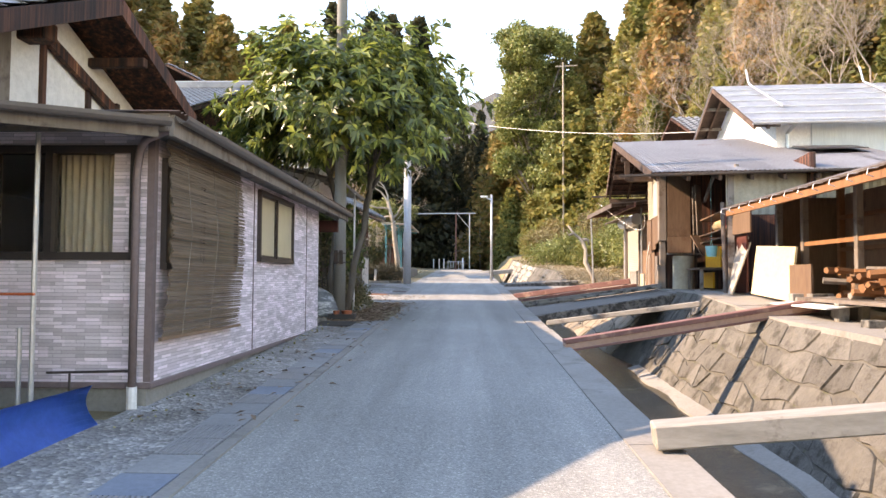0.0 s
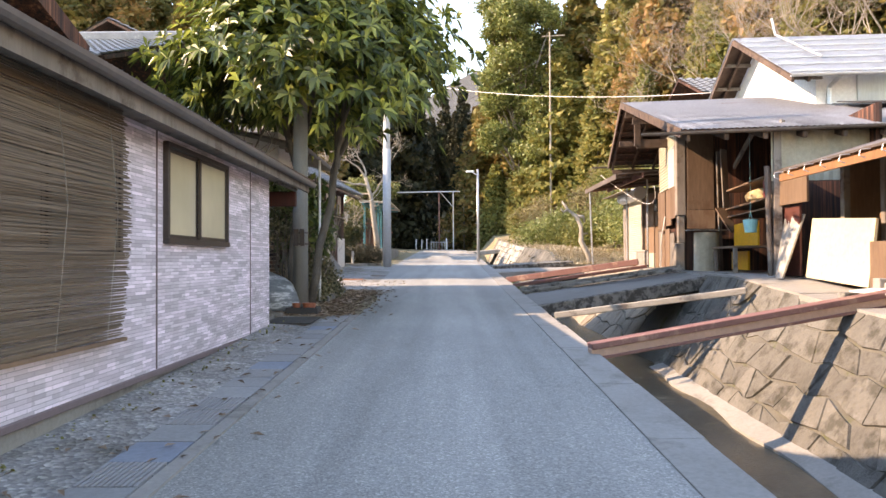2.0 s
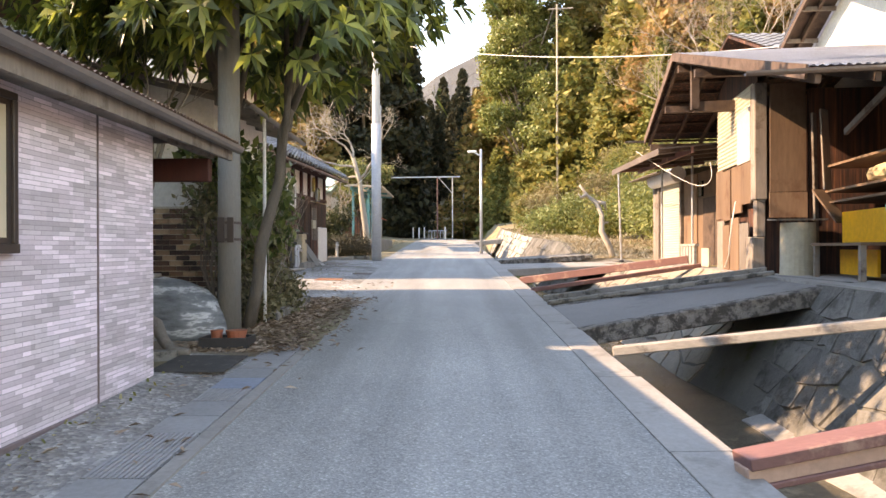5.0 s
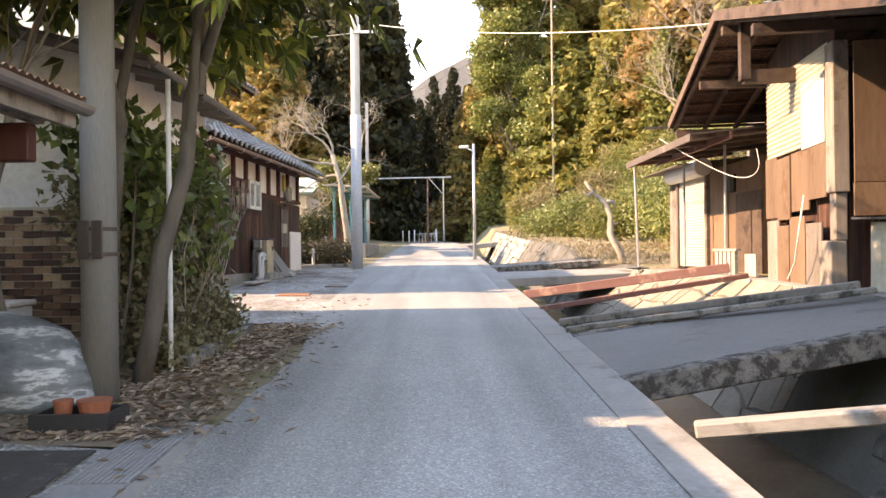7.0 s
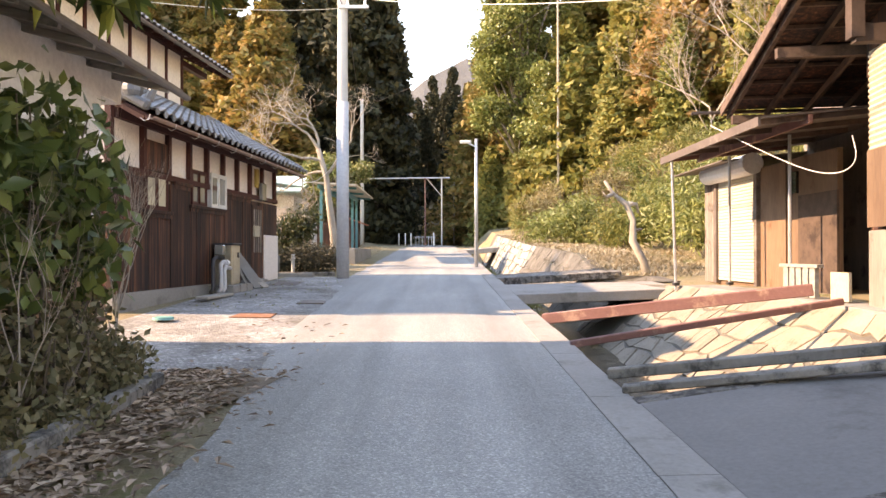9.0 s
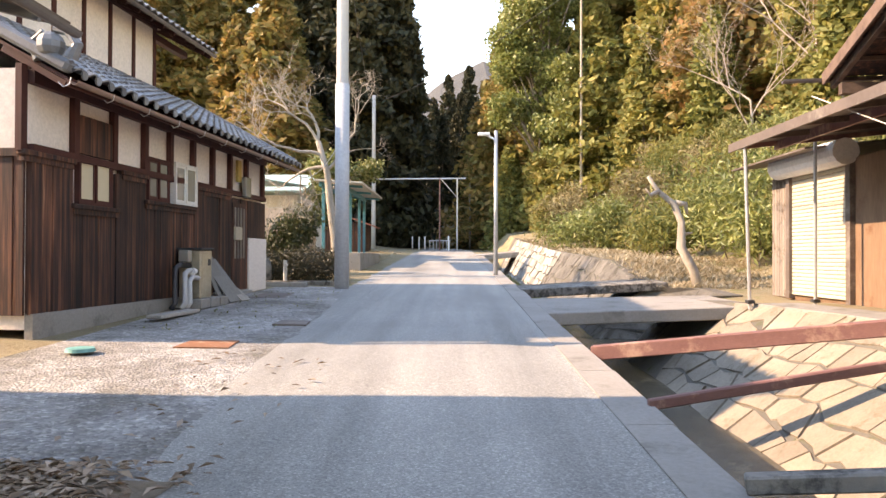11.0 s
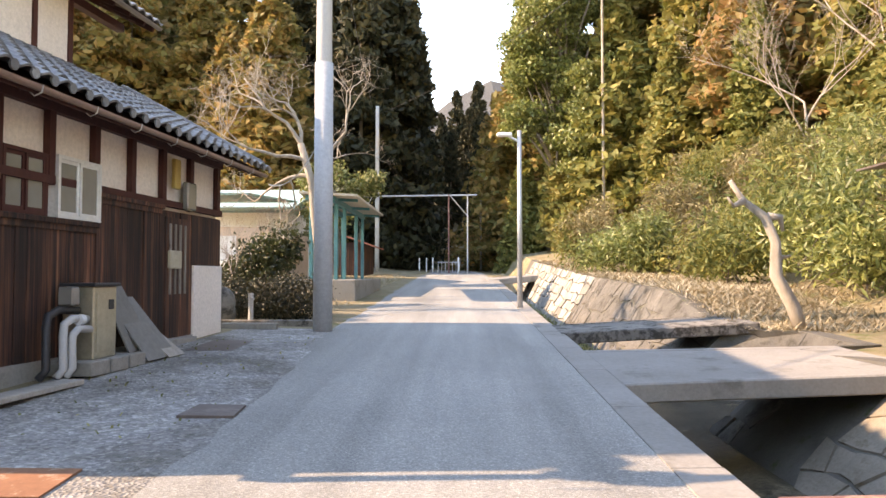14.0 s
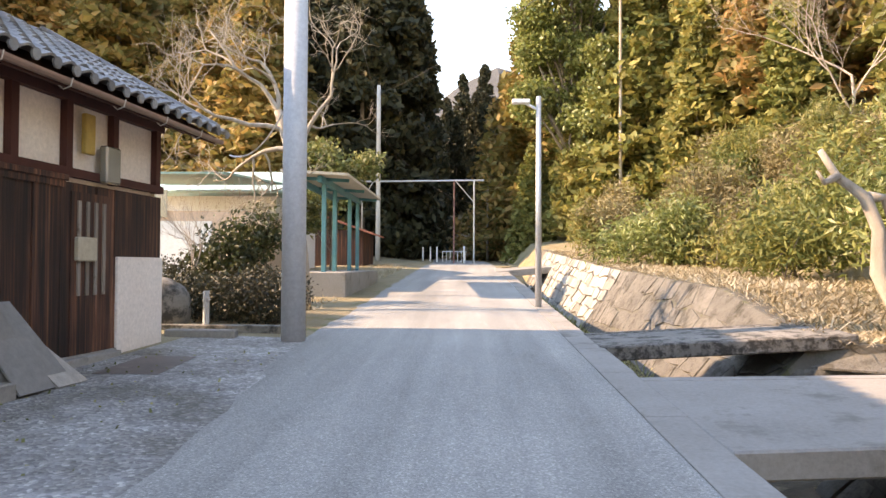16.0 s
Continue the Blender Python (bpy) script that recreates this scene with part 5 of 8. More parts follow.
def cedar_points(h, r, n, rng, bare=0.12, power=0.8, layers=26):
    """Points in drooping tiers round a straight trunk, uneven, with gaps."""
    tiers = rng.uniform(bare, 1.0, layers * 7)
    ang = rng.uniform(0, 6.283, layers * 7)
    k = rng.integers(0, layers * 7, n)
    t = tiers[k]
    reach = r * (1 - t) ** power * rng.uniform(0.65, 1.15, layers * 7)[k] + 0.25
    f = rng.beta(2.2, 1.1, n)
    a = ang[k] + rng.normal(0, 0.30, n) * (1.2 - 0.6 * f)
    rad = reach * f
    z = t * h - 0.25 * rad + rng.normal(0, 0.28, n)
    return np.stack([rad * np.cos(a), rad * np.sin(a), np.clip(z, 0.3, h)], axis=1)


def make_cedar(label, h, r, n, mat, seed, bare=0.12, size=0.42, power=0.8):
    rng = np.random.default_rng(seed)
    root = thing("cedar_tree", label, "tree", "cedars on the slopes")
    bm = B()
    tube(bm, [(0, 0, -0.6), (0.05, 0, h * 0.3), (0, 0.05, h * 0.97)], 0.035 * h * 0.42, 0.03, 8)
    part("trunk", bm, BARK, root)
    crown = new("crown", leaf_mesh("crown", cedar_points(h, r, n, rng, bare, power), size, mat, rng, 1.9, 0.5))
    crown.parent = root
    return root


def blob_points(lobes, n, rng, shell=0.35):
    """Points near the skins of several lobes: (x, y, z, rx, ry, rz)."""
    L = np.asarray(lobes, float)
    w = L[:, 3] * L[:, 4] + L[:, 4] * L[:, 5]
    k = rng.choice(len(L), n, p=w / w.sum())
    d = rng.normal(size=(n, 3))
    d /= np.linalg.norm(d, axis=1, keepdims=True)
    rad = 1 - shell * rng.random((n, 1)) ** 1.5
    return L[k, :3] + (d * rad + rng.normal(0, 0.2, (n, 3))) * L[k, 3:]


def branch(bm, p, d, length, r, depth, rng, spread=0.6, sides=5, kids=3, up=0.15, tips=None, wig=0.12, shrink=0.68):
    pts = [p]
    dirn = d.copy()
    n = 4
    for i in range(n):
        dirn = (dirn + Vector((rng.uniform(-1, 1), rng.uniform(-1, 1), rng.uniform(-1, 1) + up)) * wig).normalized()
        pts.append(pts[-1] + dirn * length / n)
    tube(bm, pts, r, r * 0.55, sides, cap=False)
    if depth == 0:
        if tips is not None:
            tips.append(pts[-1])
        return
    for k in range(kids):
        q = pts[-1] if k == 0 else pts[rng.randint(2, n)]
        nd = (dirn + Vector((rng.uniform(-1, 1), rng.uniform(-1, 1), rng.uniform(-0.6, 1))) * spread).normalized()
        branch(bm, q, nd, length * rng.uniform(shrink - 0.12, shrink + 0.12), r * 0.55, depth - 1, rng, spread, max(3, sides - 1), kids, up, tips, wig, shrink)


def bare_tree(name, x, y, z, h, r, seed, mat, label, depth=5, lean=(0, 0, 1), spread=0.7, kids=3, shrink=0.68, up=0.15, wig=0.16):
    rng = random.Random(seed)
    root = thing(name, label, "tree")
    bm = B()
    branch(bm, Vector((x, y, z)), Vector(lean).normalized(), h, r, depth, rng, spread, 7, kids, up, None, wig, shrink)
    part("limb", bm, mat, root, smooth=True)
    return root


def put_ground(x, y):
    base = plat(y) if x > 4.6 else zr(y)
    return base + hill(x, y)


LIT = make_cedar("russet-green winter cedar on the sunny slope", 17, 3.9, 12500, CEDAR_BROWN, 1, 0.03, 0.27, 0.7)
LIT2 = make_cedar("olive-green cedar on the sunny slope", 15, 3.6, 11500, CEDAR_GREEN, 2, 0.02, 0.26, 0.65)
LIT3 = make_cedar("slender ochre cypress on the sunny slope", 11, 2.0, 7500, CEDAR_GREEN, 3, 0.02, 0.22, 0.65)
DARK = make_cedar("tall cedar in the shaded grove, darkened to stand for shade", 27, 4.4, 11000, CEDAR_SHADED, 4, 0.03, 0.40, 0.6)
DARK2 = make_cedar("tall brownish cedar behind the houses", 22, 4.6, 12000, CEDAR_BROWN, 5, 0.06, 0.36, 0.7)
tr = random.Random(33)


def plant(src, x, y, s=1.0, squash=1.0):
    m = pose(x, y, put_ground(x, y) - 0.2, tr.uniform(-2, 2), tr.uniform(-2, 2), tr.uniform(0, 360))
    o = copy_thing(src, m)
    k = s * tr.uniform(0.9, 1.12)
    o.scale = (k * squash, k * squash, k)
    return o


# sunny slope on the channel's side
for x, y, s, kind in ((4.5, 72, 0.8, 2), (7.2, 69, 0.95, 2), (10.5, 67, 0.9, 1), (5.6, 80, 1.1, 0), (9.5, 78, 1.2, 1), (13, 71, 1.1, 0), (12.5, 62, 0.9, 2), (15.5, 64, 1.1, 1),
                      (16, 57, 0.95, 0), (18.5, 60, 1.1, 0), (20, 53, 1.0, 1), (22, 57, 1.1, 0), (17.5, 50, 0.9, 2), (23.5, 49, 1.0, 0), (25, 53, 1.1, 1), (27, 46, 1.0, 0), (21.5, 44, 0.85, 1),
                      (28, 41, 1.0, 0), (30.5, 47, 1.1, 1), (31, 36, 0.95, 0), (33, 42, 1.1, 0), (24.5, 38, 0.8, 2), (35, 33, 1.0, 1), (37, 38, 1.05, 0), (28, 31, 0.8, 1), (39, 28, 1.0, 0),
                      (15, 80, 1.2, 0), (19, 74, 1.2, 1), (23, 68, 1.2, 0), (28, 62, 1.2, 1), (33, 56, 1.2, 0), (38, 50, 1.2, 1), (42, 44, 1.2, 0), (45, 36, 1.2, 1), (10, 90, 1.2, 1), (16, 92, 1.2, 0),
                      (22, 86, 1.2, 0), (30, 76, 1.2, 1), (38, 66, 1.2, 0), (46, 56, 1.2, 0), (3.6, 88, 1.0, 0), (4.4, 98, 1.0, 1), (8, 104, 1.1, 0), (14, 54, 0.75, 2), (11.5, 70, 0.8, 2), (19.5, 47, 0.8, 0), (16.5, 46, 0.7, 2), (22, 36, 0.75, 2), (26, 34, 0.8, 0),
                      (34, 29, 0.9, 0), (41, 33, 1.1, 0), (20, 65, 1.1, 0), (26, 59, 1.1, 1), (12.8, 75, 1.0, 1), (8.2, 84, 1.1, 0), (36, 45, 1.2, 0), (44, 28, 1.1, 0), (50, 34, 1.3, 1), (40, 22, 1.0, 0), (47, 20, 1.1, 1)):
    plant((LIT, LIT2, LIT3)[kind], x, y, s, 1.3)
# shaded grove at the lane's end, the shade put into the leaf colour
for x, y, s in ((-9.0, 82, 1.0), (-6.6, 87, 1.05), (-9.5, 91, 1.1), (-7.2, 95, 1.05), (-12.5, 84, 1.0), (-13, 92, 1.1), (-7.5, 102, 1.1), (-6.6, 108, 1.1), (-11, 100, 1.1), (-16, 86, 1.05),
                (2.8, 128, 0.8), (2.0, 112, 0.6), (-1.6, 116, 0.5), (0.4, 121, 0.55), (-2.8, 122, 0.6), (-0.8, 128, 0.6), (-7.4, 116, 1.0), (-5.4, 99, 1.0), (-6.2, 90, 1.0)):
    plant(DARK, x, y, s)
for x, y, s in ((-15, 78, 0.85), (-18, 82, 0.9), (-21, 76, 0.85), (-24, 82, 0.95), (-27, 76, 0.9), (-30, 84, 1.0), (-33, 76, 0.95), (-37, 82, 1.0), (-41, 75, 1.0), (-23, 90, 1.1), (-28, 92, 1.1), (-35, 92, 1.15),
                (-43, 88, 1.15), (-48, 80, 1.1), (-19, 92, 1.1), (-14, 69, 0.8), (-17.5, 72, 0.8), (-52, 72, 1.1), (-58, 80, 1.2), (-64, 74, 1.2)):
    plant(DARK2, x, y, s, 1.35)
for t0, x, y in ((LIT, 26, 24), (LIT2, 33, 25), (LIT3, 29, 18), (DARK, -17, 96), (DARK2, -46, 94)):
    t0.matrix_basis = pose(x, y, put_ground(x, y) - 0.2)


def broad_tree(name, x, y, lobes, n, size, mat, label, trunk_r, seed, z0=None, stretch=1.6):
    rng = np.random.default_rng(seed)
    rn = random.Random(seed)
    root = thing(name, label, "tree")
    z0 = put_ground(x, y) - 0.2 if z0 is None else z0
    bm = B()
    L = lobes
    cz = sum(l[2] for l in L) / len(L)
    tube(bm, [(x, y, z0), (x + 0.1, y, (z0 + cz) / 2), (x, y + 0.1, cz)], trunk_r, trunk_r * 0.4, 9)
    for l in L:
        s = Vector((x, y, z0 + (l[2] - z0) * 0.55))
        e = Vector(l[:3])
        tube(bm, [s, (s + e) / 2 + Vector((rn.uniform(-.3, .3), rn.uniform(-.3, .3), 0.3)), e], trunk_r * 0.4, trunk_r * 0.12, 6)
    part("trunk", bm, BARK, root, smooth=True)
    c = new("crown", leaf_mesh("crown", blob_points(lobes, n, rng, 0.75), size, mat, rng, stretch))
    c.parent = root
    return root


rb2 = random.Random(12)
lobes = [(6.4 + rb2.uniform(-2.6, 3.6), 69 + rb2.uniform(-2.5, 2.5), rb2.uniform(11, 26), rb2.uniform(0.8, 1.5), rb2.uniform(0.8, 1.5), rb2.uniform(0.7, 1.2)) for _ in range(75)]
broad_tree("evergreen_tree", 6.8, 69, lobes, 90000, 0.17, BROAD, "large glossy evergreen broadleaf tree above the bank", 0.35, 8)
lobes = [(9.6 + rb2.uniform(-2.5, 3.0), 68 + rb2.uniform(-2, 2), rb2.uniform(7, 16), rb2.uniform(0.8, 1.4), rb2.uniform(0.8, 1.4), rb2.uniform(0.6, 1.1)) for _ in range(44)]
broad_tree("evergreen_tree", 9.6, 68, lobes, 50000, 0.17, BROAD, "bushy evergreen tree on the slope", 0.2, 9)

# loquat beside the porch
def loquat():
    rng = random.Random(5)
    root = thing("loquat_tree", "leafy loquat tree with long glossy leaves leaning over the lane", "tree")
    bm = B()
    tips = []
    base = Vector((-2.62, 16.35, zr(16.3)))
    tube(bm, [base, base + Vector((0.12, 0.02, 0.6)), base + Vector((0.17, 0.05, 1.15)), base + Vector((0.40, 0.1, 2.0)), base + Vector((0.44, 0.1, 2.6)), base + Vector((0.62, 0.15, 3.2))], 0.088, 0.06, 9)
    tube(bm, [base + Vector((-0.35, 0.15, 0)), base + Vector((-0.40, 0.2, 0.8)), base + Vector((-0.34, 0.2, 1.4)), base + Vector((-0.2, 0.1, 2.4)), base + Vector((-0.45, 0.0, 3.4))], 0.078, 0.06, 8)
    lobes = []
    for k in range(105):
        a, e = rng.uniform(0, 6.283), rng.uniform(-0.35, 1.3)
        R = rng.uniform(0.55, 1.0)
        lobes.append(Vector((-2.75 + 2.75 * R * math.cos(a) * math.cos(e), 16.6 + 2.5 * R * math.sin(a) * math.cos(e), 5.15 + 2.1 * R * math.sin(e))))
    mains = []
    for k in range(11):
        q = lobes[k * 9]
        t = rng.uniform(0.0, 1.0)
        s = base + (Vector((0.38 + 0.24 * t, 0.1, 1.95 + 1.25 * t)) if q.x > -2.7 else Vector((-0.25 - 0.2 * t, 0.08, 2.2 + 1.2 * t)))
        h = s.lerp(q, 0.5) + Vector((rng.uniform(-.3, .3), rng.uniform(-.3, .3), rng.uniform(0.1, 0.5)))
        e = s.lerp(q, 0.85)
        tube(bm, [s, s.lerp(h, 0.5) + Vector((0, 0, 0.1)), h, h.lerp(e, 0.5), e], 0.055, 0.02, 6, cap=False)
        mains += [h, h.lerp(e, 0.5), e]
    for q in lobes:
        s = min(mains, key=lambda m: (m - q).length)
        tube(bm, [s, s.lerp(q, 0.5) + Vector((rng.uniform(-.15, .15), rng.uniform(-.15, .15), rng.uniform(-.1, .15))), q], 0.018, 0.008, 4, cap=False)
    part("trunk", bm, surface("dark_loquat_bark", (0.06, 0.05, 0.042), (0.17, 0.145, 0.12), 2, 22, 0.9, 0.8, 0.02, stretch=(4, 4, 1.2)), root, smooth=True)
    verts, faces = [], []
    for q in lobes:
        for k in range(30):
            c = q + Vector((rng.gauss(0, 0.42), rng.gauss(0, 0.42), rng.gauss(0, 0.34)))
            ax = (c - Vector((-2.75, 16.6, 4.6))).normalized() + Vector((rng.uniform(-.5, .5), rng.uniform(-.5, .5), rng.uniform(-0.1, .6)))
            ax.normalize()
            o1 = ax.orthogonal().normalized()
            o2 = ax.cross(o1)
            for j in range(9):
                th = j * 2.4 + rng.uniform(-.3, .3)
                out = (o1 * math.cos(th) + o2 * math.sin(th))
                d = (out + ax * rng.uniform(0.05, 0.9) + Vector((0, 0, -0.25))).normalized()
                ln = rng.uniform(0.19, 0.31)
                w = ln * rng.uniform(0.14, 0.18)
                side = d.cross(ax).normalized() * w
                tip = c + d * ln + Vector((0, 0, -0.05 * ln / 0.2))
                m1 = c + d * ln * 0.5 + Vector((0, 0, 0.012))
                i = len(verts)
                verts += [tuple(c), tuple(m1 + side), tuple(tip), tuple(m1 - side)]
                faces += [(i, i + 1, i + 2), (i, i + 2, i + 3)]
    lv = new("leaves", raw_mesh("leaves", verts, faces, LOQUAT))
    lv.parent = root


loquat()


def bush(name, lobes, n, size, mat, label, seed, stems=8, stretch=1.8, shell=0.8):
    rng = np.random.default_rng(seed)
    rn = random.Random(seed)
    root = thing(name, label, "shrub")
    bm = B()
    for k in range(stems):
        l = lobes[rn.randrange(len(lobes))]
        gz = put_ground(l[0], l[1]) - 0.05
        tube(bm, [(l[0] + rn.uniform(-.3, .3) * l[3], l[1] + rn.uniform(-.3, .3) * l[4], gz), (l[0] + rn.uniform(-.5, .5) * l[3], l[1] + rn.uniform(-.5, .5) * l[4], (gz + l[2]) / 2), (l[0] + rn.uniform(-.8, .8) * l[3], l[1] + rn.uniform(-.8, .8) * l[4], l[2] + l[5] * 0.6)], 0.018, 0.006, 4, cap=False)
    part("stem", bm, SHADED_TWIG, root)["kind"] = "stuff"
    c = new("foliage", leaf_mesh("foliage", blob_points(lobes, n, rng, shell), size, mat, rng, stretch))
    c.parent = root
    return root


# shrubs round the porch pole
DRYSHRUB = leaf_mat("withered_shrub_leaves", (0.085, 0.085, 0.038), (0.19, 0.172, 0.085), (0.34, 0.29, 0.175), 0.7, 0.3)
bush("porch_shrub", [(-3.1, 17.6, 1.75, 0.35, 0.6, 0.6), (-3.0, 18.7, 1.5, 0.35, 0.6, 0.5), (-3.3, 18.3, 2.4, 0.4, 0.7, 0.6), (-3.3, 17.0, 2.5, 0.4, 0.5, 0.5), (-2.75, 18.2, 1.35, 0.3, 0.6, 0.4), (-2.85, 17.3, 1.3, 0.3, 0.5, 0.4)], 4400, 0.05, DRYSHRUB, "overgrown half-withered shrub in the planting bed", 3, 60)
bush("low_shrub", [(-2.65, 17.0, 1.1, 0.3, 0.4, 0.25), (-2.7, 18.9, 1.2, 0.3, 0.5, 0.3), (-2.5, 17.9, 1.0, 0.25, 0.4, 0.2)], 3200, 0.04, DRYSHRUB, "low leafy shrub behind the bed edging", 6, 14)
CAMELLIA = leaf_mat("camellia_leaves", (0.05, 0.085, 0.03), (0.10, 0.15, 0.045), (0.20, 0.24, 0.07), 0.3, 0.35)
bush("camellia_bush", [(-3.05, 17.3, 2.7, 0.5, 0.5, 0.5), (-3.0, 18.3, 2.95, 0.5, 0.7, 0.55), (-3.1, 19.0, 2.7, 0.45, 0.5, 0.5), (-3.2, 16.9, 3.2, 0.5, 0.5, 0.4), (-2.95, 18.9, 2.2, 0.4, 0.5, 0.4), (-3.1, 17.8, 2.1, 0.4, 0.6, 0.4)], 2900, 0.085, CAMELLIA, "tall glossy camellia bush crowding the annex wall", 13, 20, 1.9)
# bank undergrowth on the far side
ub = random.Random(9)
for k in range(24):
    x = 5.2 + ub.uniform(0, 9) + max(0, (40 - k) * 0.0)
    y = 41 + ub.uniform(0, 16)
    if x < 7 and y < 44:
        x += 2.5
    z = put_ground(x, y)
    r = ub.uniform(0.9, 1.7)
    bush("bamboo_thicket", [(x + ub.uniform(-1, 1), y + ub.uniform(-1, 1), z + ub.uniform(0.5, 1.8), r * ub.uniform(.6, 1), r * ub.uniform(.6, 1), ub.uniform(0.6, 1.1)) for _ in range(4)], 4800, 0.055, (BAMBOO, DRYLEAF, CEDAR_GREEN, BROAD, DRYLEAF)[k % 5], "tangled bamboo grass and young evergreens on the bank", 100 + k, 14, 4.2)
for k in range(26):
    x, y = 7.6 + ub.uniform(0, 12), 33.5 + ub.uniform(0, 10)
    if x > 14:
        y -= 4
    z = put_ground(x, y)
    bush("bamboo_thicket", [(x + ub.uniform(-1, 1), y + ub.uniform(-1, 1), z + ub.uniform(0.5, 2.2), ub.uniform(.8, 1.4), ub.uniform(.8, 1.4), ub.uniform(0.7, 1.2)) for _ in range(4)], 4800, 0.055, (BAMBOO, DRYLEAF, CEDAR_GREEN, DRYLEAF, BROAD)[k % 5], "tangled bamboo grass on the slope", 200 + k, 14, 4.2)
# bare trees
def persimmon():
    rng = random.Random(47)
    root = thing("persimmon_tree", "gnarled bare persimmon tree with pale twisting branches", "tree")
    bm = B()
    z0 = zr(37.6)
    tube(bm, [(-3.5, 37.6, z0 - 0.1), (-3.58, 37.62, 2.8), (-3.74, 37.6, 4.0), (-3.82, 37.6, 4.8), (-4.1, 37.55, 5.8)], 0.15, 0.085, 8)
    part("trunk", bm, PALE_BARK, root, smooth=True)
    for p, d, ln in (((-4.1, 37.55, 5.8), (-0.5, 0, 1), 1.3), ((-4.1, 37.55, 5.8), (0.35, 0.3, 1), 1.2), ((-3.98, 37.57, 5.4), (-1, -0.3, 0.45), 1.4), ((-3.84, 37.6, 4.9), (1, 0.2, 0.75), 1.5), ((-3.86, 37.6, 5.0), (-1, 0.4, 0.2), 1.2)):
        bm = B()
        branch(bm, Vector(p), Vector(d).normalized(), ln, 0.06, 5, rng, 1.15, 5, 3, 0.1, None, 0.32, 0.68)
        part("limb", bm, PALE_BARK, root, smooth=True)


persimmon()
for k, (x, y, h) in enumerate(((16.5, 47, 3.6), (18.5, 42, 3.6), (21.5, 38, 3.8), (24, 33, 3.8), (14.5, 50, 3.0), (28, 30, 4.0), (15.8, 40.5, 3.4), (19.5, 37, 3.8))):
    bare_tree("bare_tree", x, y, put_ground(x, y), h, 0.09, 60 + k, TWIG, "leafless grey-brown tree on the slope", 7 if k < 3 or k > 5 else 6, (-0.2, -0.1, 1), 0.75, 3, 0.74, 0.12)

# distant hill beyond the lane's end, its haze put into the surface colour
bm = B()
n = 40
rng = random.Random(2)
top = [bm.verts.new((-160 + 8 * i, 420, 88 + 26 * math.sin(i * 0.32 + 0.8) + rng.uniform(-3, 3))) for i in range(n + 1)]
mid = [bm.verts.new((-160 + 8 * i, 340, 45 + 12 * math.sin(i * 0.3) + rng.uniform(-3, 3))) for i in range(n + 1)]
bot = [bm.verts.new((-160 + 8 * i, 280, -5)) for i in range(n + 1)]
for i in range(n):
    bm.faces.new((top[i], top[i + 1], mid[i + 1], mid[i]))
    bm.faces.new((mid[i], mid[i + 1], bot[i + 1], bot[i]))
single("distant_hill", bm, surface("haze_tinted_wooded_hill", (0.06, 0.064, 0.066), (0.10, 0.104, 0.106), 0.06, 0.8, 1.0, 0.5, 2.0), "grey-brown wooded hill in the distance, tinted for haze", "hill", kind="structure")

# ---------------------------------------------------------------- porch corner and planting bed
annex = thing("brick_annex", "white rendered annex with a brown brick-tiled lower wall", "house")
bm = B()
box(bm, -9, -3.62, 18.02, 20.7, 0.7, 4.5)
box(bm, -9, -3.62, 20.7, 21.2, 3.92, 4.5)
part("wall", bm, WHITE, annex)
bm = B()
slab_poly(bm, [(-2.95, 17.4, 4.12), (-2.95, 21.35, 4.12), (-9, 21.35, 5.6), (-9, 17.4, 5.6)], 0.05)
part("roof_sheet", bm, TIN_OLD, annex)
for k in range(7):
    bm = B()
    beam(bm, (-2.98, 17.5 + k * 0.58, 4.04), (-3.9, 17.5 + k * 0.58, 4.27), 0.05, 0.07)
    part("rafter", bm, WOOD_GREY, annex)
bm = B()
half_gutter(bm, (-2.9, 17.4, 4.06), (-2.9, 21.35, 4.04), 0.05)
part("rain_gutter", bm, GUTTER, annex)
porch = thing("porch_roof_beam", "dark red porch beam under the eave beside the pole", "beam")
bm = B()
box(bm, -9, -2.45, 14.35, 14.45, 2.62, 2.86, 0.01)
part("beam", bm, WOOD_POST, porch)
for k in range(9):
    bm = B()
    box(bm, EX - 0.3 - k * 0.7, EX - 0.24 - k * 0.7, 13.45, 14.55, 2.88, 2.96)
    part("rafter", bm, WOOD_OLD, porch)

# boulder behind the pole
def boulder(name, c, r, seed, mat, label):
    rng = random.Random(seed)
    bm = B()
    bmesh.ops.create_icosphere(bm, subdivisions=3, radius=1)
    for v in bm.verts:
        k = 1 + 0.22 * noise.noise(v.co * 1.3 + Vector((seed, 0, 0))) + 0.07 * noise.noise(v.co * 4 + Vector((0, seed, 0)))
        v.co = Vector((c[0] + r[0] * v.co.x * k, c[1] + r[1] * v.co.y * k, c[2] + r[2] * max(-0.7, v.co.z) * k))
    return single(name, bm, mat, label, "rock", smooth=True)


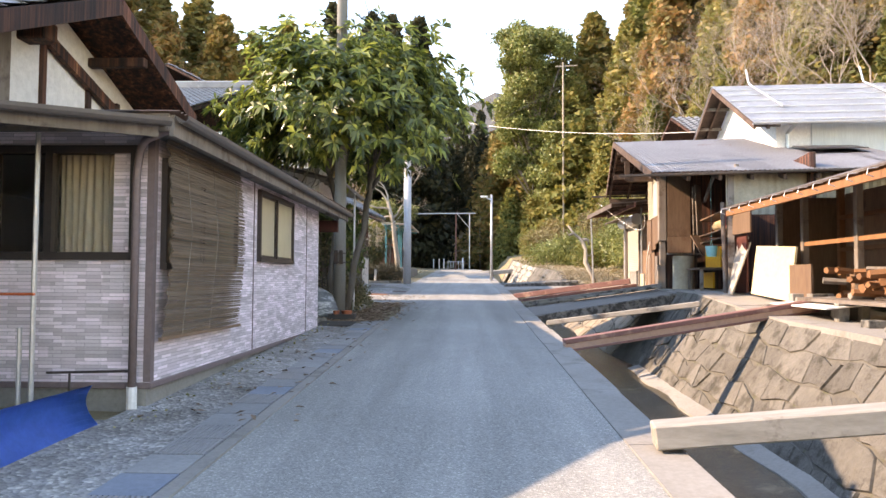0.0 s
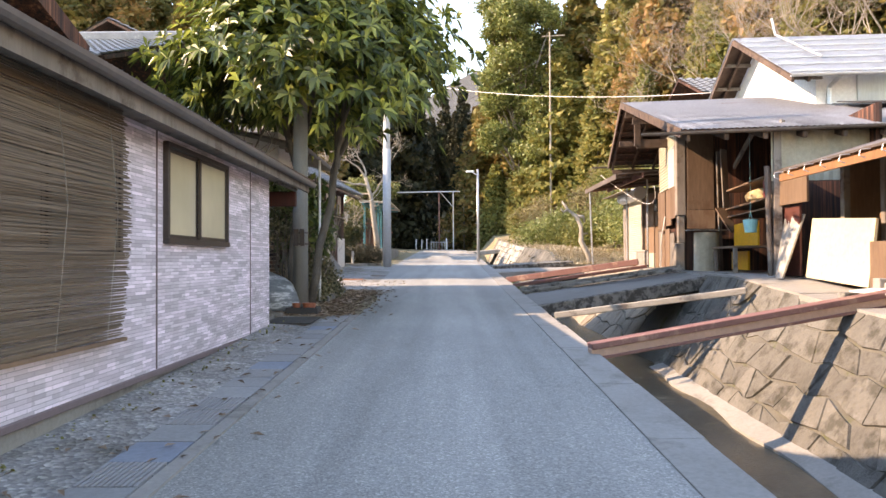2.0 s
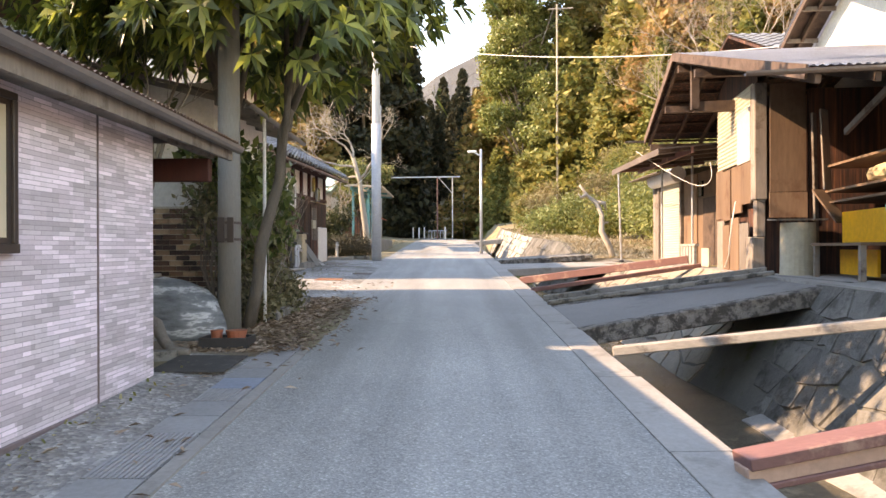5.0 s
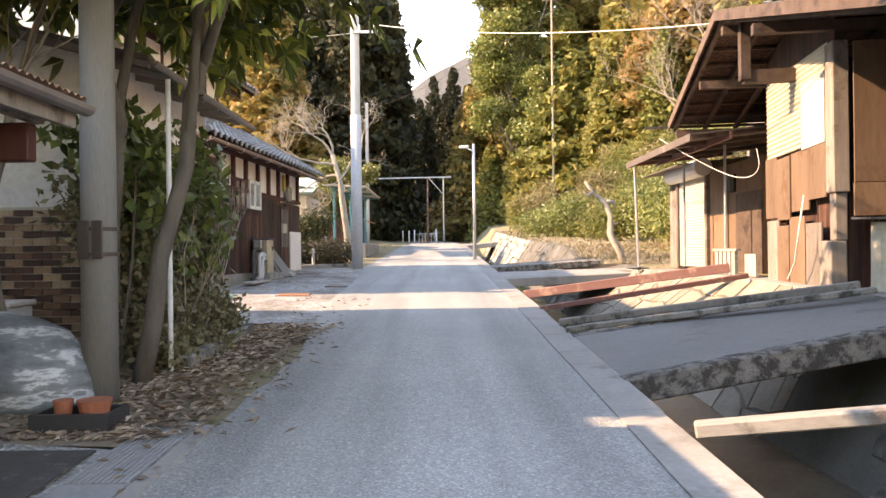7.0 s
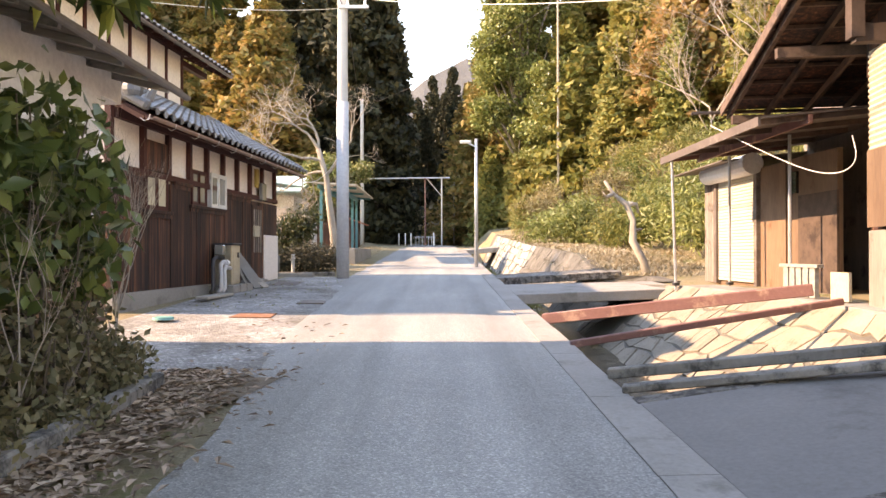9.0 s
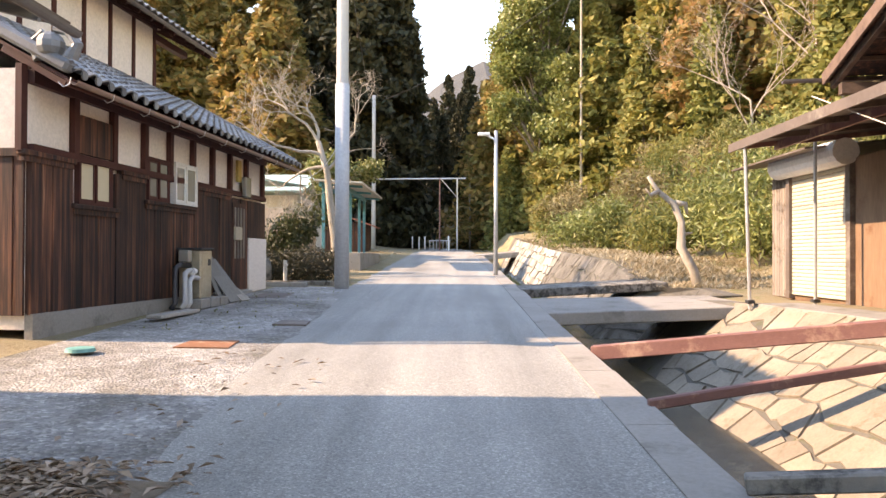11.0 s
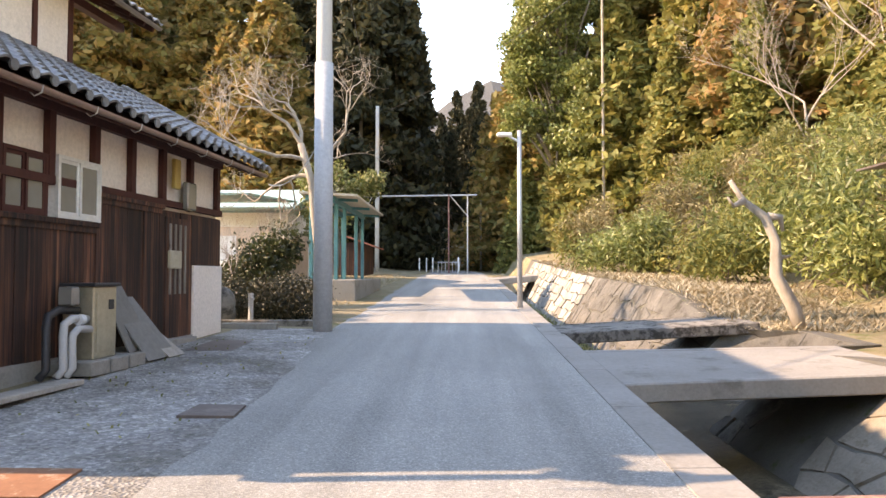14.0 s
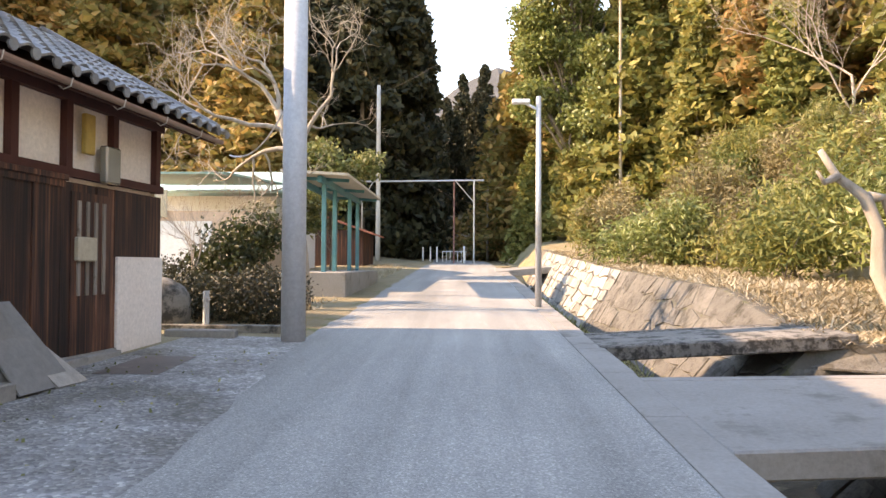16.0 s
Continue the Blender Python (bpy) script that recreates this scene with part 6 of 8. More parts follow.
def veined_rock():
    m, nt, b = node_mat("veined_blue_grey_rock")
    v = coords(nt, (1, 1, 1), (0.4, 0.7, 0.2))
    w = noise_tex(nt, coords(nt, (0.7, 1, 2.6), (0.5, 0.6, 0.2)), 2.6, 7, 0.65)
    c = ramp(nt, w, [(0.35, (0.08, 0.09, 0.095)), (0.54, (0.18, 0.20, 0.205)), (0.60, (0.52, 0.54, 0.54)), (0.66, (0.18, 0.20, 0.205))])
    g = noise_tex(nt, v, 18, 5)
    nt.links.new(mix(nt, c, ramp(nt, g, [(0.3, (0.7, 0.7, 0.7)), (0.7, (1, 1, 1))]), 0.7, "MULTIPLY"), b.inputs["Base Color"])
    b.inputs["Roughness"].default_value = 0.65
    bump(nt, b, g, 0.5, 0.02)
    return m


boulder("boulder", (-3.55, 15.6, 1.06), (0.95, 0.5, 0.5), 3, veined_rock(), "large blue-grey boulder with white veins beside the pole")
TERRA = surface("terracotta", (0.30, 0.09, 0.05), (0.42, 0.14, 0.08), 2, 20, 0.8, 0.1, 0.003)
tray = thing("planter_tray", "black plastic planter tray with terracotta pots beside the pole", "planter")
bm = B()
zt = zr(14.95)
for q in ((-2.72, -2.18, 14.78, 15.12, zt, zt + 0.02), (-2.72, -2.69, 14.78, 15.12, zt + 0.02, zt + 0.15), (-2.21, -2.18, 14.78, 15.12, zt + 0.02, zt + 0.15), (-2.69, -2.21, 14.78, 14.81, zt + 0.02, zt + 0.15), (-2.69, -2.21, 15.09, 15.12, zt + 0.02, zt + 0.15)):
    box(bm, *q)
part("tray", bm, BLACKPL, tray)
for x, r, lab in ((-2.35, 0.12, "terracotta bowl"), (-2.57, 0.07, "small clay pot")):
    bm = B()
    tube(bm, [(x, 14.95, zt + 0.02), (x, 14.95, zt + 0.16), (x, 14.95, zt + 0.22)], r * 0.7, r, 14)
    part("pot", bm, TERRA, tray, lab)
bm = B()
slab_poly(bm, [(-2.75, 13.55, zr(13.55) + 0.055), (-2.05, 13.55, zr(13.55) + 0.05), (-2.05, 14.35, zr(14.35) + 0.05), (-2.75, 14.35, zr(14.35) + 0.055)], 0.012)
single("rubber_mat", bm, surface("dusty_rubber", (0.035, 0.034, 0.032), (0.085, 0.08, 0.074), 3, 24, 0.85, 0.3, 0.004, spots=(0.16, 0.15, 0.13), spot_scale=6, spot_at=0.64), "flat black rubber mat strewn with dry leaves", "mat")
bm = B()
zw = zr(14.5)
tube(bm, [(-3.35, 14.75, zw + 0.42), (-3.12, 14.62, zw + 0.34), (-3.0, 14.55, zw + 0.16), (-2.86, 14.45, zw + 0.07), (-2.68, 14.38, zw + 0.06)], 0.075, 0.05, 9)
tube(bm, [(-3.3, 14.5, zw + 0.02), (-3.15, 14.58, zw + 0.22), (-3.1, 14.62, zw + 0.36)], 0.06, 0.05, 8)
for v in bm.verts:
    v.co += 0.02 * Vector((noise.noise(v.co * 9), noise.noise(v.co * 9 + Vector((3, 0, 0))), 0))
single("driftwood_root", bm, BARK, "gnarled grey tree root lying under the porch edge", "root", smooth=True)
bm = B()
slab_poly(bm, [(-3.6, 14.0, zr(14.0) + 0.10), (-2.78, 14.36, zr(14.36) + 0.10), (-2.78, 14.50, zr(14.5) + 0.10), (-3.6, 14.14, zr(14.14) + 0.10)], 0.12)
single("porch_kerb", bm, CONC_DARK, "low concrete kerb at the porch edge", "kerb", kind="structure")
# stone edging of the bed
edging = thing("bed_edging", "mossy concrete edging round the planting bed", "edging", kind="structure")
for p0, p1 in (((-2.44, 16.9), (-2.42, 18.0)), ((-2.42, 18.02), (-2.44, 19.3))):
    bm = B()
    beam(bm, (p0[0], p0[1], zr(p0[1]) + 0.05), (p1[0], p1[1], zr(p1[1]) + 0.05), 0.14, 0.22, 0, 0.02)
    part("edging_stone", bm, CONC_DARK, edging)
bed_soil = strip("bed_soil", lambda y: -3.7, lambda y: -1.75 - 0.35 * math.sin((y - 15) * 0.9), [14.5 + 0.25 * i for i in range(22)], lambda u, y: 0.07 * (1 - u) + 0.008, SOIL, "bare soil under fallen leaves in the planting bed", "soil", 6)


def litter(name, n, sampler, size, mat, label, seed):
    """Curled dry leaves lying on the ground, past counting."""
    rng = random.Random(seed)
    verts, faces = [], []
    for _ in range(n):
        x, y, z = sampler(rng)
        s = size * rng.uniform(0.6, 1.3)
        a = rng.uniform(0, 6.283)
        d = Vector((math.cos(a), math.sin(a), rng.uniform(-0.3, 0.3)))
        e = Vector((-math.sin(a), math.cos(a), rng.uniform(-0.3, 0.3))) * 0.38
        c = Vector((x, y, z + s * rng.uniform(0.1, 0.35)))
        i = len(verts)
        lift = Vector((0, 0, s * rng.uniform(0.1, 0.35)))
        verts += [tuple(c - d * s), tuple(c + e * s + lift), tuple(c + d * s), tuple(c - e * s + lift)]
        faces += [(i, i + 1, i + 2), (i, i + 2, i + 3)]
    return tagged(new(name, raw_mesh(name, verts, faces, mat)), label, "leaves", kind="stuff")


def bed_sample(r):
    y = r.uniform(14.6, 20.0)
    x = -2.3 + r.gauss(0, 0.36)
    return x, y, zr(y) + 0.03


litter("fallen_leaves", 4600, bed_sample, 0.052, DEADLEAF, "brown fallen loquat leaves along the bed edge", 4)
litter("fallen_leaves", 240, lambda r: (lambda y: (r.uniform(-2.6, -1.2), y, zr(y) + 0.02))(r.uniform(6, 24)), 0.05, DEADLEAF, "scattered dry leaves at the lane's edge", 8)
pipe = pole("white_pipe", -2.5, 16.75, 0.8, 2.9, 0.024, 0.024, WHITE, "white plastic pipe standing in the shrubs", "pipe")
# bare stems in front of the shrubs
bare_tree("bare_shrub", -2.75, 19.0, zr(19), 0.8, 0.014, 71, TWIG, "thin leafless shrub stems in the bed", 4, (0.1, 0, 1), 0.5, 3, 0.75, 0.5)
bare_tree("bare_shrub", -2.95, 19.5, zr(19), 0.9, 0.014, 72, TWIG, "thin leafless shrub stems in the bed", 4, (0.2, 0.1, 1), 0.5, 3, 0.75, 0.5)
bare_tree("bare_shrub", -2.7, 17.6, zr(17), 0.7, 0.012, 73, TWIG, "thin leafless shrub stems in the bed", 4, (0.2, -0.1, 1), 0.6, 3, 0.75, 0.5)

# pole 1 fittings
bm = B()
box(bm, -2.735, -2.65, 15.475, 15.50, 2.0, 2.30, 0.004)
box(bm, -2.62, -2.54, 15.475, 15.50, 2.0, 2.30, 0.004)
tube(bm, [(-2.64, 15.64, 2.22), (-2.64, 15.64, 2.25)], 0.147, sides=16)
tube(bm, [(-2.64, 15.64, 2.02), (-2.64, 15.64, 2.05)], 0.148, sides=16)
single("pole_band", bm, BROWN_TRIM, "dark plate band strapped round the pole", "band")

# ---------------------------------------------------------------- house front: blind, window, pipes, blue sheet
REED = surface("reed_blind", (0.10, 0.072, 0.05), (0.22, 0.165, 0.12), 3, 40, 0.85, 0.3, 0.004, stretch=(1, 1.5, 30), vary=0.3, island=True)
blind = thing("reed_blind", "weathered brown reed blind hung over the window", "blind")
bm = B()
rg = random.Random(15)
for k in range(200):
    z = 1.14 + k * 0.0094
    sag = 0.012 * math.sin(k * 0.4)
    y0, y1 = 6.42 + rg.uniform(-0.02, 0.03), 8.48 + rg.uniform(-0.04, 0.03)
    bulge = 0.07 * math.sin(math.pi * k / 200) + 0.05
    beam(bm, (-2.6 + bulge + sag, y0, z + rg.uniform(-0.006, 0.006)), (-2.6 + bulge + rg.uniform(-0.012, 0.012), y1, z + rg.uniform(-0.012, 0.012)), 0.008, 0.009)
b1 = part("reeds", bm, REED, blind)
b1["kind"] = "stuff"
bm = B()
beam(bm, (-2.54, 6.36, 1.13), (-2.53, 8.52, 1.12), 0.03, 0.03)
part("bottom_batten", bm, PLY, blind)
bm = B()
beam(bm, (-2.54, 6.4, 2.97), (-2.53, 8.5, 2.98), 0.03, 0.03)
part("top_batten", bm, WOOD_OLD, blind)
for y in (6.8, 7.5, 8.2):
    bm = B()
    tube(bm, [(-2.52, y, 2.98), (-2.44, y, 2.1), (-2.52, y, 1.13)], 0.002, sides=3)
    part("cord", bm, WOOD_GREY, blind)
CLEAR, _nt, _b = node_mat("clear_window_glass")
_b.inputs["Transmission Weight"].default_value = 1.0
_b.inputs["Roughness"].default_value = 0.02
fw = tagged(new("window_6"), "dark framed window with drawn cream curtain", "window", kind="structure")
bm = B()
for q in ((-5.6, -2.78, 1.83, 1.9), (-5.6, -2.78, 2.79, 2.86), (-2.84, -2.78, 1.9, 2.79), (-3.62, -3.55, 1.9, 2.79), (-4.15, -4.08, 1.9, 2.79), (-5.6, -5.54, 1.9, 2.79)):
    box(bm, q[0], q[1], H0 - 0.03, H0 + 0.08, q[2], q[3])
part("window_frame", bm, BROWN_TRIM, fw)
for a, b in ((-3.55, -2.84), (-4.08, -3.62), (-5.54, -4.15)):
    bm = B()
    box(bm, a, b, H0 + 0.03, H0 + 0.036, 1.9, 2.79)
    part("pane", bm, CLEAR, fw).visible_shadow = False
bm = B()
n = 60
xs = [-3.55 + 0.6 * i / n for i in range(n + 1)]
t = [bm.verts.new((x, H0 + 0.12 + 0.022 * math.sin(i * 0.9) + 0.01 * math.sin(i * 0.37), 2.8)) for i, x in enumerate(xs)]
u = [bm.verts.new((x + 0.02 * math.sin(i * 0.2), H0 + 0.12 + 0.03 * math.sin(i * 0.9 + 0.3), 1.88)) for i, x in enumerate(xs)]
for i in range(n):
    bm.faces.new((t[i], t[i + 1], u[i + 1], u[i]))
single("curtain", bm, CURTAIN, "pleated cream curtain behind the window", "curtain", smooth=True)
dp = thing("downpipe", "mauve rain downpipe at the house corner with white foot", "downpipe")
bm = B()
tube(bm, [(-2.34, 6.0, 2.93), (-2.6, 6.12, 2.86), (-2.72, 6.28, 2.8), (-2.75, 6.29, 2.6), (-2.75, 6.29, 0.7)], 0.035, sides=10)
part("pipe", bm, MAUVE_TRIM, dp, smooth=True)
bm = B()
tube(bm, [(-2.75, 6.29, 0.72), (-2.75, 6.29, 0.45)], 0.045, sides=10)
part("foot", bm, WHITE, dp, "white pipe foot")
pr = thing("porch_canopy", "low brown porch canopy with a metal edge on a thin post", "canopy")
bm = B()
slab_poly(bm, [(-9, 1.3, 2.84), (EX - 0.12, 5.86, 2.98), (EX - 0.12, 6.35, 3.04), (-9, 6.35, 3.04)], 0.05)
part("canopy_sheet", bm, TIN_OLD, pr)
bm = B()
half_gutter(bm, (EX - 0.02, 5.80, 2.97), (-9, 1.22, 2.83), 0.06)
part("rain_gutter", bm, GUTTER, pr)
bm = B()
beam(bm, (EX - 0.16, 5.87, 2.90), (-9, 1.36, 2.76), 0.03, 0.13)
part("fascia", bm, WOOD_OLD, pr)
bm = B()
tube(bm, [(-3.47, 6.0, 0.4), (-3.47, 6.0, 2.9)], 0.022, sides=8)
part("post", bm, GALV, pr)
bm = B()
tube(bm, [(-3.58, 6.0, 0.4), (-3.58, 6.0, 1.25)], 0.02, sides=8)
part("short_post", bm, GALV, pr)
bm = B()
tube(bm, [(-3.45, 5.98, 1.53), (-5.2, 5.9, 1.53)], 0.012, sides=6)
single("orange_rod", bm, surface("orange_paint", (0.55, 0.10, 0.03), (0.65, 0.14, 0.05), 1, 10, 0.5, 0.02, 0.001), "orange marker rod tied to the post", "rod")
bm = B()
tube(bm, [(-3.4, 6.1, 0.86), (-2.7, 6.1, 0.88)], 0.012, sides=6)
tube(bm, [(-3.2, 6.1, 0.4), (-3.2, 6.1, 0.87)], 0.01, sides=6)
single("low_rail", bm, BROWN_TRIM, "low dark metal rail at the wall foot", "rail")
# curved blue sheet (a plough blade) lying on the gravel
bm = B()
c0, c1 = Vector((-2.64, 5.70, 0.43)), Vector((-2.80, 3.65, 0.40))
lay = (c1 - c0).normalized()
nrm = Vector((-lay.y, lay.x, 0))
prof = [(-0.17 * math.sin(2.5 * k / 12) - 0.05 * k / 12, 0.39 * k / 12) for k in range(13)]
rows = [[bm.verts.new(c0.lerp(c1, t) + nrm * a + Vector((0, 0, z))) for a, z in prof] for t in (0, 0.25, 0.5, 0.75, 1)]
for r, q in zip(rows, rows[1:]):
    for i in range(12):
        bm.faces.new((r[i], r[i + 1], q[i + 1], q[i]))
bmesh.ops.solidify(bm, geom=list(bm.faces), thickness=0.015)
single("plough_blade", bm, BLUE, "curved bright blue plastic snow blade on the gravel", "snow plough", smooth=True)
bm = B()
for q in ((-3.75, -3.68, 5.5, 5.57, 0.4, 1.0), (-4.3, -4.23, 5.5, 5.57, 0.4, 1.0), (-4.23, -3.75, 5.5, 5.57, 0.93, 1.0), (-4.23, -3.75, 5.5, 5.57, 0.6, 0.66)):
    box(bm, *q, 0.01)
single("blue_frame", bm, BLUE, "blue plastic crate frame under the porch", "crate")

# ---------------------------------------------------------------- gear by the timber house
boxu = thing("boiler_unit", "stainless boiler cabinet with lagged grey pipes on blocks", "boiler")
M3 = M2 @ pose(0.30, -4.25, 0)
SHEET = surface("dull_grey_sheet", (0.15, 0.15, 0.14), (0.24, 0.235, 0.22), 1.2, 14, 0.6, 0.1, 0.003, metal=0.2)
STEEL = surface("stained_steel_cabinet", (0.36, 0.33, 0.24), (0.52, 0.48, 0.38), 1.2, 12, 0.35, 0.05, 0.002, metal=0.6)
boxu.matrix_world = M3


def pb(name, bm, mat, parent, label="", smooth=False):
    ob = link_mesh(name, bm, mat, smooth)
    ob.parent = parent
    return tagged(ob, label)


bm = B()
box(bm, -0.2, 0.2, -0.22, 0.25, 1.5, 2.36, 0.015)
pb("cabinet", bm, STEEL, boxu)
bm = B()
box(bm, -0.23, 0.24, -0.25, 0.28, 2.36, 2.40, 0.01)
pb("lid", bm, BLACKPL, boxu, "dark lid")
bm = B()
box(bm, 0.2, 0.212, -0.17, 0.2, 1.58, 2.28, 0.003)
pb("door", bm, STEEL, boxu)
bm = B()
box(bm, 0.212, 0.222, 0.06, 0.16, 2.08, 2.2, 0.003)
pb("vent_plate", bm, BLACKPL, boxu, "small dark vent plate")
for u, z, out in ((0.12, 1.98, 0.46), (0.0, 2.08, 0.58), (0.16, 1.86, 0.36)):
    bm = B()
    tube(bm, [(u, -0.22, z), (u, -0.22 - out * 0.6, z + 0.02), (u, -0.22 - out * 0.9, z - 0.04), (u + 0.02, -0.22 - out, z - 0.16), (u + 0.03, -0.22 - out, 1.45), (u, -0.3 - out, 1.36)], 0.045, sides=10)
    pb("lagged_pipe", bm, POLE_CONC if u > 0.05 else BLACKPL, boxu, smooth=True)
bm = B()
tube(bm, [(0.14, -0.34, 1.98), (0.14, -0.42, 1.98)], 0.062, sides=12)
pb("pipe_cap", bm, WHITE, boxu, "white pipe cap")
bm = B()
box(bm, -0.1, 0.1, -0.46, -0.32, 2.14, 2.36, 0.02)
pb("valve_box", bm, GREYGLASS, boxu)
for k in range(3):
    bm = B()
    box(bm, -0.3, 0.32, -0.42 + k * 0.4, -0.06 + k * 0.4, 1.33, 1.5, 0.012)
    o = tagged(link_mesh("concrete_block", bm, CONCRETE), "grey hollow concrete block under the boiler", "block", "blocks under the boiler")
    o.matrix_world = M3
for nm, y0, y1, h, t, lab, mt in (("metal_panel", -3.78, -3.3, 2.38, 0.55, "dull steel panel leaning against the boards", SHEET), ("metal_panel", -3.62, -3.0, 2.2, 0.66, "grey sheet leaning against the boards", SHEET), ("board", -3.15, -2.85, 1.95, 0.7, "narrow board leaning against the wall", WOOD_GREY)):
    bm = B()
    slab_poly(bm, [(t, y0 + 0.1, 1.38), (t, y1 + 0.25, 1.38), (0.12, y1, h), (0.12, y0, h)], 0.02)
    o = tagged(link_mesh(nm, bm, mt), lab, "panel")
    o.matrix_world = M2
bm = B()
box(bm, 0.5, 0.75, -6.3, -5.0, 1.3, 1.36, 0.01)
o = tagged(link_mesh("timber_plank", bm, WOOD_GREY), "grey plank lying on the gravel", "plank")
o.matrix_world = M2
bm = B()
box(bm, 0.03, 0.1, -1.9, -1.55, 2.6, 2.88, 0.015)
o = tagged(link_mesh("mailbox", bm, BEIGE_TIN), "cream metal mailbox on the door", "mailbox")
o.matrix_world = M2
bm = B()
box(bm, 0.03, 0.14, -1.45, -1.15, 3.55, 4.0, 0.02)
o = tagged(link_mesh("meter_box", bm, GREYGLASS), "grey electricity meter under the eave", "meter")
o.matrix_world = M2
bm = B()
box(bm, 0.03, 0.1, -1.8, -1.62, 3.85, 4.32, 0.01)
o = tagged(link_mesh("wooden_sign", bm, surface("ochre_board", (0.40, 0.26, 0.07), (0.50, 0.34, 0.11), 1, 12, 0.6, 0.05, 0.002)), "small ochre wooden sign on the plaster", "sign")
o.matrix_world = M2
RUSTPLATE = surface("rusty_plate", (0.20, 0.085, 0.045), (0.33, 0.15, 0.085), 2, 20, 0.85, 0.3, 0.004, spots=(0.40, 0.30, 0.22), spot_scale=6, spot_at=0.62)
for x0, x1, y0, y1, mt, lab in ((-3.25, -2.6, 24.2, 24.8, RUSTPLATE, "rusty orange plate lying on the gravel"), (-2.6, -2.1, 26.3, 26.8, TIN_OLD, "dark iron cover in the gravel"), (-4.15, -3.45, 30.4, 31.6, TIN_OLD, "brown steel sheet in front of the door")):
    bm = B()
    slab_poly(bm, [(x0, y0, zr(y0) + 0.034), (x1, y0 + 0.05, zr(y0) + 0.022), (x1 - 0.03, y1, zr(y1) + 0.022), (x0 + 0.04, y1 - 0.04, zr(y1) + 0.034)], 0.03)
    single("ground_plate", bm, mt, lab, "plate")
bm = B()
tube(bm, [(-4.1, 23.7, zr(23.7) + 0.06), (-4.1, 23.7, zr(23.7) + 0.1)], 0.16, 0.15, 18)
single("green_cover", bm, surface("green_plastic", (0.10, 0.32, 0.30), (0.14, 0.40, 0.37), 1, 10, 0.5, 0.02, 0.001), "round green plastic drain cover in the gravel", "cover")

# ---------------------------------------------------------------- storage bay of the tall shed
def in_shed(ob):
    ob.matrix_world = MS
    return ob


for q in ((2.5, 2.6, -3.3, 1.0, PZ, 4.3), (0.92, 2.5, 1.0, 1.08, PZ, 4.6), (1.15, 2.5, -3.36, -3.3, PZ, 3.02)):
    bm = B()
    box(bm, *q)
    ps("bay_wall", bm, WOOD_DARK)
bm = B()
box(bm, 0.92, 1.04, -3.25, -3.12, PZ, 3.9)
ps("bay_post", bm, WOOD_OLD)
for u0, v0, w, d in ((0.95, 0.72, 0.10, 0.04), (1.0, 0.42, 0.20, 0.03), (1.3, -2.62, 0.16, 0.05), (1.22, -2.9, 0.10, 0.05)):
    bm = B()
    beam(bm, (u0, v0, PZ if w < 0.2 else 2.85), (u0 - 0.04, v0 + 0.05, 4.15), w, d, 0, 0.006)
    ps("loose_post", bm, WOOD_OLD)
bm = B()
beam(bm, (0.88, 0.5, 2.85), (1.1, 0.1, 2.3), 0.26, 0.03, 0, 0.004)
ps("leaning_offcut", bm, PLY)
for z in (2.62, 2.8, 3.2):
    bm = B()
    box(bm, 1.0, 2.3, -2.75, 0.6, z, z + 0.035)
    ps("shelf", bm, PLY)
bm = B()
beam(bm, (0.8, -2.6, 4.05), (1.0, -0.3, 3.66), 0.05, 0.09)
ps("brace", bm, WOOD_OLD)
bm = B()
slab_poly(bm, [(0.22, 0.38, 2.38), (0.22, 0.93, 2.40), (1.0, 0.93, 2.40), (1.0, 0.38, 2.38)], 0.03)
ps("ledge", bm, WOOD_OLD)
bm = B()
tube(bm, [(0.62, 0.64, PZ), (0.62, 0.64, PZ + 0.1), (0.62, 0.64, PZ + 0.7), (0.62, 0.64, PZ + 0.86)], 0.28, 0.265, 24)
in_shed(single("storage_drum", bm, surface("beige_drum", (0.34, 0.30, 0.22), (0.44, 0.40, 0.31), 1, 12, 0.7, 0.1, 0.004), "tall beige drum under the plywood ledge", "drum", smooth=False))
YEL = surface("yellow_paint", (0.68, 0.29, 0.012), (0.78, 0.37, 0.02), 1.2, 14, 0.5, 0.05, 0.002)
bm = B()
box(bm, 1.05, 1.09, -1.75, -0.02, 1.985, 2.46, 0.006)
in_shed(single("yellow_board", bm, YEL, "bright yellow board standing on the bench", "board"))
bench = thing("work_bench", "rough brown timber bench in the storage bay", "bench")
bench.matrix_world = MS
bm = B()
box(bm, 0.6, 1.25, -1.8, 0.0, 1.94, 1.98)
pb("bench_top", bm, PLY, bench)
for v0 in (-1.75, -0.12):
    bm = B()
    box(bm, 0.62, 0.69, v0, v0 + 0.08, PZ, 1.94)
    pb("leg", bm, WOOD_OLD, bench)
bm = B()
box(bm, 0.95, 0.99, -1.45, -0.2, PZ + 0.05, 1.88)
pb("lower_board", bm, YEL, bench, "yellow lower board")
bm = B()
tube(bm, [(0.72, -2.53, 2.2), (0.72, -2.53, 2.43)], 0.1, 0.13, 16)
tube(bm, [(0.72, -2.66, 2.42), (0.72, -2.53, 2.56), (0.72, -2.40, 2.42)], 0.006, sides=4)
tube(bm, [(0.72, -2.53, 2.55), (0.72, -2.53, 3.9)], 0.004, sides=4)
in_shed(single("bucket", bm, surface("aqua_plastic", (0.16, 0.50, 0.52), (0.22, 0.58, 0.60), 1, 10, 0.4, 0.02, 0.001), "pale aqua plastic bucket hanging on a cord", "bucket"))
bm = B()
bmesh.ops.create_icosphere(bm, subdivisions=2, radius=1)
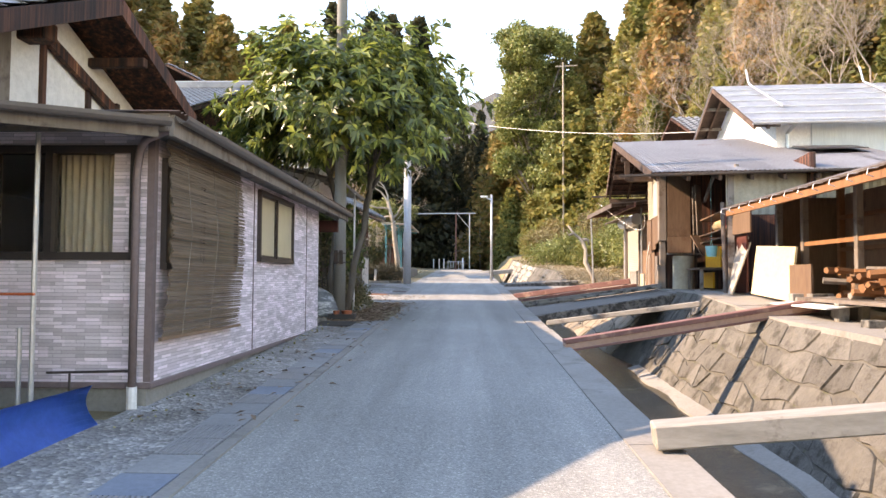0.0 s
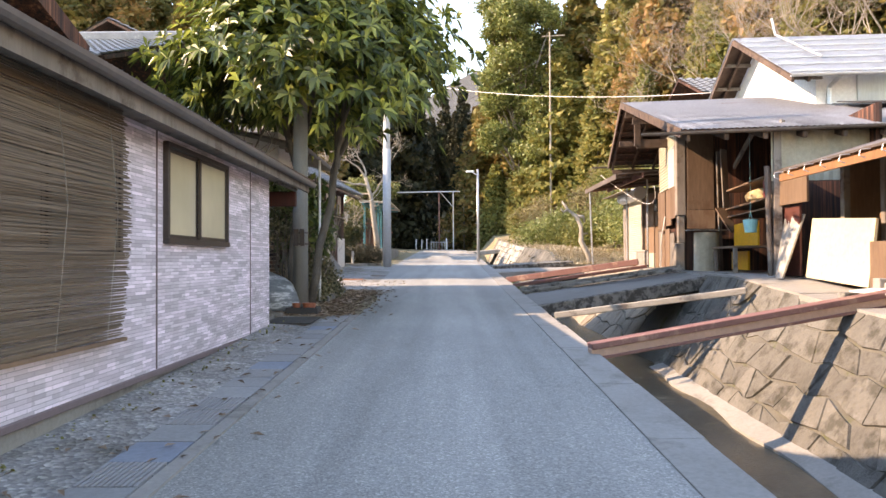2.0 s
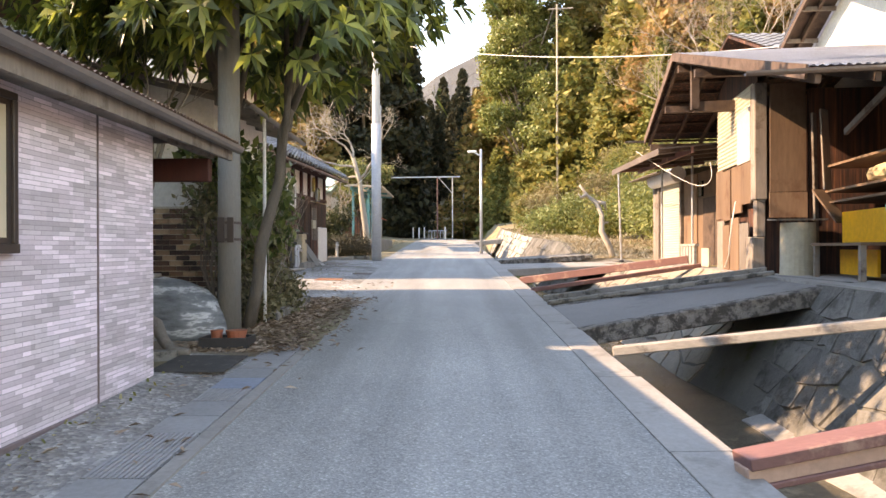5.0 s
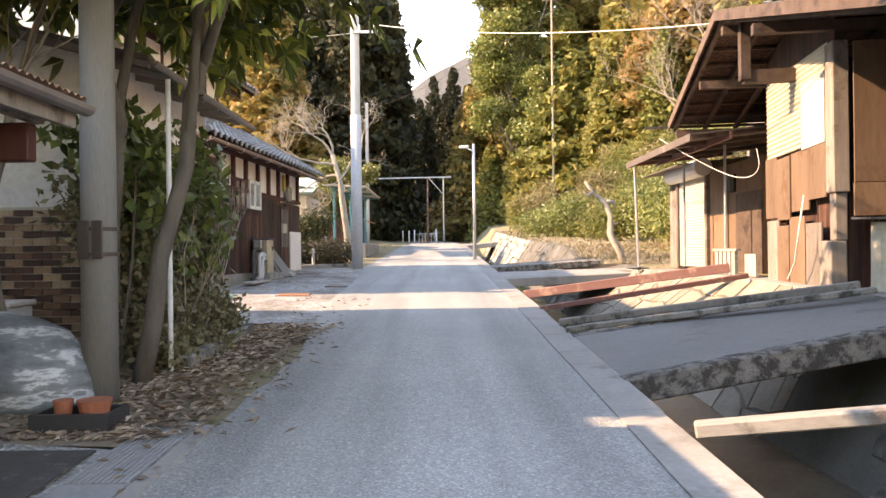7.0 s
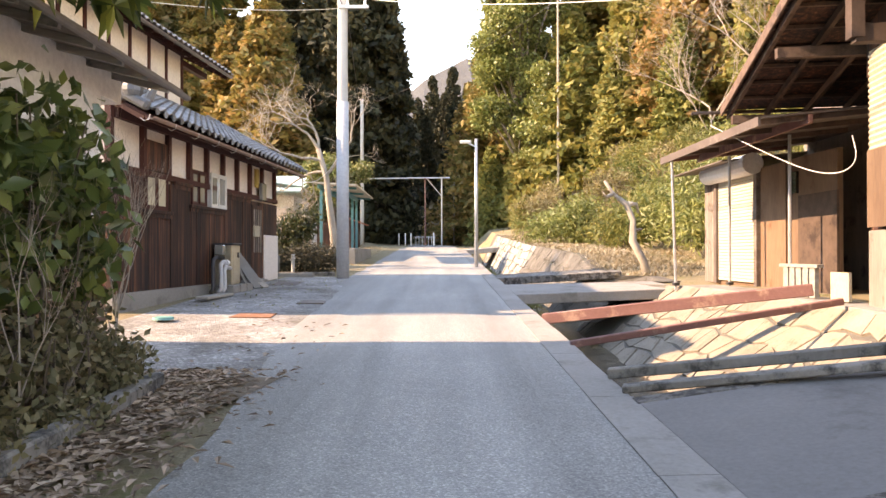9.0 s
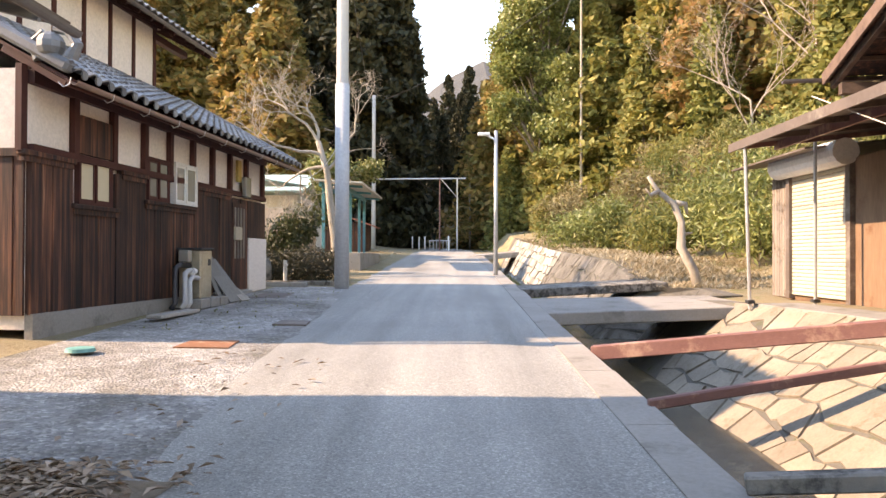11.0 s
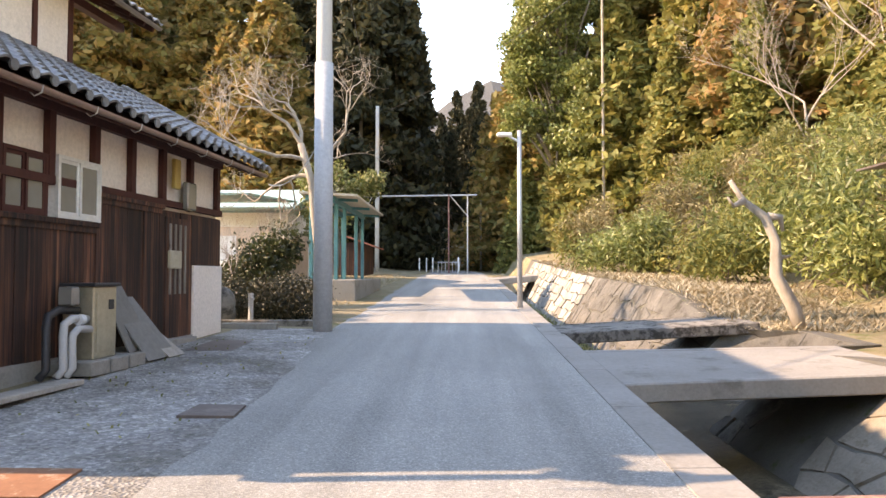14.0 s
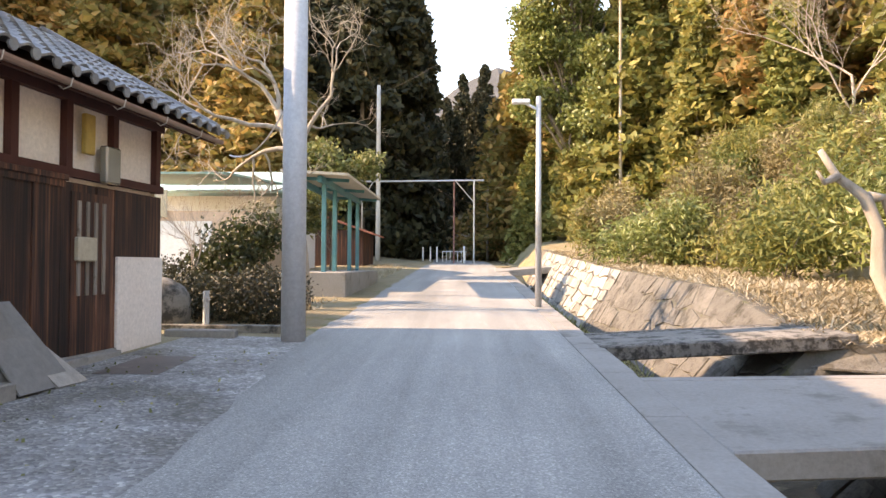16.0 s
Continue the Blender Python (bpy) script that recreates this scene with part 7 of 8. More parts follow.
for v in bm.verts:
    k = 1 + 0.25 * noise.noise(v.co * 2.2)
    v.co = Vector((1.3 + 0.28 * v.co.x * k, -1.2 + 0.7 * v.co.y * k, 2.975 + 0.16 * max(-0.9, v.co.z) * k))
in_shed(single("straw_bundle", bm, surface("straw_sacking", (0.38, 0.28, 0.15), (0.52, 0.40, 0.24), 4, 24, 0.9, 0.5, 0.01), "heap of straw sacking on the shelf", "bundle"))
bm = B()
box(bm, 1.02, 1.3, -2.6, -2.25, 2.836, 3.16, 0.01)
in_shed(single("red_box", bm, surface("dull_red_box", (0.22, 0.035, 0.03), (0.30, 0.05, 0.04), 1, 12, 0.6, 0.05, 0.002), "dull red box on the shelf", "box"))
rp = random.Random(3)
for k in range(4):
    bm = B()
    y0 = 14.35 + k * 0.13
    beam(bm, (5.35 + 0.05 * k, y0, plat(14.5) + 0.02), (5.78, y0 + 0.12, 2.5 + rp.uniform(-0.15, 0.25)), 0.13, 0.035, 0, 0.004)
    single("leaning_plank", bm, WOOD_GREY, "grey weathered plank leaning by the shed", "plank", "planks leaning by the shed")
bm = B()
slab_poly(bm, [(5.80, 12.5, 2.27), (5.86, 14.3, 2.37), (5.74, 14.3, 1.43), (5.68, 12.5, 1.33)], 0.04)
single("cream_sheet", bm, surface("cream_panel", (0.56, 0.47, 0.31), (0.64, 0.55, 0.38), 0.9, 12, 0.6, 0.04, 0.002), "large cream sheet panel standing on edge", "panel")
bm = B()
box(bm, 5.62, 5.66, 14.0, 15.25, 2.62, 3.24, 0.004)
single("brown_board", bm, PLY, "brown board fixed beside the storage bay", "board")
bm = B()
box(bm, 5.70, 5.74, 14.4, 15.2, 1.44, 2.61, 0.004)
single("red_board", bm, surface("dark_red_board", (0.07, 0.02, 0.015), (0.11, 0.03, 0.022), 1, 12, 0.7, 0.05, 0.002), "dark red board beside the planks", "board")
bm = B()
tube(bm, [(5.5, 15.0, 1.42), (5.45, 15.0, 3.3)], 0.045, sides=8)
single("shed_pipe", bm, TIN_OLD, "rusty brown pipe post at the shed corner", "pipe")

# open wood store
ORANGE = surface("fresh_orange_timber", (0.16, 0.072, 0.034), (0.29, 0.135, 0.06), 2, 24, 0.8, 0.25, 0.003, stretch=(3, 3, 0.6), vary=0.2)
store = thing("wood_store", "open wood store with a lean-to roof and orange rafters", "shed")
bm = B()
slab_poly(bm, [(5.02, 3.0, 3.06), (5.02, 13.75, 3.06), (9.0, 13.75, 4.25), (9.0, 3.0, 4.25)], 0.03)
part("roof_sheet", bm, TIN_OLD, store)
for k in range(24):
    v = 3.2 + k * 0.45
    bm = B()
    beam(bm, (5.08, v, 3.0), (9, v, 4.16), 0.045, 0.07)
    part("rafter", bm, ORANGE, store)
bm = B()
box(bm, 5.06, 5.11, 3, 13.7, 2.90, 3.0)
part("eave_board", bm, ORANGE, store)
for k in range(18):
    v = 6.0 + k * 0.44
    bm = B()
    tube(bm, [(5.02, v, 3.02), (4.90, v, 3.01), (4.88, v, 2.94), (4.96, v, 2.91)], 0.007, sides=5)
    part("gutter_hook", bm, GALV, store)
for x, v in ((6.0, 13.6), (6.0, 12.6), (6.0, 10.9), (6.0, 9.2), (6.0, 6.6), (6.7, 12.75), (6.7, 10.0), (6.7, 7.5)):
    bm = B()
    box(bm, x - 0.05, x + 0.05, v - 0.05, v + 0.05, 1.0, 3.0 + (x - 4.9) * 0.29, 0.006)
    part("post", bm, WOOD_OLD if x < 6.5 else ORANGE, store)
for z, x in ((2.28, 6.0), (2.75, 6.68), (2.2, 6.68)):
    bm = B()
    box(bm, x - 0.03, x + 0.03, 5.5, 12.7, z, z + 0.07)
    part("rail", bm, ORANGE, store)
for a, b, mt in ((11.4, 12.7, PLY), (10.0, 11.38, WOOD_GREY), (8.6, 9.9, PLY), (7.0, 8.58, WOOD_OLD)):
    bm = B()
    box(bm, 6.75, 6.78, a, b, 1.3, 3.2)
    part("back_panel", bm, mt, store)
bm = B()
box(bm, 8.9, 9.0, 3, 13.7, 1.0, 4.2)
box(bm, 6.1, 9.0, 13.66, 13.7, 1.4, 3.25)
part("end_wall", bm, PLY, store)
bm = B()
beam(bm, (5.3, 9.0, 1.5), (6.6, 9.3, 2.5), 0.04, 0.08)
part("brace", bm, ORANGE, store)
rw = random.Random(17)
for k in range(70):
    L = rw.uniform(0.3, 0.5)
    x, v, z = 5.55 + rw.uniform(0, 0.9), 8.6 + rw.uniform(0, 2.6), 1.45 + rw.uniform(0.0, 0.42)
    a = rw.uniform(-0.5, 0.5)
    bm = B()
    tube(bm, [(x - L / 2 * math.cos(a), v - L / 2 * math.sin(a), z), (x + L / 2 * math.cos(a), v + L / 2 * math.sin(a), z + rw.uniform(-0.05, 0.05))], rw.uniform(0.035, 0.07), sides=5)
    single("firewood_log", bm, ORANGE if k % 3 else WOOD_OLD, "split orange-brown firewood log in the heap", "firewood", "firewood heap")
bm = B()
slab_poly(bm, [(5.4, 8.3, 1.40), (5.4, 11.6, 1.42), (6.6, 11.6, 1.46), (6.6, 8.3, 1.44)], 0.05)
single("pallet", bm, WOOD_OLD, "worn timber pallet under the firewood", "pallet")
bm = B()
box(bm, 5.62, 5.66, 11.6, 12.35, 1.35, 1.95)
single("brown_board", bm, PLY, "brown plywood offcut propped by the firewood", "board")
bm = B()
slab_poly(bm, [(5.15, 10.2, 1.30), (5.15, 12.0, 1.32), (5.75, 12.0, 1.38), (5.75, 10.2, 1.36)], 0.02)
single("white_sheet", bm, WHITE, "white sheet lying over the rubble", "sheet")
for k in range(26):
    s = rw.uniform(0.06, 0.16)
    x, v = 5.1 + rw.uniform(0, 0.8), 7.8 + rw.uniform(0, 4.6)
    bm = B()
    box(bm, x, x + s * 1.6, v, v + s * 1.3, plat(v), plat(v) + s * 0.9 + (0.2 if 10.2 < v < 12 and x > 5.1 else 0), 0.01)
    single("rubble_block", bm, CONC_DARK if k % 2 else CONCRETE, "broken grey concrete block in the rubble", "block", "rubble blocks")

# cables hanging from the shed
cable = surface("pale_cable", (0.55, 0.52, 0.48), (0.65, 0.62, 0.58), 1, 10, 0.5, 0.02, 0.001)
bm = B()
knots = [Vector(p) for p in ((4.75, 25.0, 4.35), (5.1, 24.0, 3.8), (5.5, 23.2, 3.35), (5.62, 22.6, 3.25), (5.68, 22.3, 3.4), (5.66, 22.4, 3.75))]
for _ in range(3):
    knots = [knots[0]] + [q for a, b in zip(knots, knots[1:]) for q in (a.lerp(b, 0.25), a.lerp(b, 0.75))] + [knots[-1]]
tube(bm, knots, 0.008, sides=6)
single("shed_cable", bm, cable, "white cable looping to the shed wall", "cable")
bm = B()
tube(bm, [(5.2, 19.9, 2.75), (5.12, 19.85, 2.4), (5.1, 19.9, 2.1), (5.16, 20.1, 1.8), (5.2, 20.4, 1.55)], 0.012, sides=6)
single("shed_cable", bm, cable, "white cable hanging down the plywood", "cable")
bm = B()
for k in range(5):
    box(bm, 5.62, 5.68, 23.3 + k * 0.2, 23.45 + k * 0.2, 1.5, 1.95)
box(bm, 5.6, 5.7, 23.2, 24.35, 1.95, 2.0)
single("slatted_crate", bm, WOOD_GREY, "grey slatted crate beside the steel beam", "crate")
bm = B()
box(bm, 5.66, 5.7, 22.5, 22.95, 1.5, 1.9)
single("cream_board", bm, BEIGE_TIN, "small cream board at the shed corner", "board")

# ---------------------------------------------------------------- beyond the timber house
HEDGE = leaf_mat("hedge_leaves", (0.018, 0.022, 0.010), (0.038, 0.042, 0.018), (0.075, 0.065, 0.03), 0.6, 0.15)


def hedge(lobes, n, label, seed, mat=HEDGE):
    return bush("clipped_hedge", lobes, n * 2, 0.036, mat, label, seed, 10, 1.5, 0.5)


hedge([(-5.4, 35.6, 1.95, 0.7, 0.6, 0.45), (-4.4, 35.4, 1.95, 0.7, 0.6, 0.4), (-3.6, 35.2, 1.9, 0.55, 0.5, 0.38), (-4.0, 36.2, 2.1, 0.8, 0.6, 0.4)], 9000, "dark clipped azalea hedge in the front garden", 31)
hedge([(-6.0, 36.6, 2.15, 0.8, 0.6, 0.5), (-6.8, 36.4, 2.1, 0.6, 0.6, 0.45)], 4000, "rounded dark garden shrub beside the boulder", 32)
bush("garden_shrub", [(-5.3, 38.6, 2.8, 0.7, 0.6, 0.8), (-6.0, 38.8, 2.4, 0.6, 0.6, 0.6), (-4.9, 39.2, 3.3, 0.5, 0.5, 0.6)], 5000, 0.07, SHRUB, "leafy evergreen shrub behind the garden hedge", 35, 12)
bare_tree("bare_shrub", -5.9, 37.2, zr(37), 0.9, 0.03, 77, TWIG, "leafless brown garden shrub", 5, (0.1, 0, 1), 0.6, 3, 0.75, 0.3)
boulder("garden_rock", (-5.2, 34.7, 1.85), (0.42, 0.35, 0.5), 9, CONC_DARK, "upright grey garden boulder")
bm = B()
tube(bm, [(-4.25, 34.0, 1.4), (-4.25, 34.0, 2.15)], 0.05, sides=10)
tube(bm, [(-4.25, 34.0, 2.05), (-4.15, 33.85, 2.03)], 0.02, sides=6)
single("tap_post", bm, POLE_CONC, "grey garden tap post", "tap")
bm = B()
box(bm, -4.6, -3.55, 33.25, 33.45, 1.42, 1.6, 0.015)
single("stone_trough", bm, CONCRETE, "long grey stone trough by the garden", "trough")
bm = B()
box(bm, -7, -3.0, 33.9, 34.05, 1.3, 1.62, 0.015)
single("garden_kerb", bm, CONC_DARK, "dark concrete kerb round the front garden", "kerb", kind="structure")
gar = thing("garage", "low peach and white garage with a green tin roof", "garage")
bm = B()
box(bm, -11, -6.4, 43, 49, 1.4, 4.1)
part("wall", bm, surface("peach_wall", (0.50, 0.36, 0.27), (0.60, 0.45, 0.35), 0.9, 14, 0.85, 0.06, 0.003), gar)
bm = B()
box(bm, -11, -7.46, 42.96, 43.0, 1.4, 3.8)
part("white_panel", bm, WHITE, gar)
bm = B()
slab_poly(bm, [(-11.4, 42.4, 5.15), (-6.9, 42.4, 5.15), (-6.9, 49.2, 5.6), (-11.4, 49.2, 5.6)], 0.06)
part("roof_sheet", bm, surface("green_tin", (0.16, 0.30, 0.27), (0.24, 0.40, 0.36), 1, 12, 0.5, 0.05, 0.002), gar)
bm = B()
box(bm, -9.3, -8.75, 42.93, 42.96, 3.9, 4.7)
part("window", bm, GREYGLASS, gar)
hs2 = thing("green_roof_house", "house with a pale green tin roof behind the garden", "house")
bm = B()
box(bm, -14, -7.5, 50, 57, 1.8, 5.2)
part("wall", bm, WHITE, hs2)
bm = B()
slab_poly(bm, [(-14.5, 49, 5.3), (-7, 49, 5.3), (-7, 53.5, 6.6), (-14.5, 53.5, 6.6)], 0.08)
slab_poly(bm, [(-14.5, 53.5, 6.6), (-7, 53.5, 6.6), (-7, 58, 5.3), (-14.5, 58, 5.3)], 0.08)
part("roof_sheet", bm, surface("mint_tin", (0.28, 0.44, 0.42), (0.38, 0.54, 0.52), 1, 12, 0.5, 0.05, 0.002), hs2)
TEAL = surface("teal_paint", (0.03, 0.16, 0.18), (0.06, 0.24, 0.26), 1.5, 14, 0.5, 0.05, 0.002)
shel = thing("waiting_shelter", "open roadside shelter with teal posts and a slanting roof", "shelter")
bm = B()
box(bm, -4.9, -3.2, 40.75, 47.2, 1.5, 2.38, 0.02)
part("base", bm, CONCRETE, shel)
for x, v in ((-3.85, 41.2), (-3.85, 42.7), (-3.85, 45.2), (-3.85, 46.8), (-4.6, 41.2), (-4.6, 46.8)):
    bm = B()
    box(bm, x - 0.055, x + 0.055, v - 0.055, v + 0.055, 2.38, 4.72 + (-3.85 - x) * 0.06, 0.006)
    part("post", bm, TEAL, shel)
bm = B()
slab_poly(bm, [(-3.1, 40.4, 4.86), (-3.1, 47.2, 4.86), (-4.8, 47.2, 4.96), (-4.8, 40.4, 4.96)], 0.07)
part("roof", bm, surface("buff_roof", (0.36, 0.32, 0.25), (0.48, 0.43, 0.35), 1, 12, 0.7, 0.05, 0.003), shel)
for x, z in ((-3.85, 4.74), (-4.6, 4.79)):
    bm = B()
    box(bm, x - 0.06, x + 0.06, 40.6, 47.1, z - 0.08, z + 0.08, 0.006)
    part("beam", bm, TEAL, shel)
for v in (41.2, 43.9, 46.8):
    bm = B()
    beam(bm, (-3.2, v, 4.76), (-4.75, v, 4.85), 0.07, 0.1)
    part("rafter", bm, TEAL, shel)
rs = thing("red_roof_shed", "small timber shed with a rusty red roof", "shed")
bm = B()
box(bm, -8.5, -5.6, 60, 64, 2.2, 4.4)
part("wall", bm, WOOD_DARK, rs)
bm = B()
slab_poly(bm, [(-5.0, 59.4, 4.2), (-5.0, 64.4, 4.2), (-8.9, 64.4, 5.6), (-8.9, 59.4, 5.6)], 0.08)
part("roof_sheet", bm, surface("rusty_red_roof", (0.34, 0.10, 0.06), (0.46, 0.16, 0.10), 1, 12, 0.7, 0.05, 0.003), rs)
pole("utility_pole", -6.1, 70, 2.6, 12.0, 0.17, 0.13, POLE_CONC, "distant grey concrete utility pole", "utility pole")
gan = thing("height_gantry", "thin white steel gantry spanning the lane", "gantry")
for x, z0, mt in ((-1.05, 2.5, RED_STEEL), (0.32, 2.5, GALV), (-7.4, 2.6, GALV)):
    bm = B()
    tube(bm, [(x, 71.5, z0), (x, 71.5, 8.45)], 0.06, sides=8)
    part("post", bm, mt, gan)
bm = B()
tube(bm, [(-8.0, 71.5, 8.3), (1.0, 71.5, 8.4)], 0.06, sides=8)
part("crossbar", bm, GALV, gan)
for p0, p1 in (((-0.95, 71.5, 8.35), (0.3, 71.5, 6.9)), ((-6.6, 71.5, 8.35), (-7.4, 71.5, 7.0))):
    bm = B()
    tube(bm, [p0, p1], 0.04, sides=6)
    part("brace", bm, GALV, gan)
for x, v in ((-3.7, 80), (-3.0, 78), (-2.4, 76), (-0.35, 71.0)):
    pole("bollard", x, v, zr(v) - 0.1, 1.25, 0.06, 0.06, WHITE, "white painted roadside bollard", "bollard")
rl = thing("guard_rail", "low grey guard rail at the lane's end", "rail")
for k in range(7):
    bm = B()
    tube(bm, [(-1.9 + 0.27 * k, 74, zr(74) - 0.1), (-1.9 + 0.27 * k, 74, zr(74) + 0.85)], 0.03, sides=6)
    part("post", bm, GALV, rl)
bm = B()
tube(bm, [(-1.95, 74, zr(74) + 0.8), (-0.2, 74, zr(74) + 0.8)], 0.035, sides=6)
part("bar", bm, GALV, rl)
pole("timber_pole", 1.6, 84, 3.0, 7.0, 0.10, 0.08, BARK, "dark timber pole at the wood's edge", "pole")

# crossarm, wires
xa = thing("crossarm", "steel crossarm with insulators on the utility pole", "crossarm")
bm = B()
box(bm, -2.75, -1.9, 33.02, 33.1, 9.15, 9.23)
part("arm", bm, GALV, xa)
for x in (-2.5, -2.0):
    bm = B()
    tube(bm, [(x, 33.06, 9.23), (x, 33.06, 9.42)], 0.05, 0.03, 8)
    part("insulator", bm, WHITE, xa)


def wire(p0, p1, sag, r=0.012, mat=None, label="thin dark overhead wire"):
    p0, p1 = Vector(p0), Vector(p1)
    n = 14
    bm = B()
    tube(bm, [p0.lerp(p1, i / n) - Vector((0, 0, sag * 4 * (i / n) * (1 - i / n))) for i in range(n + 1)], r, sides=4)
    return single("overhead_wire", bm, mat or BLACKPL, label, "wire", "overhead wires")


wire((-2.64, 15.64, 9.6), (-2.66, 33.2, 9.3), 0.5)
wire((-2.0, 33.06, 9.42), (9.5, 22.0, 6.4), 0.5, 0.012, cable, "pale overhead wire to the sheds")
wire((-2.66, 33.2, 9.2), (-9.5, 24.5, 7.2), 0.4, 0.012, cable, "pale overhead wire to the timber house")
wire((-2.66, 33.2, 5.2), (-4.0, 34.3, 4.35), 0.35, 0.014, cable, "pale service cable drooping to the eave")
wire((-2.66, 33.2, 10.5), (-6.1, 70, 13.6), 0.8)
wire((-6.1, 70, 11.5), (1.6, 84, 8.0), 1.5, 0.02)
wire((-6.1, 70, 14.0), (6, 45, 14.0), 0.6)

# weathered dead trunk on the bank
bm = B()
dz = put_ground(5.95, 32.9)
tube(bm, [(6.45, 33.3, dz - 0.2), (6.25, 33.3, dz + 0.35), (6.0, 33.3, dz + 0.9), (6.02, 33.3, dz + 1.5), (5.8, 33.3, dz + 1.95), (5.45, 33.35, dz + 2.25), (5.2, 33.3, dz + 2.6)], 0.125, 0.05, 9)
tube(bm, [(5.85, 33.3, dz + 1.95), (6.1, 33.35, dz + 1.95), (6.15, 33.4, dz + 1.7)], 0.09, 0.03, 6)
tube(bm, [(5.45, 33.3, dz + 2.25), (5.25, 33.25, dz + 2.15), (5.1, 33.2, dz + 2.3)], 0.07, 0.02, 6)
tube(bm, [(6.0, 33.3, dz + 1.2), (6.25, 33.25, dz + 1.25)], 0.06, 0.02, 6)
for v in bm.verts:
    v.co += Vector((-0.42, -0.4, 0.05)) + 0.06 * Vector((noise.noise(v.co * 5), noise.noise(v.co * 5 + Vector((7, 0, 0))), 0))
single("dead_trunk", bm, PALE_BARK, "bleached broken tree trunk on the bank", "tree trunk", smooth=True)


# dry grass over the bank, past counting
def grass(name, n, sampler, h, mat, label, seed, flat=0.6):
    rng = random.Random(seed)
    verts, faces = [], []
    for _ in range(n):
        x, y, z = sampler(rng)
        hh = h * rng.uniform(0.5, 1.3)
        a = rng.uniform(0, 6.283)
        d = Vector((math.cos(a) * flat, math.sin(a) * flat, rng.uniform(0.25, 1)))
        w = Vector((-math.sin(a), math.cos(a), 0)) * 0.012
        p = Vector((x, y, z))
        q = p + d * hh * 0.6
        t = q + (d + Vector((0, 0, -0.7))) * hh * 0.5
        i = len(verts)
        verts += [tuple(p - w), tuple(p + w), tuple(q + w * 0.8), tuple(q - w * 0.8), tuple(t)]
        faces += [(i, i + 1, i + 2, i + 3), (i + 3, i + 2, i + 4)]
    return tagged(new(name, raw_mesh(name, verts, faces, mat)), label, "grass", kind="stuff")


def bank_sample(r):
    y = r.uniform(32.5, 60)
    x = bank_top(y) + 0.1 + abs(r.gauss(0, 3.2))
    return x, y, (plat(y) - 0.03 + hill(x, y))


grass("dry_grass", 30000, bank_sample, 0.24, STRAW, "matted straw-coloured grass on the bank", 5, 1.3)
grass("dry_grass", 3000, lambda r: (lambda y: (r.uniform(-7.5, -3.2), y, zr(y) + 0.02))(r.uniform(36.5, 60)), 0.2, STRAW, "dry grass in the open lot", 6)
grass("green_grass", 2500, lambda r: (lambda y: (ch_right(y) - r.uniform(0, 0.9), y, zr(y) - 1.12))(r.uniform(35, 55)), 0.35, BAMBOO, "green grass growing in the channel", 7)
grass("weeds", 220, lambda r: (lambda y: (r.uniform(-5.0, -2.4), y, zr(y) + 0.03))(r.uniform(25.5, 32)), 0.05, BAMBOO, "small weeds in the gravel yard", 9)
grass("weeds", 160, lambda r: (lambda y: (-2.62 + abs(r.gauss(0, 0.12)), y, zr(y) + 0.03))(r.uniform(5.5, 14)), 0.06, BAMBOO, "small weeds along the wall foot", 10)

# unseen building added behind the start of the walk to darken the porch front
nb = thing("neighbour_house", "unseen plain house added to keep light off the porch front", "house")
bm = B()
box(bm, -14, -2.95, -12, 1.2, 0, 8.4)
part("wall", bm, CONC_DARK, nb)
bm = B()
slab_poly(bm, [(-2.6, -12.5, 8.4), (-2.6, 1.5, 8.4), (-14.5, 1.5, 10.4), (-14.5, -12.5, 10.4)], 0.1)
part("roof", bm, KAWARA, nb)

# unseen wall added to keep the low sun off the forecourt
bm = B()
box(bm, -9.6, -9.3, 1.2, 6.3, 0, 5.2)
part("added_blocker_wall", bm, CONC_DARK, nb)

# young yellow-green tree and a leafless garden shrub beyond the pole
yl = random.Random(21)
broad_tree("young_tree", -5.4, 50, [(-5.4 + yl.uniform(-1.4, 1.4), 50 + yl.uniform(-1, 1), yl.uniform(4.0, 7.0), 0.6, 0.6, 0.45) for _ in range(18)], 6500, 0.11, BAMBOO, "young yellow-green leafy tree behind the shelter", 0.06, 23)
bare_tree("bare_shrub", -5.4, 38.4, zr(38.4), 1.0, 0.04, 91, TWIG, "leafless spreading garden shrub behind the hedge", 5, (0, 0, 1), 1.0, 3, 0.74, 0.2, 0.25)

# things kept under the porch beside the boulder
zp = zr(17.3)
bx = thing("storage_box", "white plastic storage box behind the boulder", "box")
bm = B()
box(bm, -5.15, -4.3, 17.15, 17.6, zp - 0.01, zp + 0.62, 0.02)
part("box_body", bm, WHITE, bx)
bm = B()
box(bm, -5.18, -4.27, 17.12, 17.63, zp + 0.62, zp + 0.68, 0.015)
part("lid", bm, WHITE, bx)
bm = B()
tube(bm, [(-4.85, 17.3, zp + 0.68), (-4.86, 17.3, zp + 0.86), (-4.88, 17.28, zp + 0.96)], 0.12, 0.17, 14)
single("pink_bucket", bm, surface("pink_plastic", (0.55, 0.02, 0.13), (0.66, 0.04, 0.20), 1, 12, 0.4, 0.03, 0.002), "bright pink plastic bucket on the white box", "bucket")
bm = B()
tube(bm, [(-4.6, 17.3, zp + 0.68), (-4.6, 17.3, zp + 0.83)], 0.07, 0.085, 12)
single("green_cup", bm, surface("lime_plastic", (0.30, 0.48, 0.03), (0.38, 0.56, 0.05), 1, 12, 0.4, 0.03, 0.002), "lime green plastic pot on the white box", "pot")
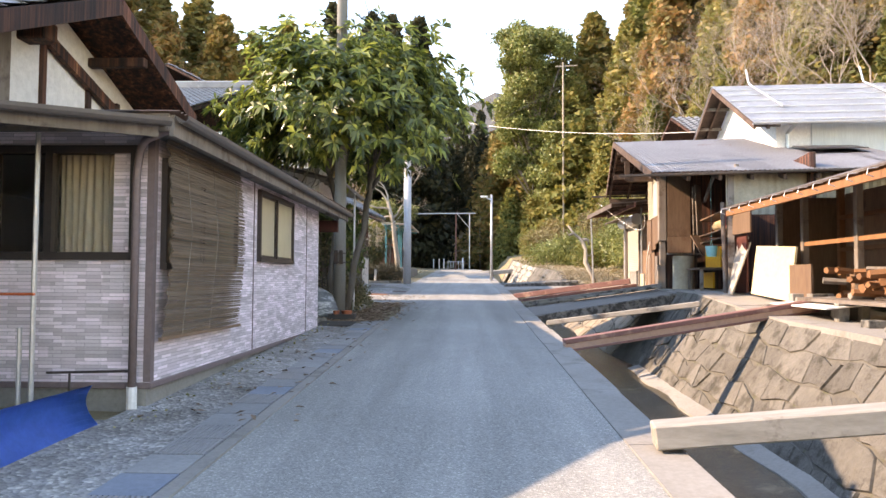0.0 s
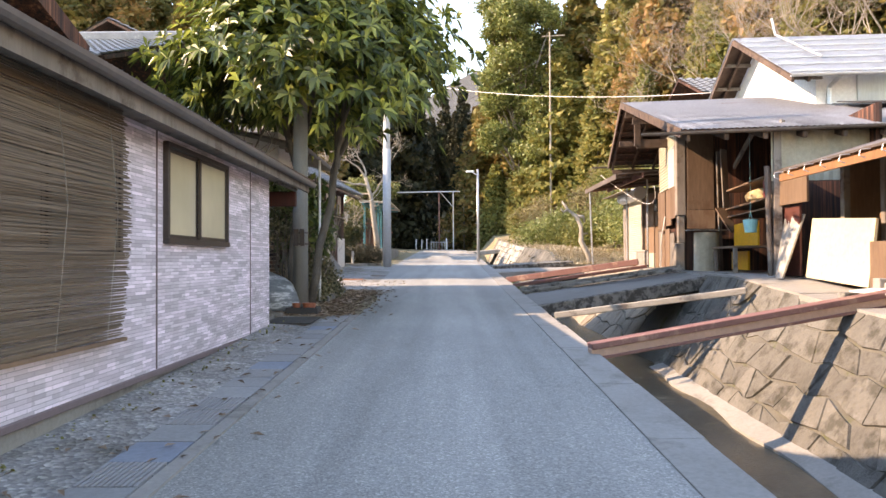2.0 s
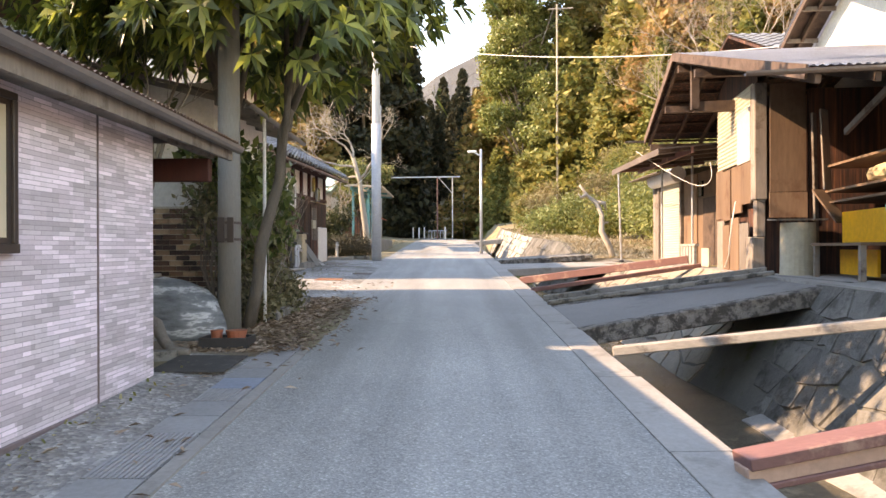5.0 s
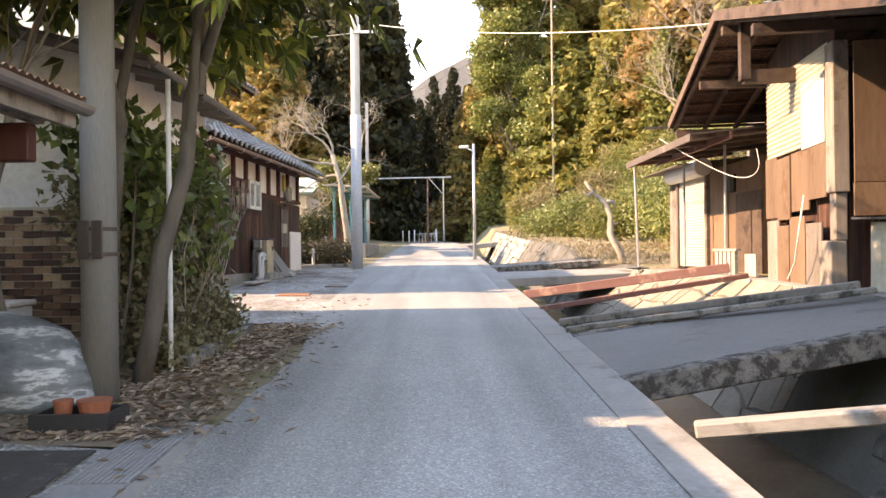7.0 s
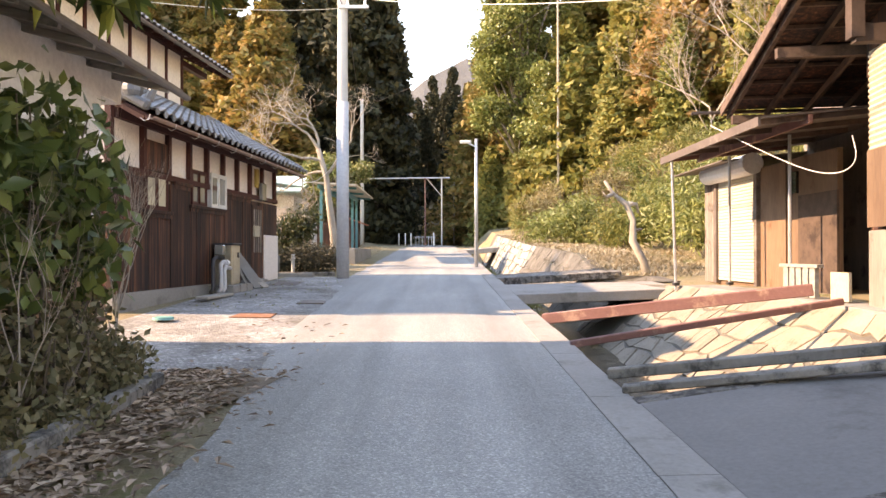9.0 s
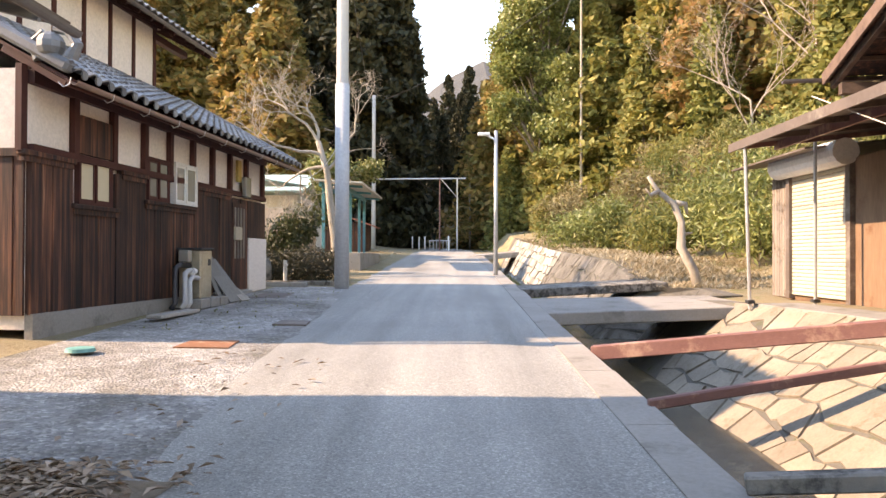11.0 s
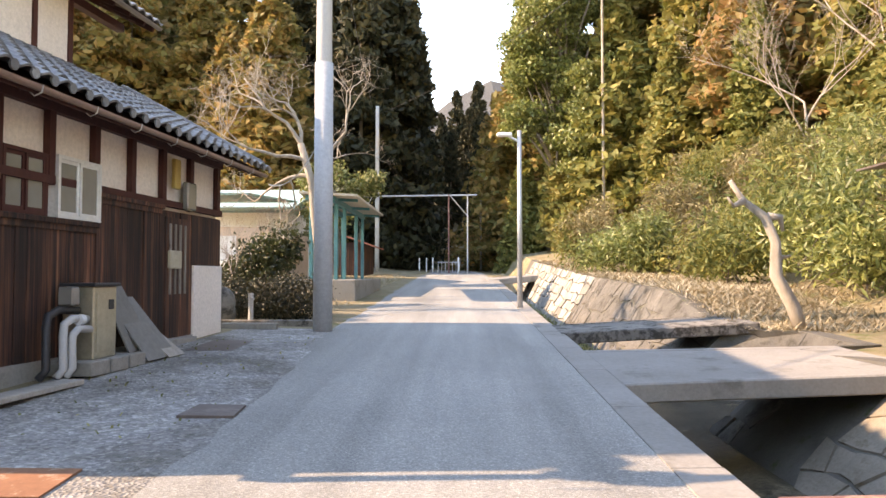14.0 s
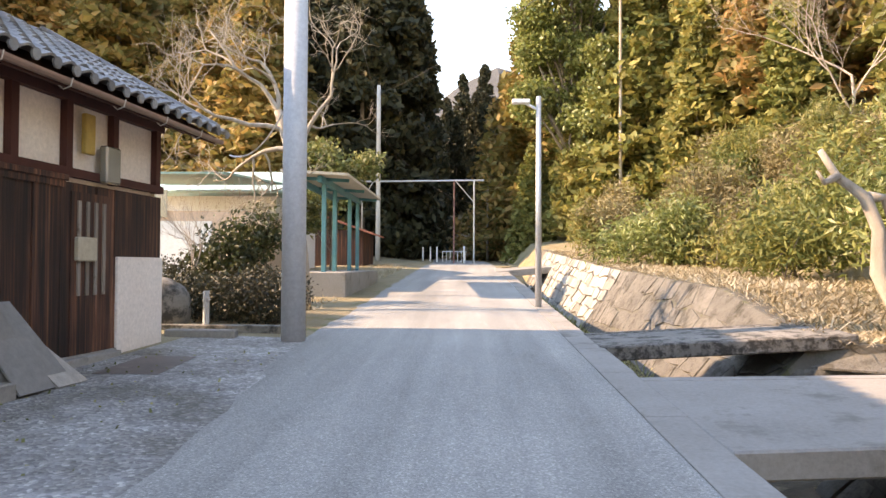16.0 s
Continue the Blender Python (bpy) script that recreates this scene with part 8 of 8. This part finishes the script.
bare_tree("bare_shrub", -4.05, 16.75, zr(16.7), 1.7, 0.07, 94, BARK, "leafless young tree under the porch roof", 4, (-0.05, 0, 1), 0.8, 3, 0.62, 0.3, 0.12)


# unseen wing added behind the porch, closing the yard and shading the kerb
wing = thing("rear_wing", "unseen plain wing with a tiled roof, added to shade the kerb", "house")
bm = B()
box(bm, -13, -7.1, 10.75, 15.1, 0.3, 5.5)
part("wall", bm, WHITE, wing)
tiled_roof(wing, (-7.0, 12.9, 5.85), (-6.2, 0, 0), (0, 2.3, -0.2), rows=8, cols=20)
tiled_roof(wing, (-7.0, 12.9, 5.85), (-6.2, 0, 0), (0, -2.3, -0.2), rows=8, cols=20)

# ---------------------------------------------------------------- pieces: bricks, drain covers, stones
def brick_mat():
    """Glazed brick tiles fired dark brown, russet and tan, mixed at random."""
    m, nt, b = node_mat("mixed_brown_brick")
    oi = nt.nodes.new("ShaderNodeObjectInfo")
    c = ramp(nt, oi.outputs["Random"], [(0.0, (0.035, 0.018, 0.014)), (0.3, (0.07, 0.032, 0.022)), (0.5, (0.16, 0.075, 0.045)), (0.7, (0.34, 0.21, 0.13)), (1.0, (0.46, 0.33, 0.22))])
    g = noise_tex(nt, coords(nt), 24, 5, 0.7)
    nt.links.new(mix(nt, c, ramp(nt, g, [(0.3, (0.65, 0.65, 0.65)), (0.7, (1.15, 1.15, 1.15))]), 0.8, "MULTIPLY"), b.inputs["Base Color"])
    b.inputs["Roughness"].default_value = 0.55
    bump(nt, b, g, 0.2, 0.003)
    return m


BRICK = brick_mat()
BEDDING = surface("pale_mortar", (0.42, 0.38, 0.31), (0.56, 0.51, 0.43), 2, 30, 0.9, 0.2, 0.004)
bw = thing("brick_facing", "brown and tan brick-tile facing on the annex wall", "brick wall", kind="structure")
bm = B()
box(bm, -6.2, -3.64, 17.99, 18.018, 1.0, 2.58)
part("mortar_bed", bm, BEDDING, bw)
me = raw_mesh("brick", [(a, b, c) for a in (0, 0.2) for b in (0, -0.018) for c in (0, 0.068)], [(0, 1, 3, 2), (4, 6, 7, 5), (0, 4, 5, 1), (2, 3, 7, 6), (0, 2, 6, 4), (1, 5, 7, 3)], BRICK)
for r in range(19):
    for c in range(12):
        o = new("brick", me)
        o.parent = bw
        o.location = (-6.2 + c * 0.212 + (0.106 if r % 2 else 0), 17.985, 1.02 + r * 0.081)
me2 = raw_mesh("brick", [(a, b, c) for a in (0, 0.018) for b in (0, 0.2) for c in (0, 0.068)], [(0, 1, 3, 2), (4, 6, 7, 5), (0, 4, 5, 1), (2, 3, 7, 6), (0, 2, 6, 4), (1, 5, 7, 3)], BRICK)
bm = B()
box(bm, -3.618, -3.60, 18.05, 20.68, 1.0, 2.58)
part("mortar_bed", bm, BEDDING, bw)
for r in range(19):
    for c in range(12):
        o = new("brick", me2)
        o.parent = bw
        o.location = (-3.598, 18.1 + c * 0.212 + (0.106 if r % 2 else 0), 1.02 + r * 0.081)

GRATE = surface("steel_grate", (0.24, 0.24, 0.235), (0.32, 0.32, 0.315), 2, 24, 0.6, 0.2, 0.003)
COVER = surface("drain_cover_concrete", (0.21, 0.215, 0.21), (0.30, 0.305, 0.30), 2, 26, 0.85, 0.3, 0.005, vary=0.12)
BLUECOVER = surface("blue_grey_cover", (0.17, 0.21, 0.26), (0.23, 0.275, 0.32), 2, 22, 0.7, 0.2, 0.004)
dr = thing("roadside_drain", "roadside drain with concrete covers and steel grates", "drain", kind="structure")
bm = B()
rings = [[bm.verts.new((px, v, zr(v) + pz)) for px, pz in ((-1.62, -0.2), (-1.62, 0.018), (-1.52, 0.016), (-1.50, -0.2))] for v in [-6 + 0.5 * i for i in range(43)]]
for r, q in zip(rings, rings[1:]):
    for i in range(4):
        bm.faces.new((r[i], q[i], q[(i + 1) % 4], r[(i + 1) % 4]))
part("drain_edge", bm, CONCRETE, dr)
y, k = 0.0, 0
while y < 14.9:
    ln = 0.42
    z0, z1 = zr(y) + 0.02, zr(y + ln) + 0.02
    kind = k % 7
    if kind in (2, 5, 6) and y > 3:
        g = tagged(new("grate"))
        g.parent = dr
        for i in range(11):
            bm = B()
            x = -1.98 + i * 0.033
            beam(bm, (x, y, z0 - 0.012), (x, y + ln - 0.012, z1 - 0.012), 0.024, 0.03)
            part("grate_bar", bm, GRATE, g)
        bm = B()
        for f in (0.02, 0.2, 0.38):
            beam(bm, (-2.0, y + f, zr(y + f) + 0.006), (-1.63, y + f, zr(y + f) + 0.006), 0.016, 0.02)
        part("cross_bar", bm, GRATE, g)
    else:
        bm = B()
        slab_poly(bm, [(-2.0, y, z0), (-1.63, y, z0), (-1.63, y + ln - 0.014, z1), (-2.0, y + ln - 0.014, z1)], 0.06)
        part("drain_cover", bm, BLUECOVER if kind == 3 else COVER, dr)
    y += ln
    k += 1

stones(wall_r, 3.2, 16.2, 5, 0.56, "wall_stone", STONE, 5)
stones(wall_r, 18.6, 27.9, 5, 0.50, "wall_stone", surface("tan_wall_stone", (0.17, 0.145, 0.11), (0.31, 0.265, 0.21), 2.2, 26, 0.9, 0.7, 0.02, spots=(0.16, 0.13, 0.09), spot_scale=4, spot_at=0.62, vary=0.18), 6)
stones(wall_r, 30.0, 44.0, 4, 0.75, "wall_stone", STONE, 7)
stones(wall_r, 44.0, 60.0, 6, 0.62, "wall_stone", surface("pale_masonry_block", (0.20, 0.19, 0.165), (0.36, 0.34, 0.30), 2, 20, 0.9, 0.5, 0.02, vary=0.35), 8, 0.05)
